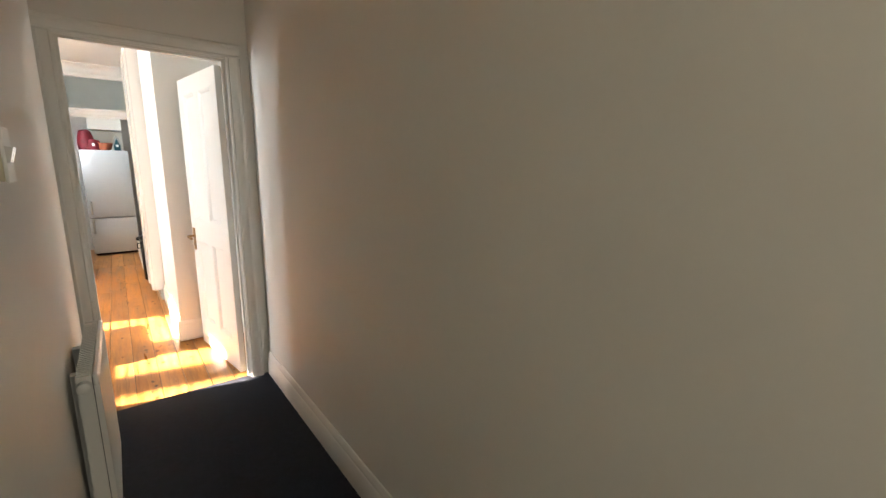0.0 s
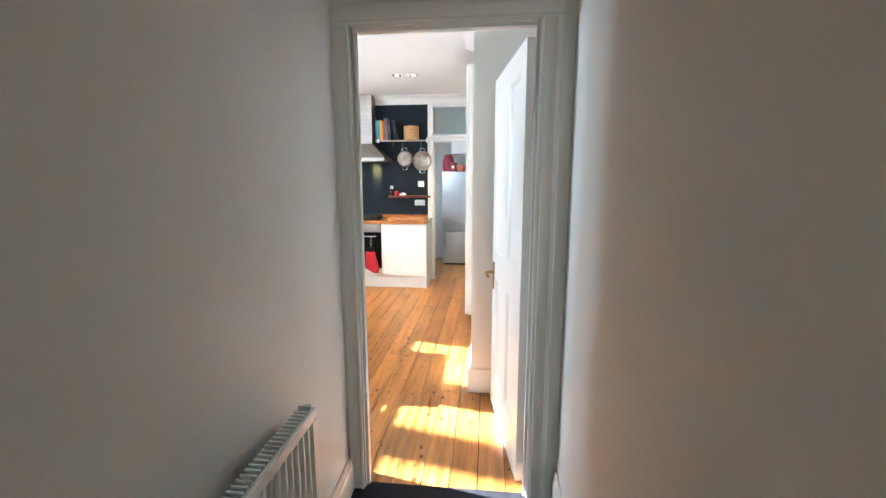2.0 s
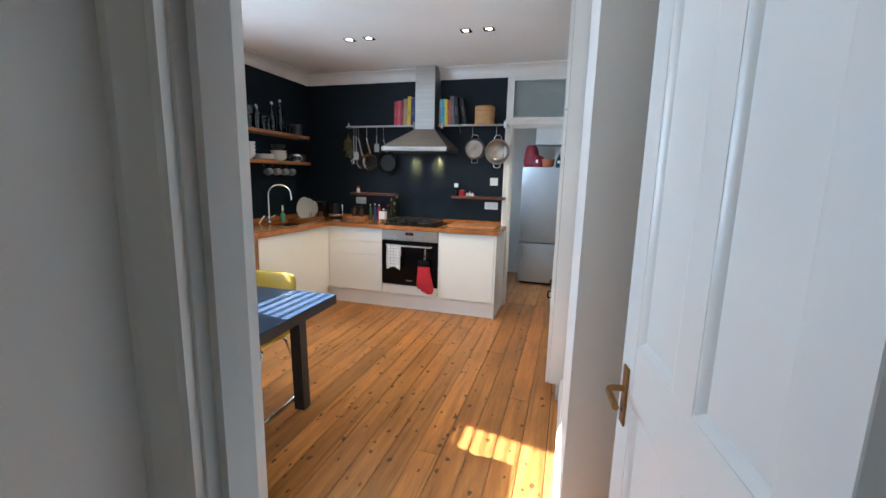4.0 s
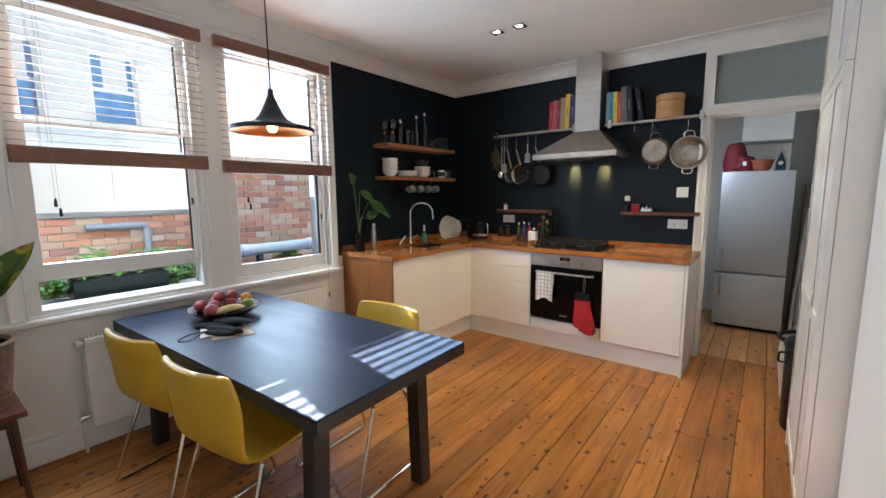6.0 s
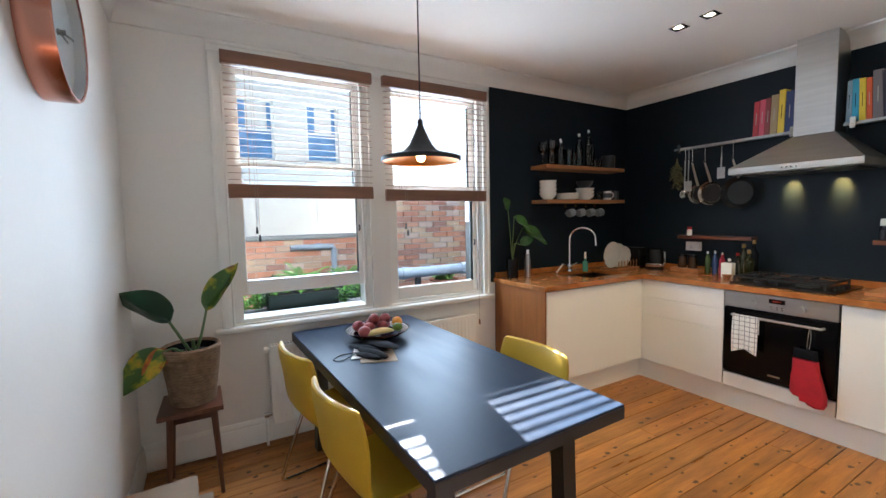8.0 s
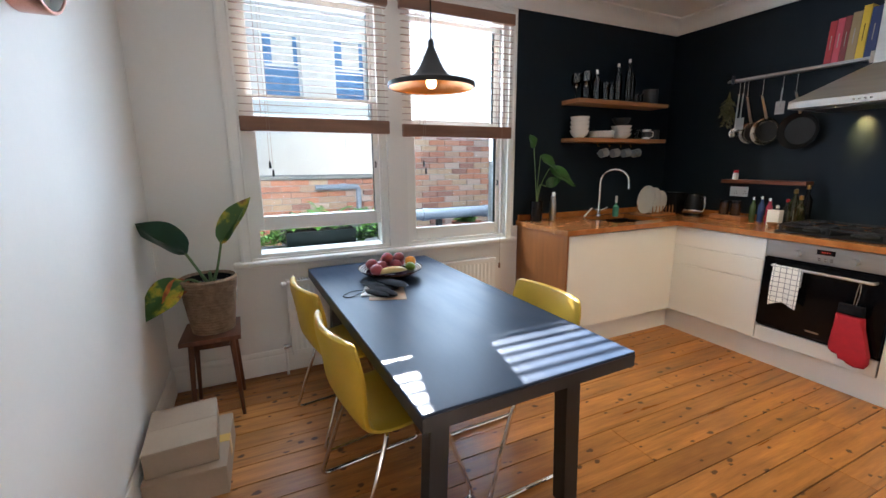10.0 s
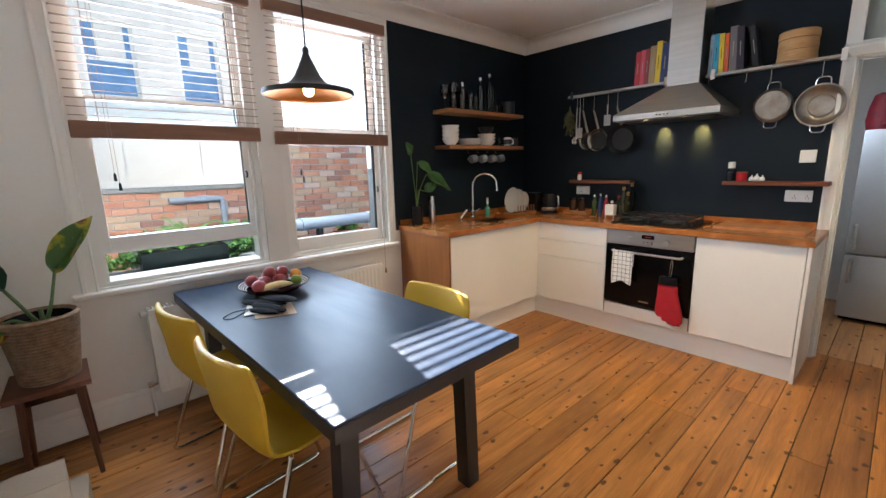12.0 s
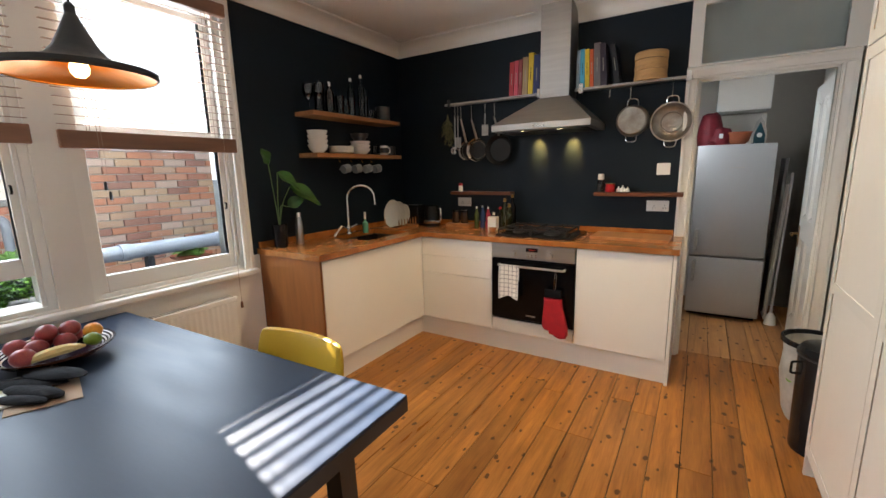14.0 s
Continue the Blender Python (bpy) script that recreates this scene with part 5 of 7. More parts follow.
def clock():
    x, z, r = -1.44, 2.0, 0.195
    root = thing("wall_clock", (x, S, z), "round copper wall clock with a pale face", "clock")
    part("rim", LT([(r - 0.03, 0.002), (r, 0.002), (r, 0.07), (r - 0.004, 0.078), (r - 0.010, 0.078), (r - 0.012, 0.05)], (x, S, z), 64, (0, 1, 0)), COPPER, root, "polished copper rim")
    part("face", LT([(r - 0.011, 0.045), (0.0, 0.045)], (x, S, z), 64, (0, 1, 0)), PLASTIC, root)
    part("glass", LT([(r - 0.0115, 0.0745), (0.0, 0.0745)], (x, S, z), 64, (0, 1, 0)), GLASS, root)
    part("inner_rim", LT([(r - 0.0122, 0.0455), (r - 0.0125, 0.074), (r - 0.014, 0.074), (r - 0.014, 0.0455)], (x, S, z), 64, (0, 1, 0)), PLASTIC, root, "white inner rim")
    for a, l, y in ((268, 0.10, 0.052), (280, 0.15, 0.057)):
        bm = bmesh.new()
        q = Matrix.Translation((x, S + y, z)) @ Matrix.Rotation(radians(a), 4, "Y")
        bmesh.ops.create_cube(bm, size=1, matrix=q @ Matrix.Translation((0, 0, l / 2 - 0.02)) @ Matrix.Diagonal((0.007, 0.002, l, 1)))
        part("clock_hand", bm, BLACK, root)
    part("pin", LT([(0.008, 0.045), (0.008, 0.064), (0, 0.064)], (x, S, z), 16, (0, 1, 0)), BLACK, root)


clock()

switch = thing("light_switch", (0.10, 1.77, 1.38), "white double light switch on a yellowed wall box in the hall", "light switch")
part("back_box", B1(0.094, 1.700, 1.386, 0.112, 1.766, 1.484, bevel=0.002), material("yellowed_plastic", (0.60, 0.53, 0.38), 0.4, spread=0.04, scale=12, bump=0.0), switch, "yellowed plastic back box")
part("plate", B1(0.1122, 1.697, 1.383, 0.118, 1.769, 1.487, bevel=0.002), PLASTIC, switch)
for y in (1.724, 1.707):
    part("rocker", EX([(0.118, y - 0.007, 1.420), (0.123, y - 0.007, 1.422), (0.130, y - 0.007, 1.449), (0.118, y - 0.007, 1.451)], (0, 0.014, 0)), CHROME, switch, "worn silvery rocker")
for y in (1.707, 1.759):
    part("screw", LT([(0.004, 0.0), (0.003, 0.0015), (0, 0.0015)], (0.118, y, 1.435), 12, (1, 0, 0)), BRASS, switch)


# ---- on the table ----
def fruit_bowl():
    cx, cy, z = -2.165, 4.76, 0.722
    root = thing("fruit_bowl", (cx, cy, z), "wide brown bowl with striped inner rim", "bowl")
    part("outer", LT([(0.0, 0.0), (0.08, 0.0), (0.10, 0.006), (0.15, 0.028), (0.188, 0.055), (0.192, 0.062)], (cx, cy, z), 48), material("brown_glaze", (0.10, 0.028, 0.014), 0.25, spread=0.2), root)
    part("inner", LT([(0.192, 0.062), (0.186, 0.060), (0.14, 0.032), (0.09, 0.012), (0.0, 0.010)], (cx, cy, z), 48), material("navy_glaze", (0.012, 0.014, 0.03), 0.2, spread=0.2), root)
    for k in range(4):
        r = 0.147 + 0.011 * k
        h = 0.0372 + 0.0063 * k
        part("stripe", LT([(r - 0.002, h), (r, h + 0.0022), (r + 0.003, h + 0.0030)], (cx, cy, z), 48), WHITE, root, "cream glaze stripe")
    rnd = random.Random(4)
    mango = material("mango_red", (0.22, 0.020, 0.052), 0.3, second=(0.34, 0.08, 0.06), scale=9, bump=0.03, random_spread=0.2)
    orange = material("orange_peel", (0.62, 0.24, 0.012), 0.4, spread=0.08, bump=0.2, fine=250)
    lime = material("lime_peel", (0.13, 0.20, 0.015), 0.35, spread=0.15, bump=0.15, fine=200)
    banana = material("banana_peel", (0.66, 0.50, 0.22), 0.45, spread=0.12, bump=0.05)

    def fruit(name, label, mat, x, y, h, rx, ry, rz, turn=0.0):
        ob = solid(name, LT([(0.0, -1.0), (0.25, -0.96), (0.6, -0.78), (0.9, -0.4), (1.0, 0.0), (0.88, 0.45), (0.58, 0.82), (0.2, 0.97), (0.0, 0.93)], (0, 0, 0), 20), mat, label, "fruit", "", "fruit in the bowl")
        ob.data.transform(Matrix.Translation((0, 0, -1.0)))
        ob.location = (cx + x, cy + y, z + h)
        ob.scale = (rx, ry, rz)
        ob.rotation_euler = (rnd.uniform(-0.2, 0.2), rnd.uniform(-0.2, 0.2), turn)

    for x, y, h in ((-0.10, -0.085, 0.062), (-0.115, 0.0, 0.062), (-0.09, 0.085, 0.062), (-0.02, -0.045, 0.064), (-0.015, 0.04, 0.064), (-0.055, 0.0, 0.105), (-0.05, 0.07, 0.10), (0.075, -0.105, 0.07)):
        fruit("mango", "reddish purple mango in the bowl", mango, x, y, h, 0.040, 0.036, 0.034, rnd.uniform(0, 3))
    fruit("orange", "small orange in the bowl", orange, 0.01, 0.125, 0.085, 0.034, 0.034, 0.033)
    fruit("lime", "green lime in the bowl", lime, 0.075, 0.10, 0.07, 0.033, 0.028, 0.026, 0.6)
    pts = [Vector((cx + 0.085 + 0.02 * math.sin(t * 3.1), cy - 0.11 + 0.18 * t, z + 0.055 + 0.016 * math.sin(t * 3.1))) for t in (0, 0.12, 0.3, 0.5, 0.7, 0.88, 1.0)]
    solid("banana", TB(pts, [0.006, 0.015, 0.019, 0.020, 0.018, 0.012, 0.005], 8), banana, "pale banana lying in the bowl", "fruit", "", "fruit in the bowl")


fruit_bowl()
paper = thing("envelope", (-1.86, 4.60, 0.722), "brown paper envelope on the table", "envelope")
part("sheet", EX([(-2.04, 4.60, 0.7222), (-1.785, 4.525, 0.7222), (-1.72, 4.70, 0.7222), (-1.99, 4.77, 0.7222)], (0, 0, 0.003)), CARD, paper)
leaflet = thing("leaflet", (-1.9, 4.6, 0.7255), "pale folded leaflet lying on the envelope", "leaflet")
part("sheet", EX([(-2.10, 4.60, 0.7256), (-1.86, 4.50, 0.7256), (-1.83, 4.64, 0.7256), (-2.05, 4.72, 0.7256)], (0, 0, 0.004)), WHITE, leaflet)


def face_mask():
    """Crumpled black cloth lying on the papers, with a loop hanging over."""
    root = thing("black_face_mask", (-1.92, 4.61, 0.73), "crumpled black cloth mask with ear loops", "face mask")
    rnd = random.Random(8)
    for x, y, z, l, w, h, turn in ((-1.97, 4.63, 0.738, 0.13, 0.040, 0.014, 35), (-1.87, 4.62, 0.738, 0.125, 0.035, 0.016, 20), (-1.95, 4.69, 0.754, 0.135, 0.045, 0.014, 25), (-1.84, 4.585, 0.736, 0.09, 0.028, 0.012, 28)):
        bm = LT([(0.0, -1), (0.5, -0.85), (0.9, -0.4), (1.0, 0.0), (0.85, 0.5), (0.4, 0.9), (0, 1)], (0, 0, 0), 18)
        for v in bm.verts:
            v.co *= 1 + 0.13 * noise.noise(v.co * 2.5 + Vector((x * 9, y * 9, 0)))
        bmesh.ops.transform(bm, verts=bm.verts, matrix=pose(x, y, z + 0.0, 0, 0, turn) @ Matrix.Diagonal((l, w, h, 1)))
        part("fold", bm, BLACKCLOTH, root)
    part("ear_loop", TB(rounded([(-1.93, 4.55, 0.735), (-1.96, 4.47, 0.7265), (-1.90, 4.41, 0.7255), (-1.86, 4.45, 0.7255), (-1.92, 4.54, 0.733)], 0.03), 0.0022, 6), BLACKCLOTH, root)


BLACKCLOTH = material("black_cloth", (0.006, 0.006, 0.008), 0.8, spread=0.3, scale=20, bump=0.3)
next(n for n in BLACKCLOTH.node_tree.nodes if n.type == "BSDF_PRINCIPLED").inputs["Specular IOR Level"].default_value = 0.15
face_mask()


# ---- cooker wall ----
def rail_shelf(x0, x1, label):
    root = thing("rail_shelf", ((x0 + x1) / 2, B - 0.08, 2.0), label, "shelf", group="steel rail shelves")
    part("plate", B1(x0, B - 0.145, 2.012, x1, B - 0.012, 2.018), STEEL, root)
    part("rail", TB([(x0, B - 0.15, 2.003), (x1, B - 0.15, 2.003)], 0.008, 10), STEEL, root)
    for x in (x0 + 0.05, x1 - 0.02):
        part("bracket", boxes((x - 0.012, B - 0.16, 1.985, x + 0.012, B - 0.0005, 2.0115), (x - 0.014, B - 0.172, 1.975, x + 0.014, B - 0.16, 2.045)), CHROME, root)


rail_shelf(-2.06, -1.17, "thin steel rail shelf beside the hood")
rail_shelf(-0.92, -0.155, "thin steel rail shelf holding books and a steamer")


SPINE = material("spine_print", (0.36, 0.33, 0.28), 0.5, spread=0.2)


def book(x, w, h, color, lean, label):
    d = 0.105
    root = thing("book", (x + w / 2, B - 0.08, 2.0185), label, "book", group="cook books")
    m = material("book_cover", color, 0.45, spread=0.08, scale=8)
    a = math.tan(radians(lean))
    y0, y1, z0 = B - 0.135, B - 0.03, 2.0185
    part("cover", EX([(x, y0, z0), (x + w, y0, z0), (x + w + a * h, y0, z0 + h), (x + a * h, y0, z0 + h)], (0, d, 0)), m, root)
    k0, k1 = 0.34, 0.66
    part("spine_title", EX([(x + w * 0.45 + a * h * k0, y0 - 0.0008, z0 + h * k0), (x + w * 0.55 + a * h * k0, y0 - 0.0008, z0 + h * k0), (x + w * 0.55 + a * h * k1, y0 - 0.0008, z0 + h * k1), (x + w * 0.45 + a * h * k1, y0 - 0.0008, z0 + h * k1)], (0, 0.0006, 0)), SPINE if sum(color) < 0.9 else BLACK, root)


x = -1.455
for w, h, c, l in ((0.036, 0.262, (0.42, 0.02, 0.03), "red"), (0.036, 0.268, (0.55, 0.06, 0.09), "pinkish red"), (0.030, 0.272, (0.22, 0.03, 0.03), "dark red"), (0.045, 0.285, (0.33, 0.23, 0.11), "tan"), (0.040, 0.31, (0.68, 0.46, 0.02), "yellow"), (0.05, 0.29, (0.02, 0.035, 0.12), "navy blue")):
    book(x, w, h, c, 1.5, f"{l} cook book standing on the rail shelf")
    x += w + 0.003
x = -0.915
for w, h, c, l, lean in ((0.026, 0.268, (0.30, 0.42, 0.55), "pale blue", 0), (0.032, 0.272, (0.05, 0.36, 0.55), "bright blue", -1), (0.030, 0.268, (0.70, 0.52, 0.03), "yellow", -2), (0.026, 0.262, (0.55, 0.09, 0.02), "orange", -2), (0.045, 0.30, (0.16, 0.14, 0.14), "grey", -2), (0.042, 0.29, (0.035, 0.025, 0.04), "dark purple", -4), (0.036, 0.275, (0.010, 0.011, 0.014), "black", -10)):
    book(x + (0.05 if lean < -5 else 0.0), w, h, c, lean, f"{l} cook book standing on the rail shelf")
    x += w + 0.004


def steamer():
    x, y, z = -0.415, B - 0.085, 2.0185
    root = thing("bamboo_steamer", (x, y, z), "two-tier pale bamboo steamer with a lid", "steamer")
    bam = material("bamboo", (0.52, 0.30, 0.12), 0.55, spread=0.15, scale=6, fine=40, stretch=(1, 1, 5), bump=0.1)
    for k in range(2):
        part("basket", LT([(0.0, 0.0), (0.102, 0.0), (0.104, 0.002), (0.104, 0.066), (0.10, 0.068), (0.0, 0.068)], (x, y, z + 0.069 * k), 36), bam, root)
        part("hoop", LT([(0.104, 0.012), (0.107, 0.013), (0.107, 0.028), (0.104, 0.029)], (x, y, z + 0.069 * k), 36), bam, root)
    part("lid", LT([(0.104, 0.0), (0.107, 0.001), (0.107, 0.042), (0.10, 0.05), (0.05, 0.058), (0.0, 0.06)], (x, y, z + 0.1385), 36), bam, root)


steamer()


def s_hook(x, y, z, drop=0.07):
    pts = [(x, y + 0.012, z - 0.004), (x, y + 0.008, z + 0.010), (x, y - 0.004, z + 0.012), (x, y - 0.012, z), (x, y - 0.010, z - drop * 0.5), (x, y - 0.008, z - drop), (x, y - 0.018, z - drop - 0.012), (x, y - 0.028, z - drop)]
    return solid("s_hook", TB(rounded(pts, 0.01), 0.0022, 6), CHROME, "small steel hook on the rail", "hook", "", "rail hooks")


RY = B - 0.15


def hung_pot(x, zc, r, depth, label, holes):
    """A steel pan hung by a loop handle, its inside to the room."""
    root = thing("hanging_pan", (x, RY + 0.02, zc), label, "pan", group="pans on the rail")
    y = B - 0.055
    worn = material("worn_aluminium", (0.50, 0.47, 0.43), 0.36, 1.0, second=(0.30, 0.26, 0.22), scale=14, bump=0.06)
    part("bowl", LT([(0.0, 0.0), (r * 0.62, 0.0), (r * 0.88, 0.02), (r, depth), (r * 1.06, depth + 0.003), (r * 1.06, depth + 0.006), (r * 0.99, depth + 0.005), (r * 0.86, 0.025), (r * 0.6, 0.004), (0.0, 0.004)] if holes else [(0.0, depth + 0.004), (r * 0.85, depth + 0.004), (r * 0.97, depth - 0.006), (r, depth - 0.02), (r, 0.004), (r * 1.05, 0.0), (r * 0.97, 0.0), (r * 0.96, depth - 0.02), (0.0, depth)], (x, y + 0.05, zc), 44, (0, -1, 0)), worn, root)
    if holes:
        part("base_ring", LT([(r * 0.5, 0.0075), (r * 0.53, 0.011), (r * 0.56, 0.0075)], (x, y + 0.05, zc), 40, (0, -1, 0)), worn, root)
    for s in (1, -1):
        yy = y + 0.05 - (depth if holes else 0.02)
        part("loop_handle", TB(rounded([(x - 0.038, yy, zc + s * r * 0.94), (x - 0.034, yy - 0.008, zc + s * (r + 0.045)), (x + 0.034, yy - 0.008, zc + s * (r + 0.045)), (x + 0.038, yy, zc + s * r * 0.94)], 0.03), 0.0042, 8), CHROME, root)
    s_hook(x, RY, 2.003, 2.003 - (zc + r + 0.03) - 0.006)


hung_pot(-0.525, 1.765, 0.108, 0.055, "worn aluminium saucepan hanging bottom outwards by its loop handle", False)
hung_pot(-0.265, 1.735, 0.128, 0.05, "steel colander hanging by its loop handle", True)
s_hook(-0.665, RY, 2.003, 0.07)


DARKSTEEL = material("dark_steel", (0.38, 0.35, 0.31), 0.22, 1.0, spread=0.3, scale=9, bump=0.05)


def frying_pan(x, zc, r, mat, label, handle_top):
    root = thing("hanging_pan", (x, RY, zc), label, "pan", group="pans on the rail")
    y = B - 0.03
    part("pan", LT([(0.0, 0.004), (r * 0.78, 0.004), (r, 0.036), (r * 1.02, 0.037), (r * 1.0, 0.032), (r * 0.8, 0.0), (0.0, 0.0)], (x, y, zc), 40, (0, -1, 0)), mat, root)
    part("base", LT([(r * 0.74, 0.0045), (0.0, 0.006)], (x, y, zc), 36, (0, -1, 0)), IRON, root)
    part("handle", TB(rounded([(x, y - 0.034, zc + r * 0.97), (x, y - 0.06, zc + r + 0.04), (x, RY - 0.01, handle_top)], 0.03), [0.010] * 7 + [0.007], 8), STEEL, root)
    s_hook(x, RY, 2.003, max(0.03, 2.003 - handle_top - 0.01))


frying_pan(-1.575, 1.60, 0.128, BLACK, "black iron frying pan hanging on the rail", 1.86)
frying_pan(-1.79, 1.61, 0.10, DARKSTEEL, "small steel frying pan hanging on the rail", 1.86)
frying_pan(-1.895, 1.605, 0.08, DARKSTEEL, "small dark steel pan hanging on the rail", 1.87)


def utensil(x, top, low, kind, label):
    root = thing("hanging_utensil", (x, RY, low), label, "utensil", group="utensils on the rail")
    y = RY - 0.012
    part("handle", TB([(x, y, top), (x, y - 0.002, low + 0.05)], 0.005, 8), STEEL, root)
    if kind == "ladle":
        part("bowl", LT([(0.0, 0.0), (0.022, 0.004), (0.035, 0.02), (0.037, 0.032), (0.034, 0.031), (0.02, 0.006), (0.0, 0.003)], (x, y + 0.02, low + 0.02), 20, (0, -1, 0.3)), CHROME, root)
    else:
        part("blade", B1(x - 0.03, y - 0.002, low, x + 0.03, y + 0.001, low + 0.09, bevel=0.0008), STEEL, root)
    s_hook(x, RY, 2.003, max(0.03, 2.003 - top))


utensil(-1.955, 1.90, 1.58, "ladle", "steel ladle hanging on the rail")
utensil(-1.925, 1.90, 1.63, "turner", "steel turner hanging on the rail")
utensil(-1.66, 1.90, 1.72, "turner", "steel slice hanging on the rail")
herbs = thing("dried_herbs", (-2.03, RY, 1.65), "hanging bunch of dried green herbs", "herbs")
rnd = random.Random(21)
for k in range(26):
    bm = bmesh.new()
    a, s = rnd.uniform(0, 6.28), rnd.uniform(0.01, 0.06)
    p, q = Vector((-2.03, RY - 0.01, 1.93)), Vector((-2.03 + s * math.cos(a), RY - 0.01 + 0.6 * s * math.sin(a), rnd.uniform(1.65, 1.78)))
    tube(bm, [p, p.lerp(q, 0.5), q], 0.0014, 4)
    for i in range(6):
        b = rnd.uniform(0, 6.28)
        leaf_mesh(bm, p.lerp(q, rnd.uniform(0.35, 1.0)), (math.cos(b), math.sin(b), -0.8), (0, 0, 1), 0.045, 0.009, 0.1, 0.3, 3, 1)
    part("sprig", bm, DRYHERB if k else (DRYHERB := material("dry_herb", (0.13, 0.12, 0.05), 0.8, spread=0.4, scale=30)), herbs)
solid("shelf", B1(-0.755, B - 0.125, 1.215, -0.155, B - 0.001, 1.243, bevel=0.002), DARKWOOD, "narrow dark reddish wooden shelf above the worktop", "shelf", "")
solid("shelf", B1(-2.045, B - 0.105, 1.212, -1.45, B - 0.001, 1.24, bevel=0.002), DARKWOOD, "narrow dark reddish wooden spice shelf", "shelf", "")


def jar(name, x, y, z, r, h, body, cap, label, category="jar", neck=0.6, cap_h=0.02, group=""):
    root = thing(name, (x, y, z), label, category, group=group)
    part("body", LT([(0.0, 0.0), (r * 0.94, 0.0), (r, 0.005), (r, h * 0.72), (r * neck, h * 0.86), (r * neck, h), (0.0, h)], (x, y, z), 20), body, root)
    if cap:
        part("cap", LT([(0.0, h + cap_h), (r * neck * 1.02, h + cap_h - 0.002), (r * neck * 1.1, h - 0.001), (0.0, h - 0.001)], (x, y, z), 18), cap, root)
    return root


SY = B - 0.07
jar("pepper_mill", -0.715, SY, 1.2435, 0.027, 0.095, CLEAR, PLASTIC, "glass pepper grinder with a pale top", "grinder", 0.8, 0.045)
part("pepper", LT([(0.0, 0.004), (0.024, 0.004), (0.024, 0.06), (0.0, 0.06)], (-0.715, SY, 1.2435), 16), SLATE, bpy.data.objects["pepper_mill"])
jar("spice_tin", -0.645, SY, 1.2435, 0.034, 0.062, RED, BRASS, "red spice tin on the shelf", "tin", 0.98, 0.006)
for gx, gr in ((-0.585, 0.019), (-0.555, 0.023), (-0.522, 0.018)):
    solid("garlic_bulb", LT([(0.0, 0.0), (gr * 0.8, 0.002), (gr, gr * 0.7), (gr * 0.75, gr * 1.35), (gr * 0.25, gr * 1.8), (gr * 0.12, gr * 2.4), (0.0, gr * 2.4)], (gx, SY, 1.2435), 14), WHITE, "white garlic bulb on the shelf", "garlic", "", "garlic bulbs")
jar("salt_cellar", -1.955, SY, 1.2405, 0.020, 0.055, PLASTIC, RED, "small white shaker with a red top", "shaker", 0.85, 0.022)


def wall_plate(name, x0, x1, z0, z1, label, keys):
    root = thing(name, ((x0 + x1) / 2, B, z0), label, name.replace("_", " "))
    part("plate", B1(x0, B - 0.009, z0, x1, B - 0.0005, z1, bevel=0.0025), PLASTIC, root)
    for k in keys:
        part("rocker", B1(k - 0.006, B - 0.0125, z1 - 0.035, k + 0.006, B - 0.0085, z1 - 0.015, bevel=0.001), PLASTIC, root)
    if len(keys) > 1:
        part("pin_holes", boxes(*[(k + dx - 0.0022, B - 0.0098, z0 + dz, k + dx + 0.0022, B - 0.0092, z0 + dz + 0.007) for k in keys for dx, dz in ((0.02, 0.038), (0.012, 0.022), (0.028, 0.022))]), BLACK, root)


wall_plate("light_switch", -0.34, -0.252, 1.368, 1.452, "white switch plate on the dark wall", [-0.296])
wall_plate("wall_socket", -0.392, -0.242, 1.10, 1.18, "white double socket on the dark wall", [-0.36, -0.29])
wall_plate("wall_socket", -2.02, -1.88, 1.10, 1.18, "white double socket on the dark wall", [-1.99, -1.92])
board = solid("chopping_board", EX([(-0.715, 7.36, TOP + 0.001), (-0.21, 7.36, TOP + 0.001), (-0.205, 7.66, TOP + 0.001), (-0.71, 7.66, TOP + 0.001)], (0, 0, 0.019)), SHELFWOOD, "large pale wooden chopping board on the worktop", "chopping board", "")


# ---- towel and mitt on the oven ----
def tea_towel():
    x0, x1, y, zt = -1.315, -1.165, FY - 0.062, 0.727
    root = thing("tea_towel", ((x0 + x1) / 2, y, 0.45), "white tea towel with a dark check over the oven handle", "towel")
    bm = bmesh.new()
    n, m = 14, 18
    grid = []
    for j in range(m + 1):
        t = j / m
        row = []
        for i in range(n + 1):
            u = i / n
            fold = 0.006 * math.sin(u * 9.0 + 0.6) * (0.25 + t)
            row.append(bm.verts.new((x0 + (x1 - x0) * (u + 0.06 * math.sin(3 * t) * (u - 0.5)), y - 0.004 - fold, zt - t * (0.275 - 0.03 * math.sin(u * 3.0)))))
        grid.append(row)
    back = [bm.verts.new((v.co.x, y + 0.028, 0.715)) for v in grid[0]]
    low = [bm.verts.new((v.co.x, y + 0.030, 0.60)) for v in grid[0]]
    for a, b in zip(grid, grid[1:]):
        for i in range(n):
            bm.faces.new((a[i], a[i + 1], b[i + 1], b[i]))
    for a, b in ((back, grid[0]), (low, back)):
        for i in range(n):
            bm.faces.new((a[i], a[i + 1], b[i + 1], b[i]))
    part("cloth", thicken(bm, 0.002), CHECK, root)


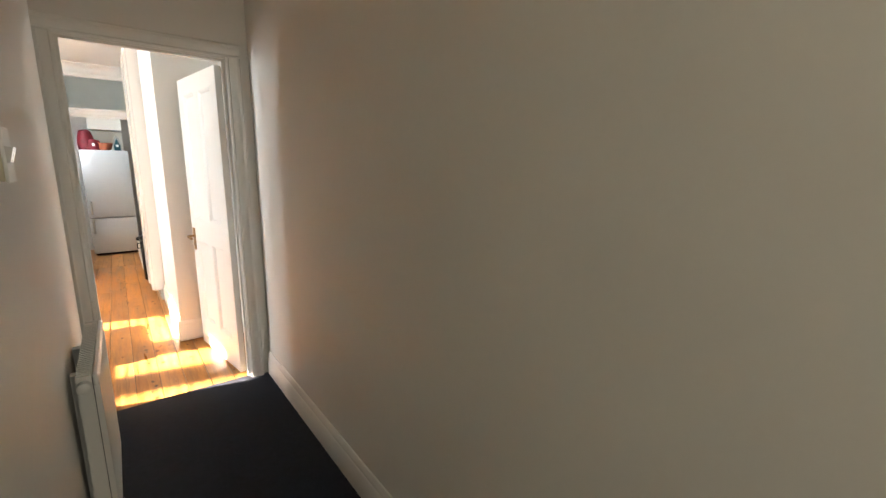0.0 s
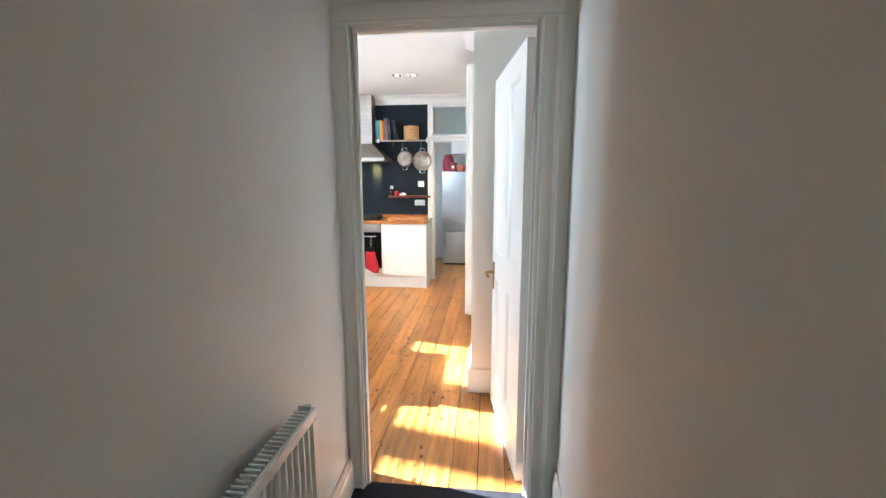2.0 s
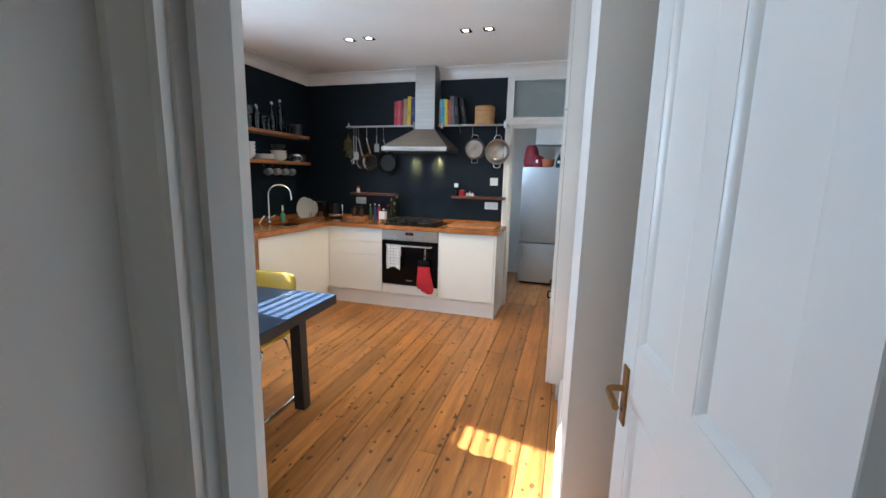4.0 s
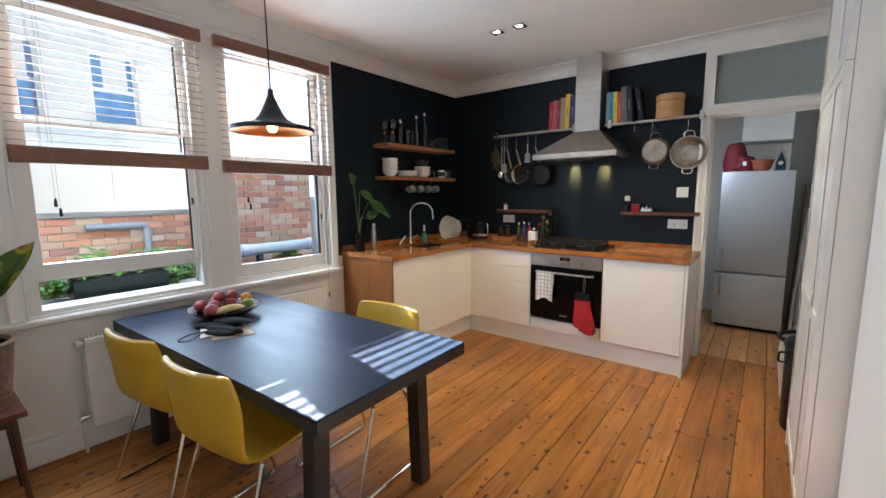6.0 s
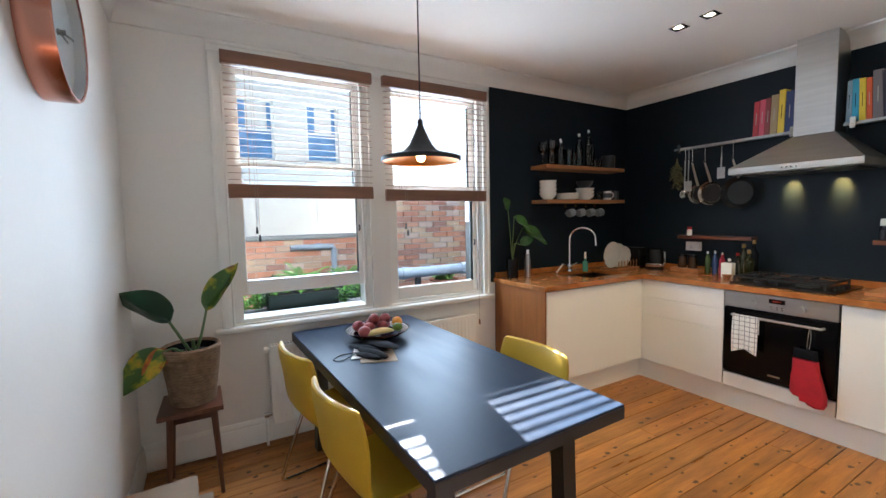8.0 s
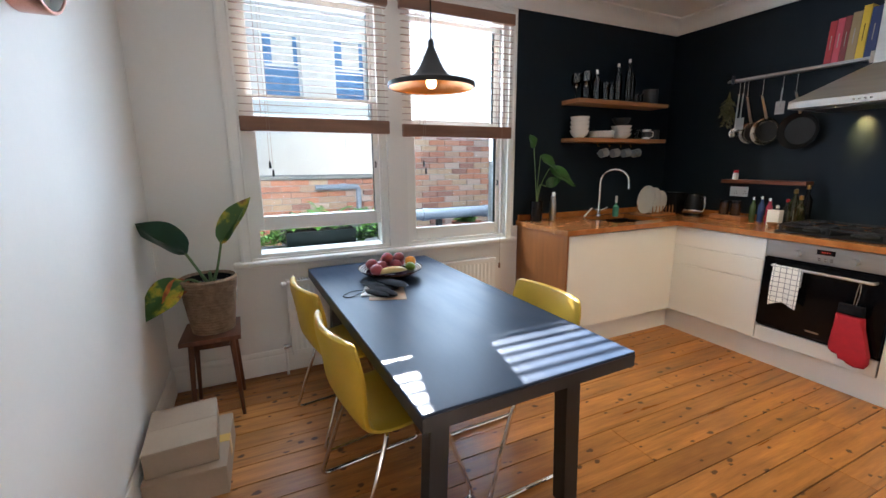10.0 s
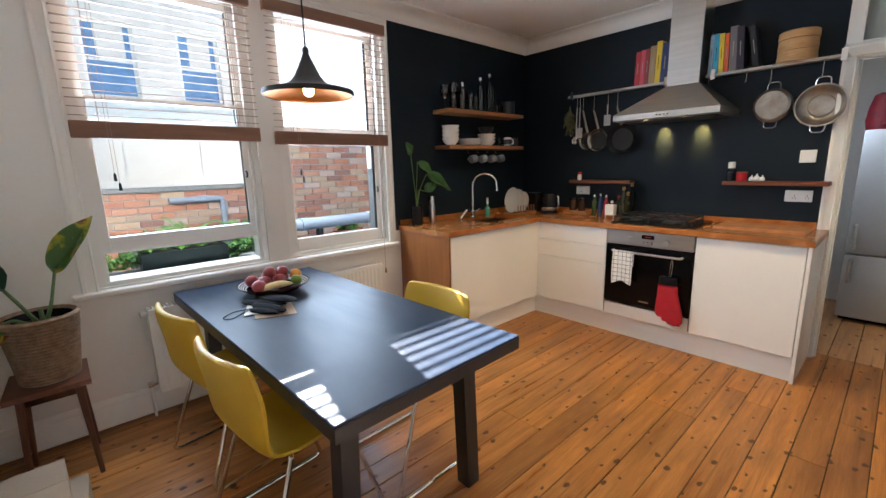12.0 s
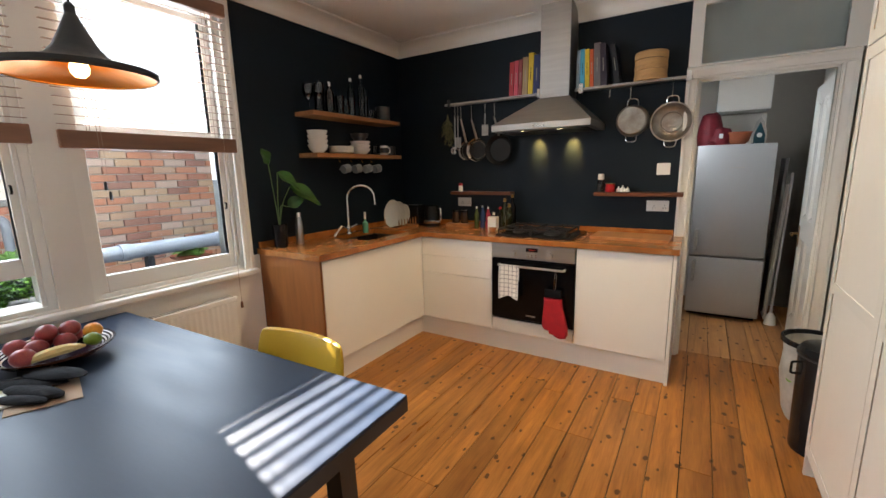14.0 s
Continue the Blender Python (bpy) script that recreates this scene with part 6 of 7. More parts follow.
CHECK = material("checked_cotton", (0.78, 0.76, 0.72), 0.9, spread=0.03, bump=0.2, fine=300)
nt = CHECK.node_tree
br = nt.nodes.new("ShaderNodeTexBrick")
br.offset = 0.0
br.inputs["Color1"].default_value = br.inputs["Color2"].default_value = (0.78, 0.76, 0.72, 1)
br.inputs["Mortar"].default_value = (0.12, 0.125, 0.14, 1)
br.inputs["Scale"].default_value, br.inputs["Mortar Size"].default_value = 1.0, 0.0018
br.inputs["Brick Width"].default_value, br.inputs["Row Height"].default_value = 0.033, 0.033
tc, sp, cb = nt.nodes.new("ShaderNodeTexCoord"), nt.nodes.new("ShaderNodeSeparateXYZ"), nt.nodes.new("ShaderNodeCombineXYZ")
nt.links.new(tc.outputs["Object"], sp.inputs[0])
nt.links.new(sp.outputs["X"], cb.inputs["X"])
nt.links.new(sp.outputs["Z"], cb.inputs["Y"])
nt.links.new(cb.outputs[0], br.inputs["Vector"])
nt.links.new(br.outputs["Color"], next(n for n in nt.nodes if n.type == "BSDF_PRINCIPLED").inputs["Base Color"])
tea_towel()


def oven_mitt():
    root = thing("oven_mitt", (-0.89, FY - 0.06, 0.215), "red oven mitt with a black cuff hanging on the oven", "oven mitt")
    y = FY - 0.075

    def slab(outline, t, mat, nm, label):
        bm = EX([(px, y, pz) for px, pz in outline], (0, t, 0))
        side = [e for e in bm.edges if abs(e.verts[0].co.y - e.verts[1].co.y) < 1e-6]
        bmesh.ops.bevel(bm, geom=side, offset=t * 0.42, segments=3, affect="EDGES", profile=0.5)
        part(nm, bm, mat, root, label)

    slab([(-0.965, 0.51), (-0.835, 0.51), (-0.825, 0.42), (-0.79, 0.29), (-0.785, 0.25), (-0.80, 0.22), (-0.84, 0.212), (-0.88, 0.225), (-0.905, 0.265), (-0.92, 0.26), (-0.95, 0.262), (-0.972, 0.285), (-0.975, 0.32), (-0.965, 0.40)], 0.045, RED, "mitt", "padded red cotton")
    slab([(-0.962, 0.512), (-0.838, 0.512), (-0.842, 0.575), (-0.958, 0.575)], 0.04, BLACKCLOTH, "cuff", "black cuff")
    part("hanging_loop", TB(rounded([(-0.895, y + 0.02, 0.573), (-0.89, y + 0.015, 0.66), (-0.885, FY - 0.052, 0.728), (-0.88, y + 0.03, 0.66), (-0.885, y + 0.022, 0.573)], 0.02), 0.002, 6), CHROME, root)


oven_mitt()

# ---- shelves on the dark wall ----
SH1, SH2 = 1.882, 1.582
solid("shelf", B1(W + 0.001, 6.435, SH1 - 0.032, W + 0.20, 7.46, SH1, bevel=0.002), SHELFWOOD, "thick oak shelf holding glasses and bottles", "shelf", "", "oak wall shelves")
solid("shelf", B1(W + 0.001, 6.445, SH2 - 0.032, W + 0.20, 7.47, SH2, bevel=0.002), SHELFWOOD, "thick oak shelf holding bowls and plates", "shelf", "", "oak wall shelves")
GX = W + 0.11


def wine_glass(y, x, s):
    return solid("wine_glass", LT([(0.0, 0.0), (0.034, 0.001), (0.03, 0.004), (0.004, 0.01), (0.0035, 0.085), (0.02, 0.10), (0.038, 0.13), (0.040, 0.16), (0.034, 0.20), (0.0325, 0.20), (0.038, 0.16), (0.036, 0.132), (0.0, 0.10)], (x, y, SH1), 20), CLEAR, "clear stemmed wine glass on the shelf", "glass", "", "glasses on the shelf")


wine_glass(6.50, GX - 0.02, 1)
wine_glass(6.53, GX + 0.06, 1)
jar("carafe", 6 * 0 + GX, 6.585, SH1, 0.036, 0.23, CLEAR, None, "tall clear glass carafe", "carafe", 0.55)
jar("swing_bottle", GX + 0.03, 6.665, SH1, 0.034, 0.20, CLEAR, CHROME, "clear glass bottle with a wire stopper", "bottle", 0.4, 0.02)
jar("swing_bottle", GX - 0.03, 6.72, SH1, 0.036, 0.23, CLEAR, CHROME, "clear glass bottle with a wire stopper", "bottle", 0.4, 0.02)
for gy, gh in ((6.80, 0.15), (6.86, 0.13), (6.93, 0.16)):
    solid("tumbler", LT([(0.0, 0.0), (0.03, 0.0), (0.036, gh), (0.0345, gh), (0.0285, 0.008), (0.0, 0.008)], (GX, gy, SH1), 20), CLEAR, "clear glass tumbler on the shelf", "glass", "", "glasses on the shelf")
jar("tall_bottle", GX - 0.02, 6.95, SH1, 0.030, 0.29, CLEAR, WHITE, "tall slim clear bottle", "bottle", 0.35, 0.025)
jar("tall_bottle", GX + 0.03, 7.02, SH1, 0.028, 0.32, CLEAR, WHITE, "tall slim clear bottle", "bottle", 0.35, 0.025)
jar("vase", GX, 7.09, SH1, 0.032, 0.24, CLEAR, None, "clear straight glass vase on the shelf", "vase", 0.75)
for gy in (7.15, 7.20):
    solid("tumbler", LT([(0.0, 0.0), (0.026, 0.0), (0.03, 0.08), (0.0285, 0.08), (0.0245, 0.008), (0.0, 0.008)], (GX, gy, SH1), 20), CLEAR, "short clear tumbler on the shelf", "glass", "", "glasses on the shelf")
solid("dark_pot", LT([(0.0, 0.0), (0.055, 0.0), (0.062, 0.01), (0.065, 0.12), (0.06, 0.125), (0.055, 0.02), (0.0, 0.015)], (GX, 7.33, SH1), 24), SLATE, "dark matt ceramic pot on the shelf", "pot", "")


def stacked(name, n, y, x, z, prof, gap, label, group, mat=WHITE):
    for k in range(n):
        solid(name, LT(prof, (x, y, z + gap * k), 32), mat, label, name.split("_")[-1], "", group)


BOWL = [(0.0, 0.0), (0.035, 0.0), (0.04, 0.004), (0.065, 0.03), (0.078, 0.062), (0.075, 0.063), (0.062, 0.034), (0.036, 0.010), (0.0, 0.009)]
PLATE = [(0.0, 0.0), (0.06, 0.0), (0.10, 0.007), (0.118, 0.014), (0.117, 0.017), (0.098, 0.011), (0.06, 0.005), (0.0, 0.005)]
stacked("soup_bowl", 4, 6.54, GX, SH2 + 0.0005, BOWL, 0.035, "white soup bowl in a stack on the shelf", "stacked bowls")
small = [(r * 0.84, h) for r, h in PLATE]
stacked("dinner_plate", 6, 6.79, W + 0.105, SH2 + 0.0005, small, 0.0085, "white plate in a stack on the shelf", "stacked plates")
wide = [(r * 1.12, h * 0.8) for r, h in BOWL]
stacked("serving_bowl", 3, 7.02, W + 0.10, SH2 + 0.0005, wide, 0.030, "white wide bowl in a stack on the shelf", "stacked serving bowls")
solid("dark_bowl", LT([(r, h) for r, h in BOWL], (W + 0.095, 7.02, SH2 + 0.112), 28), SLATE, "dark bowl on top of the white ones", "bowl", "")


def mug(x, y, z, mat, label, turn=0.0, hang=False, r=0.036, h=0.085):
    root = thing("mug", (0, 0, 0), label, "mug", group="hanging cups" if hang else "mugs on the shelf")
    part("cup", LT([(0.0, 0.0), (r * 0.92, 0.0), (r, 0.006), (r, h), (r * 0.93, h), (r * 0.92, 0.008), (0.0, 0.008)], (0, 0, 0), 26), mat, root)
    part("handle", TB(rounded([(0.0, r * 0.97, h * 0.82), (0.0, r + 0.026, h * 0.80), (0.0, r + 0.026, h * 0.28), (0.0, r * 0.97, h * 0.22)], 0.016), 0.0045, 8), mat, root)
    root.matrix_basis = pose(x, y, z, *((98, 0, 90 + turn) if hang else (0, 0, turn)))
    return root


GREYGLAZE = GREYCUP
jar("glass_jar", GX, 7.20, SH2 + 0.0005, 0.03, 0.085, CLEAR, None, "short clear glass jar on the shelf", "jar", 0.95)
mug(GX + 0.02, 7.30, SH2 + 0.0005, WHITE, "white mug with a dark pattern on the shelf", -20)
part("pattern", LT([(0.0365, 0.02), (0.0368, 0.03), (0.0368, 0.055), (0.0365, 0.065)], (0, 0, 0), 26), SLATE, [o for o in bpy.data.objects if o.name.startswith("mug") and o.parent is None][-1])
mug(GX + 0.02, 7.41, SH2 + 0.0005, SLATE, "dark mug on the shelf", 60)
for gy in (6.72, 6.85, 6.98, 7.10):
    hk = solid("cup_hook", TB(rounded([(GX + 0.03, gy, SH2 - 0.0325), (GX + 0.03, gy, SH2 - 0.06), (GX + 0.03, gy + 0.012, SH2 - 0.068), (GX + 0.03, gy + 0.016, SH2 - 0.055)], 0.008), 0.002, 6), BRASS, "small brass cup hook under the shelf", "hook", "", "cup hooks")
    root = mug(0, 0, 0, GREYGLAZE, "grey cup hanging under the shelf", 0, True, 0.034, 0.065)
    root.matrix_basis = pose(GX + 0.06, gy + 0.008, SH2 - 0.125, 0, 80, 90)

# ---- worktop things ----
HOUSELEAF = material("dark_house_leaf", (0.030, 0.085, 0.018), 0.38, spread=0.4, scale=10, bump=0.08, random_spread=0.2)


def small_plant():
    x, y, z = W + 0.11, 6.135, TOP
    root = thing("potted_plant", (x, y, z), "leafy green plant in a tall black pot on the worktop", "plant")
    part("pot", LT([(0.0, 0.0), (0.042, 0.0), (0.046, 0.01), (0.052, 0.16), (0.048, 0.162), (0.044, 0.13), (0.0, 0.13)], (x, y, z + 0.0005), 28), BLACK, root)
    part("soil", LT([(0.045, 0.135), (0.0, 0.14)], (x, y, z), 20), SOIL, root)
    for tip, way, up, l, w in (((x, 6.09, 1.50), (0.1, -0.35, 0.8), (1, 0.1, 0.2), 0.12, 0.03), ((x + 0.02, 6.14, 1.44), (0.3, 0.75, -0.55), (0.8, 0.3, 0.5), 0.16, 0.045), ((x + 0.01, 6.24, 1.34), (0.35, 0.85, -0.45), (0.8, 0.2, 0.6), 0.22, 0.055), ((x + 0.03, 6.20, 1.20), (0.3, 0.7, 0.55), (0.7, -0.4, 0.5), 0.13, 0.03)):
        part("stalk", TB(rounded([(x, y, z + 0.13), (x, (y * 2 + tip[1]) / 3, z + 0.30), tip], 0.1), 0.0035, 6), STEM, root)
        part("leaf", thicken(leaf_mesh(bmesh.new(), tip, way, up, l * 1.1, w * 1.45, 0.15, 0.25, 10, 3)), HOUSELEAF, root)


small_plant()
jar("steel_flask", W + 0.13, 6.285, TOP + 0.0005, 0.026, 0.20, STEEL, CHROME, "slim brushed steel flask on the worktop", "flask", 0.75, 0.035)


def tap():
    x, y = W + 0.09, 6.83
    root = thing("kitchen_tap", (x, y, TOP), "tall chrome swan-neck kitchen tap", "tap")
    part("base", LT([(0.0, 0.0), (0.028, 0.0), (0.026, 0.012), (0.018, 0.02), (0.017, 0.07), (0.0, 0.07)], (x, y, TOP), 24), CHROME, root)
    pts = [(x, y, TOP + 0.06), (x, y, TOP + 0.30)] + [(x + 0.10 - 0.10 * math.cos(a), y + 0.06 - 0.06 * math.cos(a), TOP + 0.30 + 0.105 * math.sin(a)) for a in [math.pi * k / 10 for k in range(1, 10)]] + [(x + 0.20, y + 0.12, TOP + 0.27), (x + 0.20, y + 0.12, TOP + 0.245)]
    part("spout", TB(pts, 0.011, 12), CHROME, root)
    for s in (-1, 1):
        part("lever", TB([(x, y + s * 0.02, TOP + 0.05), (x + 0.02, y + s * 0.09, TOP + 0.075)], [0.008, 0.006], 8), CHROME, root)


tap()


def sink():
    x0, x1, y0, y1 = -2.55, -2.19, 6.62, 7.16
    root = thing("sink", ((x0 + x1) / 2, (y0 + y1) / 2, 0.72), "white undermounted ceramic sink let into the worktop", "sink")
    t = 0.012
    part("basin", boxes((x0, y0, 0.72, x1, y1, 0.732), (x0 - t, y0 - t, 0.72, x0, y1 + t, UNDER - 0.001), (x1, y0 - t, 0.72, x1 + t, y1 + t, UNDER - 0.001), (x0, y0 - t, 0.72, x1, y0, UNDER - 0.001), (x0, y1, 0.72, x1, y1 + t, UNDER - 0.001)), SLATE, root)
    part("plughole", LT([(0.0, 0.003), (0.03, 0.003), (0.04, 0.0)], (-2.37, 6.89, 0.7325), 24), CHROME, root)


sink()
LIQUID = material("green_soap", (0.10, 0.30, 0.20), 0.15, spread=0.05, coat=0.4)
jar("soap_bottle", W + 0.19, 6.93, TOP + 0.0005, 0.026, 0.12, LIQUID, PLASTIC, "green washing-up liquid bottle", "bottle", 0.35, 0.06)
solid("washing_brush", TB([(W + 0.13, 6.63, TOP + 0.0095), (W + 0.12, 6.67, TOP + 0.035), (W + 0.11, 6.73, TOP + 0.075)], [0.009, 0.006, 0.008], 8), PLASTIC, "pale washing-up brush leaning by the sink", "brush", "")


def dish_rack():
    x, y, z = W + 0.25, 7.35, TOP
    root = thing("dish_rack", (x, y, z), "small wooden plate rack on the worktop", "rack")
    part("base", boxes((x - 0.09, y - 0.16, z + 0.0005, x - 0.07, y + 0.16, z + 0.016), (x + 0.07, y - 0.16, z + 0.0005, x + 0.09, y + 0.16, z + 0.016), (x - 0.07, y - 0.16, z + 0.002, x + 0.07, y - 0.14, z + 0.014), (x - 0.07, y + 0.14, z + 0.002, x + 0.07, y + 0.16, z + 0.014)), SHELFWOOD, root)
    for k in range(7):
        yy = y - 0.13 + 0.043 * k
        for xx in (x - 0.08, x + 0.08):
            part("peg", TB([(xx, yy, z + 0.016), (xx, yy, z + 0.085)], 0.0045, 8), SHELFWOOD, root)
    for yy, r in ((y - 0.105, 0.125), (y - 0.02, 0.115), (y + 0.065, 0.10)):
        k = r / 0.118
        solid("drying_plate", LT([(a * k, b) for a, b in PLATE], (x, yy, z + r + 0.012), 36, (-0.30, -1, 0.16)), WHITE, "white plate drying upright in the rack", "plate", "", "drying plates")


dish_rack()


def kettle():
    x, y = -2.20, B - 0.20
    root = thing("kettle", (x, y, TOP), "black and steel electric kettle in the corner", "kettle")
    part("base", LT([(0.0, 0.0), (0.082, 0.0), (0.08, 0.02), (0.0, 0.022)], (x, y, TOP + 0.0005), 28), BLACK, root)
    part("body", LT([(0.0, 0.022), (0.078, 0.023), (0.08, 0.05), (0.07, 0.17), (0.06, 0.19), (0.0, 0.20)], (x, y, TOP), 32), BLACK, root)
    part("band", LT([(0.081, 0.03), (0.0825, 0.033), (0.081, 0.06)], (x, y, TOP), 32), CHROME, root)
    part("handle", TB(rounded([(x + 0.068, y - 0.02, TOP + 0.17), (x + 0.12, y - 0.03, TOP + 0.175), (x + 0.118, y - 0.03, TOP + 0.05), (x + 0.08, y - 0.02, TOP + 0.045)], 0.03), 0.009, 8), CHROME, root)


kettle()
toaster = thing("toaster", (-2.43, B - 0.16, TOP), "black two-slot toaster in the corner", "toaster")
part("body", B1(-2.54, B - 0.24, TOP + 0.006, -2.33, B - 0.07, TOP + 0.19, bevel=0.018, seg=3), BLACK, toaster)
part("slots", boxes((-2.51, B - 0.20, TOP + 0.1895, -2.36, B - 0.175, TOP + 0.1915), (-2.51, B - 0.14, TOP + 0.1895, -2.36, B - 0.115, TOP + 0.1915)), IRON, toaster)
part("lever", B1(-2.329, B - 0.165, TOP + 0.11, -2.31, B - 0.14, TOP + 0.125, bevel=0.003), CHROME, toaster)
part("foot", boxes((-2.53, B - 0.23, TOP + 0.0005, -2.34, B - 0.08, TOP + 0.0055)), BLACK, toaster)
tray = solid("spice_tray", boxes((-2.05, B - 0.20, TOP + 0.0005, -1.80, B - 0.07, TOP + 0.035), bevel=0.004), SHELFWOOD, "low wooden tray holding two jars", "tray", "")
BROWNGLASS = material("dark_spice", (0.05, 0.025, 0.015), 0.2, spread=0.3, coat=0.4)
for jx in (-1.975, -1.885):
    jar("storage_jar", jx, B - 0.135, TOP + 0.0355, 0.036, 0.10, BROWNGLASS, BLACK, "dark storage jar in the tray", "jar", 0.9, 0.02, "storage jars")
for jx, col, cap, hh in ((-1.765, (0.05, 0.08, 0.03), CHROME, 0.17), (-1.705, (0.03, 0.06, 0.16), CHROME, 0.18), (-1.65, (0.30, 0.03, 0.06), CHROME, 0.17), (-1.595, (0.12, 0.10, 0.10), WHITE, 0.12), (-1.535, (0.02, 0.02, 0.02), RED, 0.17)):
    jar("spice_bottle", jx, B - 0.12, TOP + 0.0005, 0.022, hh, material("spice_colour", col, 0.2, spread=0.3, coat=0.4), cap, "narrow coloured spice bottle on the worktop", "bottle", 0.5, 0.022, "spice bottles")
solid("paper_packet", B1(-1.60, B - 0.24, TOP + 0.0005, -1.52, B - 0.18, TOP + 0.115, bevel=0.003), WHITE, "small cream paper packet on the worktop", "packet", "")
solid("wooden_bowl", LT([(0.0, 0.0), (0.022, 0.0), (0.036, 0.03), (0.033, 0.03), (0.02, 0.006), (0.0, 0.006)], (-1.525, B - 0.30, TOP + 0.0005), 22), SHELFWOOD, "small wooden pinch bowl", "bowl", "")
OIL = material("olive_oil", (0.018, 0.020, 0.006), 0.08, spread=0.1, coat=0.6)
for jx, jy, hh, r in ((-1.475, B - 0.16, 0.24, 0.034), (-1.43, B - 0.10, 0.27, 0.032), (-1.415, B - 0.21, 0.20, 0.034)):
    jar("oil_bottle", jx, jy, TOP + 0.0005, r, hh, OIL if r > 0.033 else BLACKGLASS, BRASS, "dark glass oil bottle beside the hob", "bottle", 0.35, 0.03, "oil bottles")

# ---- fridge room ----
FT = 1.6105
bag = thing("red_bag", (0.0, 9.05, FT), "crumpled dark red shopping bag on the fridge", "bag")
for bx, by, bz, r, h in ((-0.01, 9.06, FT, 0.10, 0.30), (0.07, 9.02, FT, 0.09, 0.16)):
    bm = LT([(0.0, 0.0), (r * 0.95, 0.004), (r * 1.05, h * 0.25), (r * 0.9, h * 0.6), (r * 0.75, h * 0.9), (r * 0.4, h), (0.0, h * 0.97)], (0, 0, 0), 22)
    for v in bm.verts:
        v.co += Vector((v.co.x, v.co.y, 0)) * 0.35 * noise.noise(v.co * 13) + Vector((0, 0, 0.02 * noise.noise(v.co * 9))) * (1 if v.co.z > 0.02 else 0)
    bmesh.ops.translate(bm, verts=bm.verts, vec=(bx, by, bz))
    part("cloth", bm, material("maroon_cloth", (0.17, 0.009, 0.018), 0.6, spread=0.3, scale=15, bump=0.3), bag)
part("motif", B1(0.055, 8.915, FT + 0.06, 0.085, 8.922, FT + 0.10), WHITE, bag)
solid("terracotta_bowl", LT([(0.0, 0.0), (0.05, 0.0), (0.08, 0.03), (0.098, 0.10), (0.104, 0.102), (0.104, 0.112), (0.096, 0.112), (0.07, 0.03), (0.0, 0.02)], (0.205, 9.02, FT), 32), TERRA, "terracotta bowl on the fridge", "bowl", "")
iron = thing("steam_iron", (0.355, 9.02, FT), "dark teal steam iron standing on its heel", "iron")
TEAL = material("teal_plastic", (0.008, 0.05, 0.065), 0.25, spread=0.1)
part("sole", EX([(0.30, 9.005, FT + 0.01), (0.41, 9.005, FT + 0.01), (0.412, 9.005, FT + 0.09), (0.385, 9.005, FT + 0.19), (0.355, 9.005, FT + 0.235), (0.325, 9.005, FT + 0.19), (0.298, 9.005, FT + 0.09)], (0, 0.012, 0)), STEEL, iron)
part("body", EX([(0.305, 9.0171, FT), (0.405, 9.0171, FT), (0.405, 9.0171, FT + 0.09), (0.38, 9.0171, FT + 0.18), (0.355, 9.0171, FT + 0.22), (0.33, 9.0171, FT + 0.18), (0.305, 9.0171, FT + 0.09)], (0, 0.06, 0)), TEAL, iron)
part("front_cover", EX([(0.315, 8.97, FT), (0.395, 8.97, FT), (0.395, 8.97, FT + 0.08), (0.355, 8.97, FT + 0.19), (0.315, 8.97, FT + 0.08)], (0, 0.0349, 0)), TEAL, iron)
part("dial", LT([(0.0, 0.006), (0.018, 0.006), (0.02, 0.0)], (0.355, 8.97, FT + 0.075), 18, (0, -1, 0)), PLASTIC, iron)
boiler = thing("boiler_cupboard", (0.22, 9.4, 1.95), "white wall cupboard above the fridge", "cupboard")
part("body", B1(0.02, 9.20, 1.93, 0.44, 9.499, 2.26, bevel=0.004), CABINET, boiler)
part("door", B1(0.022, 9.18, 1.932, 0.438, 9.199, 2.258, bevel=0.004), CABINET, boiler)
solid("back_panel", B1(0.02, 9.47, 1.62, 0.44, 9.499, 1.92), CABINET, "white panel behind the fridge top", "panel", "")
board_root = thing("ironing_board", (0.60, 9.1, 0), "folded ironing board leaning in the corner", "ironing board")
part("top", EX([(0.535, 9.05, 0.03), (0.56, 9.05, 0.03), (0.595, 9.05, 1.48), (0.572, 9.05, 1.48)], (0, 0.26, 0)), material("board_cover", (0.30, 0.29, 0.28), 0.9, spread=0.2, scale=30), board_root)
for yy in (9.02, 8.96):
    part("leg", TB([(0.545, yy, 0.01), (0.60, yy, 1.25)], 0.013, 10), PLASTIC, board_root, "white metal leg")
part("foot", TB([(0.55, 8.93, 0.035), (0.55, 9.10, 0.035)], 0.022, 10), PLASTIC, board_root)
mop = thing("mop", (0.60, 8.86, 0), "mop with a pale handle leaning on the wall", "mop")
part("handle", TB([(0.575, 8.85, 0.10), (0.615, 8.93, 1.35)], 0.011, 8), FRIDGE, mop)
part("head", LT([(0.0, 0.0), (0.045, 0.0), (0.04, 0.07), (0.015, 0.11), (0.0, 0.11)], (0.575, 8.85, 0.001), 18), PLASTIC, mop)


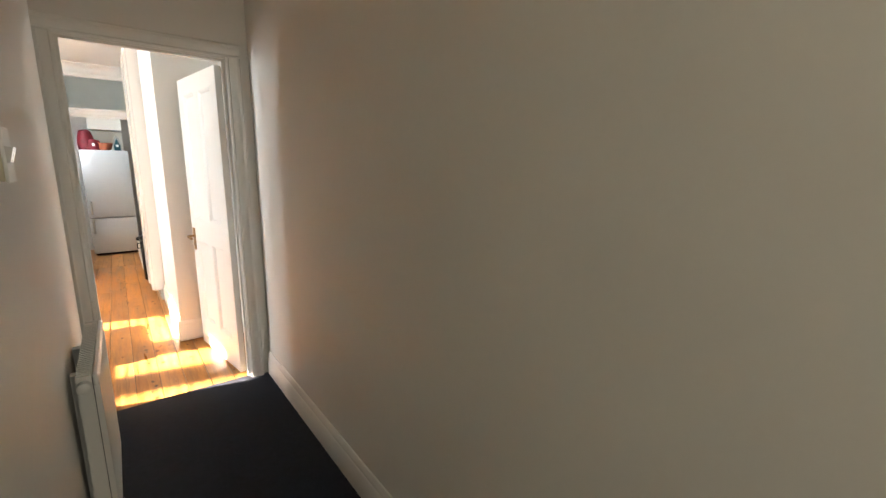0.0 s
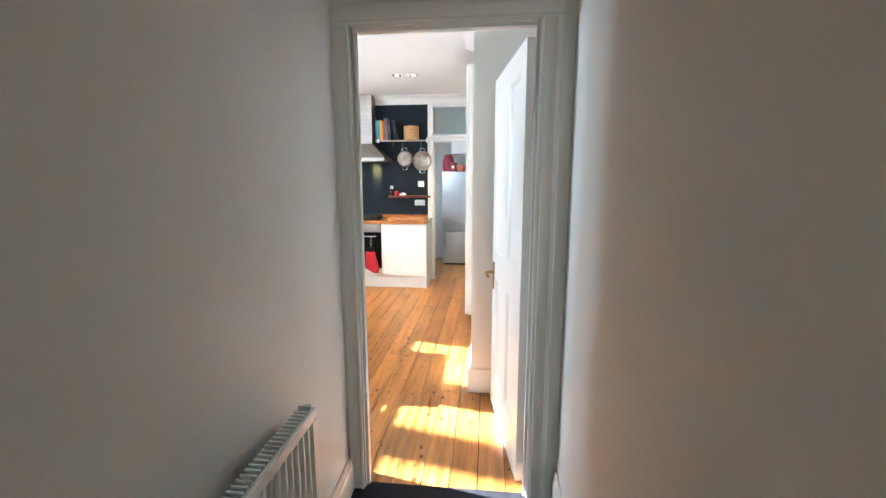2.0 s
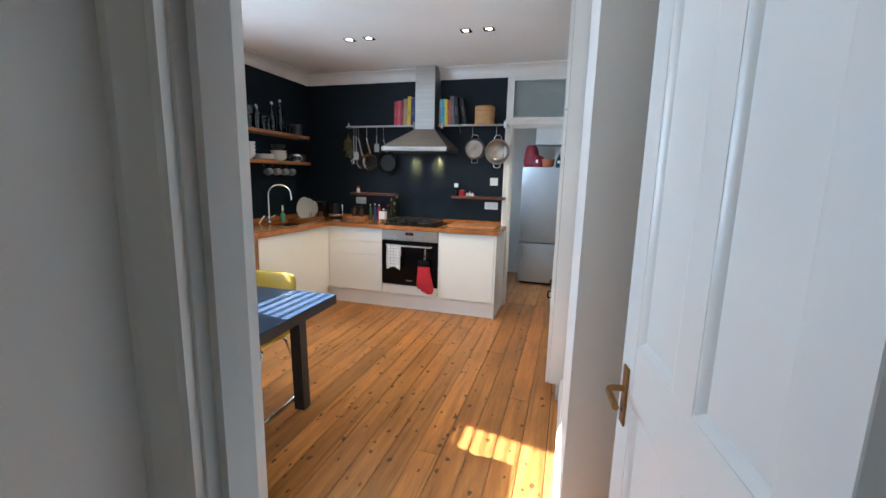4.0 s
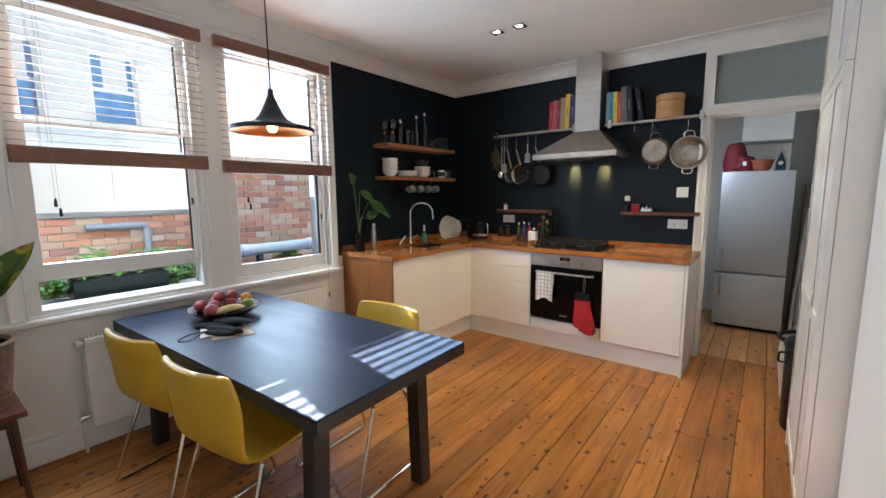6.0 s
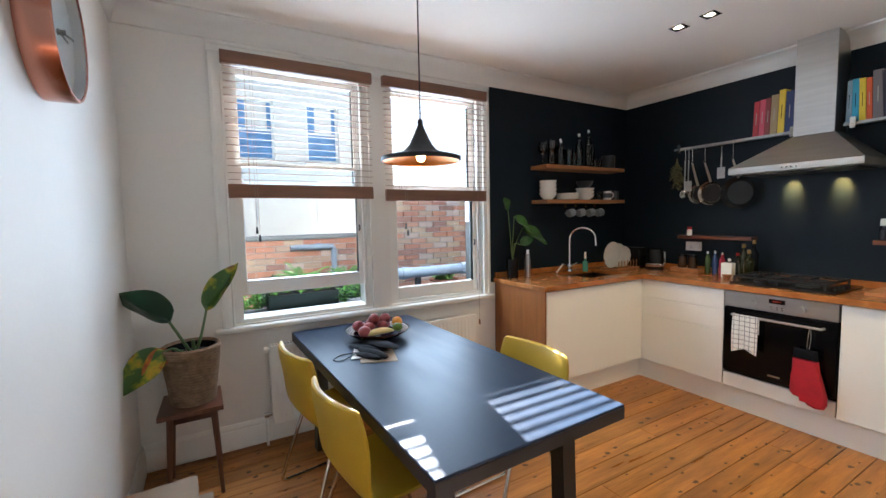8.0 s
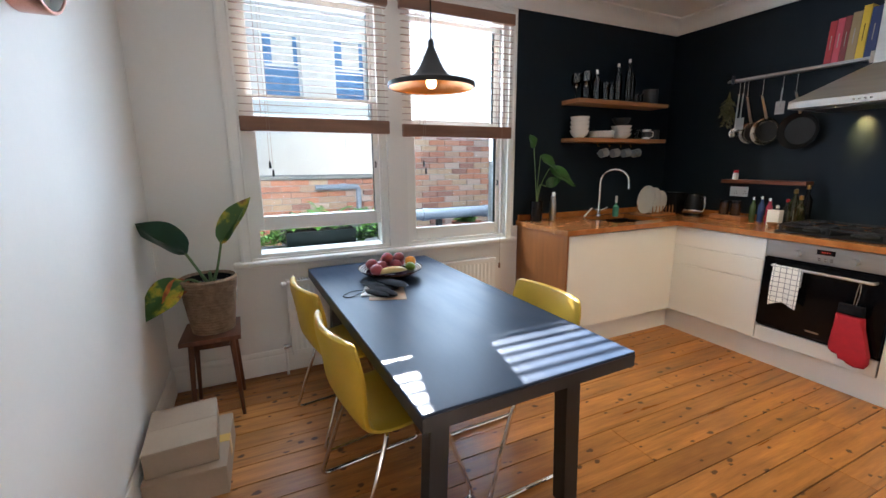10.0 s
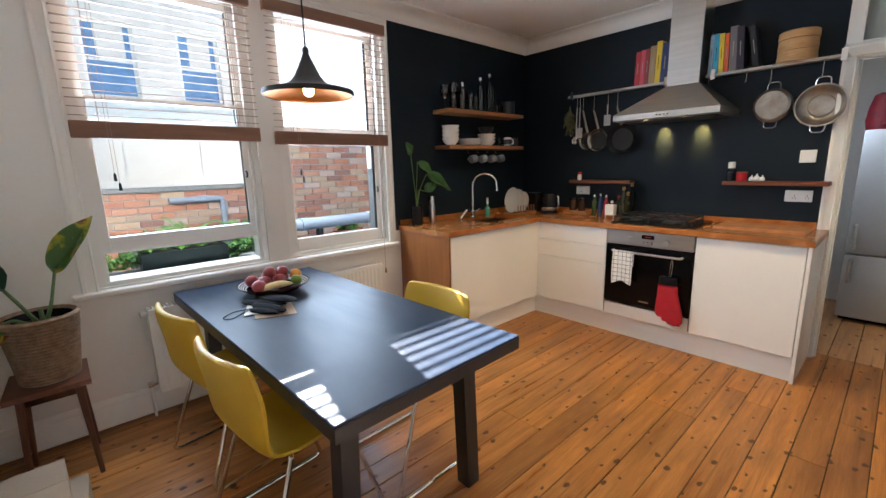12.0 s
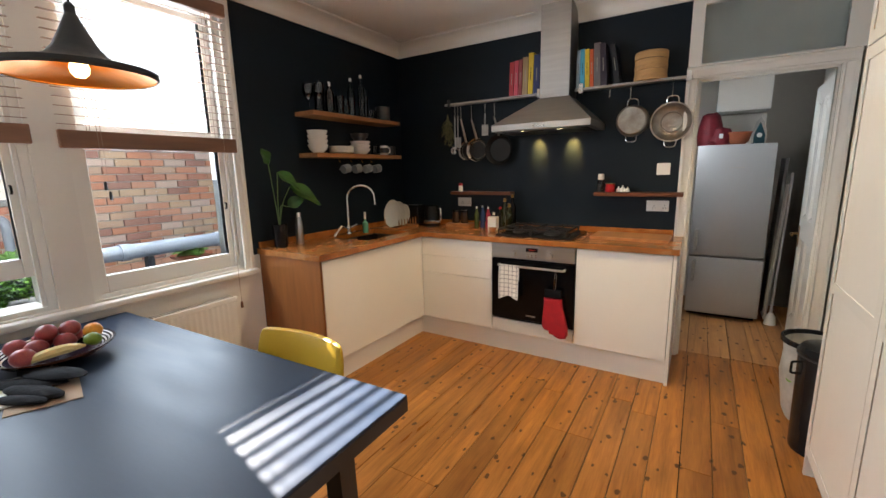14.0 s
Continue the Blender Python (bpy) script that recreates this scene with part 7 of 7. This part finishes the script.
# ---- bin and bag in the niche ----
bin_root = thing("pedal_bin", (0.56, 6.83, 0), "tall black pedal bin beside the cupboard", "bin")
part("body", LT([(0.0, 0.0), (0.125, 0.0), (0.128, 0.02), (0.135, 0.50), (0.0, 0.50)], (0.56, 6.83, 0.0005), 40), BLACK, bin_root)
part("lid", LT([(0.138, 0.501), (0.14, 0.52), (0.125, 0.545), (0.06, 0.558), (0.0, 0.56)], (0.56, 6.83, 0.0), 40), BLACK, bin_root)
part("lid_ring", LT([(0.136, 0.495), (0.141, 0.498), (0.141, 0.506), (0.136, 0.508)], (0.56, 6.83, 0.0), 40), IRON, bin_root)
part("handle", TB(rounded([(0.425, 6.81, 0.46), (0.40, 6.80, 0.46), (0.40, 6.80, 0.40), (0.425, 6.81, 0.40)], 0.015), 0.006, 8), BLACK, bin_root)
sack = thing("recycling_bag", (0.575, 7.13, 0), "white plastic recycling bag with a green print, full", "bag")
bm = LT([(0.0, 0.0), (0.11, 0.003), (0.14, 0.08), (0.16, 0.30), (0.165, 0.44), (0.168, 0.50), (0.160, 0.50), (0.152, 0.43), (0.0, 0.40)], (0.575, 7.13, 0.0005), 34)
for v in bm.verts:
    v.co.x += 0.018 * noise.noise(v.co * 14)
    v.co.y += 0.018 * noise.noise(v.co * 11 + Vector((5, 0, 0)))
for v in bm.verts:
    v.co.z *= 0.92
part("sack", bm, material("bag_plastic", (0.55, 0.54, 0.50), 0.3, second=(0.30, 0.30, 0.27), scale=9, bump=0.4, fine=30), sack)
part("rim", LT([(0.168, 0.495), (0.178, 0.498), (0.178, 0.522), (0.166, 0.524), (0.16, 0.50)], (0.575, 7.13, -0.04), 34), BLACK, sack)
part("print", LT([(0.0, 0.006), (0.022, 0.005), (0.034, 0.0)], (0.447, 7.048, 0.27), 20, (-0.75, -0.65, 0.05)), LEAFBRIGHT, sack, "green printed patch")

# ---- floorboards ----
floor_ob = bpy.data.objects["floor"]
fbase = floor_ob.location.copy()
plank_mesh = {}


def plank(x, w, y0, y1, shut, mat):
    key = (round(w, 3), round(y1 - y0, 2), shut, mat.name)
    if key not in plank_mesh:
        l = y1 - y0
        bm = B1(-w / 2 + 0.0012, -l / 2 + 0.0008, -0.022, w / 2 - 0.0012 - shut, l / 2 - 0.0008, 0.0, bevel=0.0014)
        plank_mesh[key] = finish(bm, "floorboard", mat, False)
    ob = new("floorboard", plank_mesh[key])
    ob.parent = floor_ob
    ob.location = Vector((x, (y0 + y1) / 2, rnd.uniform(-0.0012, 0.0006))) - fbase
    return ob


rnd = random.Random(3)
PITCH = 0.1345
x = -0.171 - 19 * PITCH
while x < 0.99:
    a, b = max(x, W + 0.001), min(x + PITCH, 0.999)
    shut = rnd.choice((0.0006, 0.0012, 0.0018, 0.003))       # how far a board has shrunk from the next
    y = S - 0.044
    first = rnd.choice((0.9, 1.5, 2.2, 2.9, 3.4))
    while y < B + 0.10:
        e = min(y + (first or rnd.choice((2.4, 2.9, 3.6))), B + 0.10)
        first = 0
        if B + 0.10 - e < 0.45:
            e = B + 0.10
        plank((a + b) / 2, b - a, y, e, shut, BOARD)
        y = e
    x += PITCH
x = -0.48
while x < 0.82:
    w = min(rnd.choice((0.136, 0.142, 0.15)), 0.83 - x)
    plank(x + w / 2, w, B + 0.102, 9.5, 0.0018, PALEBOARD)
    x += w

# ---- bricks of the yard wall ----
ybase = BASE[yard_wall]
brick_mesh = finish(B1(-0.051, -0.1085, -0.0325, 0.051, 0.1085, 0.0325, bevel=0.003), "brick", BRICK, False)
half_mesh = finish(B1(-0.051, -0.0515, -0.0325, 0.051, 0.0515, 0.0325, bevel=0.003), "brick_half", BRICK, False)
rnd = random.Random(17)
rest = []


def lay(y_low, y_high, z_top, face):
    k = 0
    z = z_top - 0.0375
    while z > 0.0:
        y = y_low + 0.002 + (0.0 if k % 2 else 0.1125)
        if k % 2 == 0:
            put(face, y_low + 0.0535, z, half_mesh)
        while y + 0.217 <= y_high:
            put(face, y + 0.1085, z, brick_mesh)
            y += 0.225
        z -= 0.075
        k += 1


def put(face, y, z, mesh):
    x = face + rnd.uniform(0.0, 0.006)
    near = z > 0.50 and (4.1 < y < 5.97 if face < -5.2 else y < 7.5 and z > 0.6)
    if near:
        ob = new("brick", mesh)
        ob.parent = yard_wall
        ob.location = Vector((x, y, z)) - ybase
    else:
        rest.append((x, y, z, 0.1085 if mesh is brick_mesh else 0.0515))


lay(3.05, 5.975, 1.20, -5.349)
lay(5.91, 9.2, 1.84, -5.059)
verts, faces = [], []
for x, y, z, hy in rest:
    n = len(verts)
    verts += [(x + a * 0.051 - ybase.x, y + b * hy - ybase.y, z + c * 0.0325 - ybase.z) for a in (-1, 1) for b in (-1, 1) for c in (-1, 1)]
    faces += [(n + 4, n + 6, n + 7, n + 5), (n, n + 1, n + 3, n + 2), (n, n + 4, n + 5, n + 1), (n + 2, n + 3, n + 7, n + 6), (n + 1, n + 5, n + 7, n + 3), (n, n + 2, n + 6, n + 4)]
me = bpy.data.meshes.new("brickwork")
me.from_pydata(verts, [], faces)
me.materials.append(BRICK)
ob = new("brickwork", me)
ob.parent = yard_wall
tagged(ob, kind="stuff")
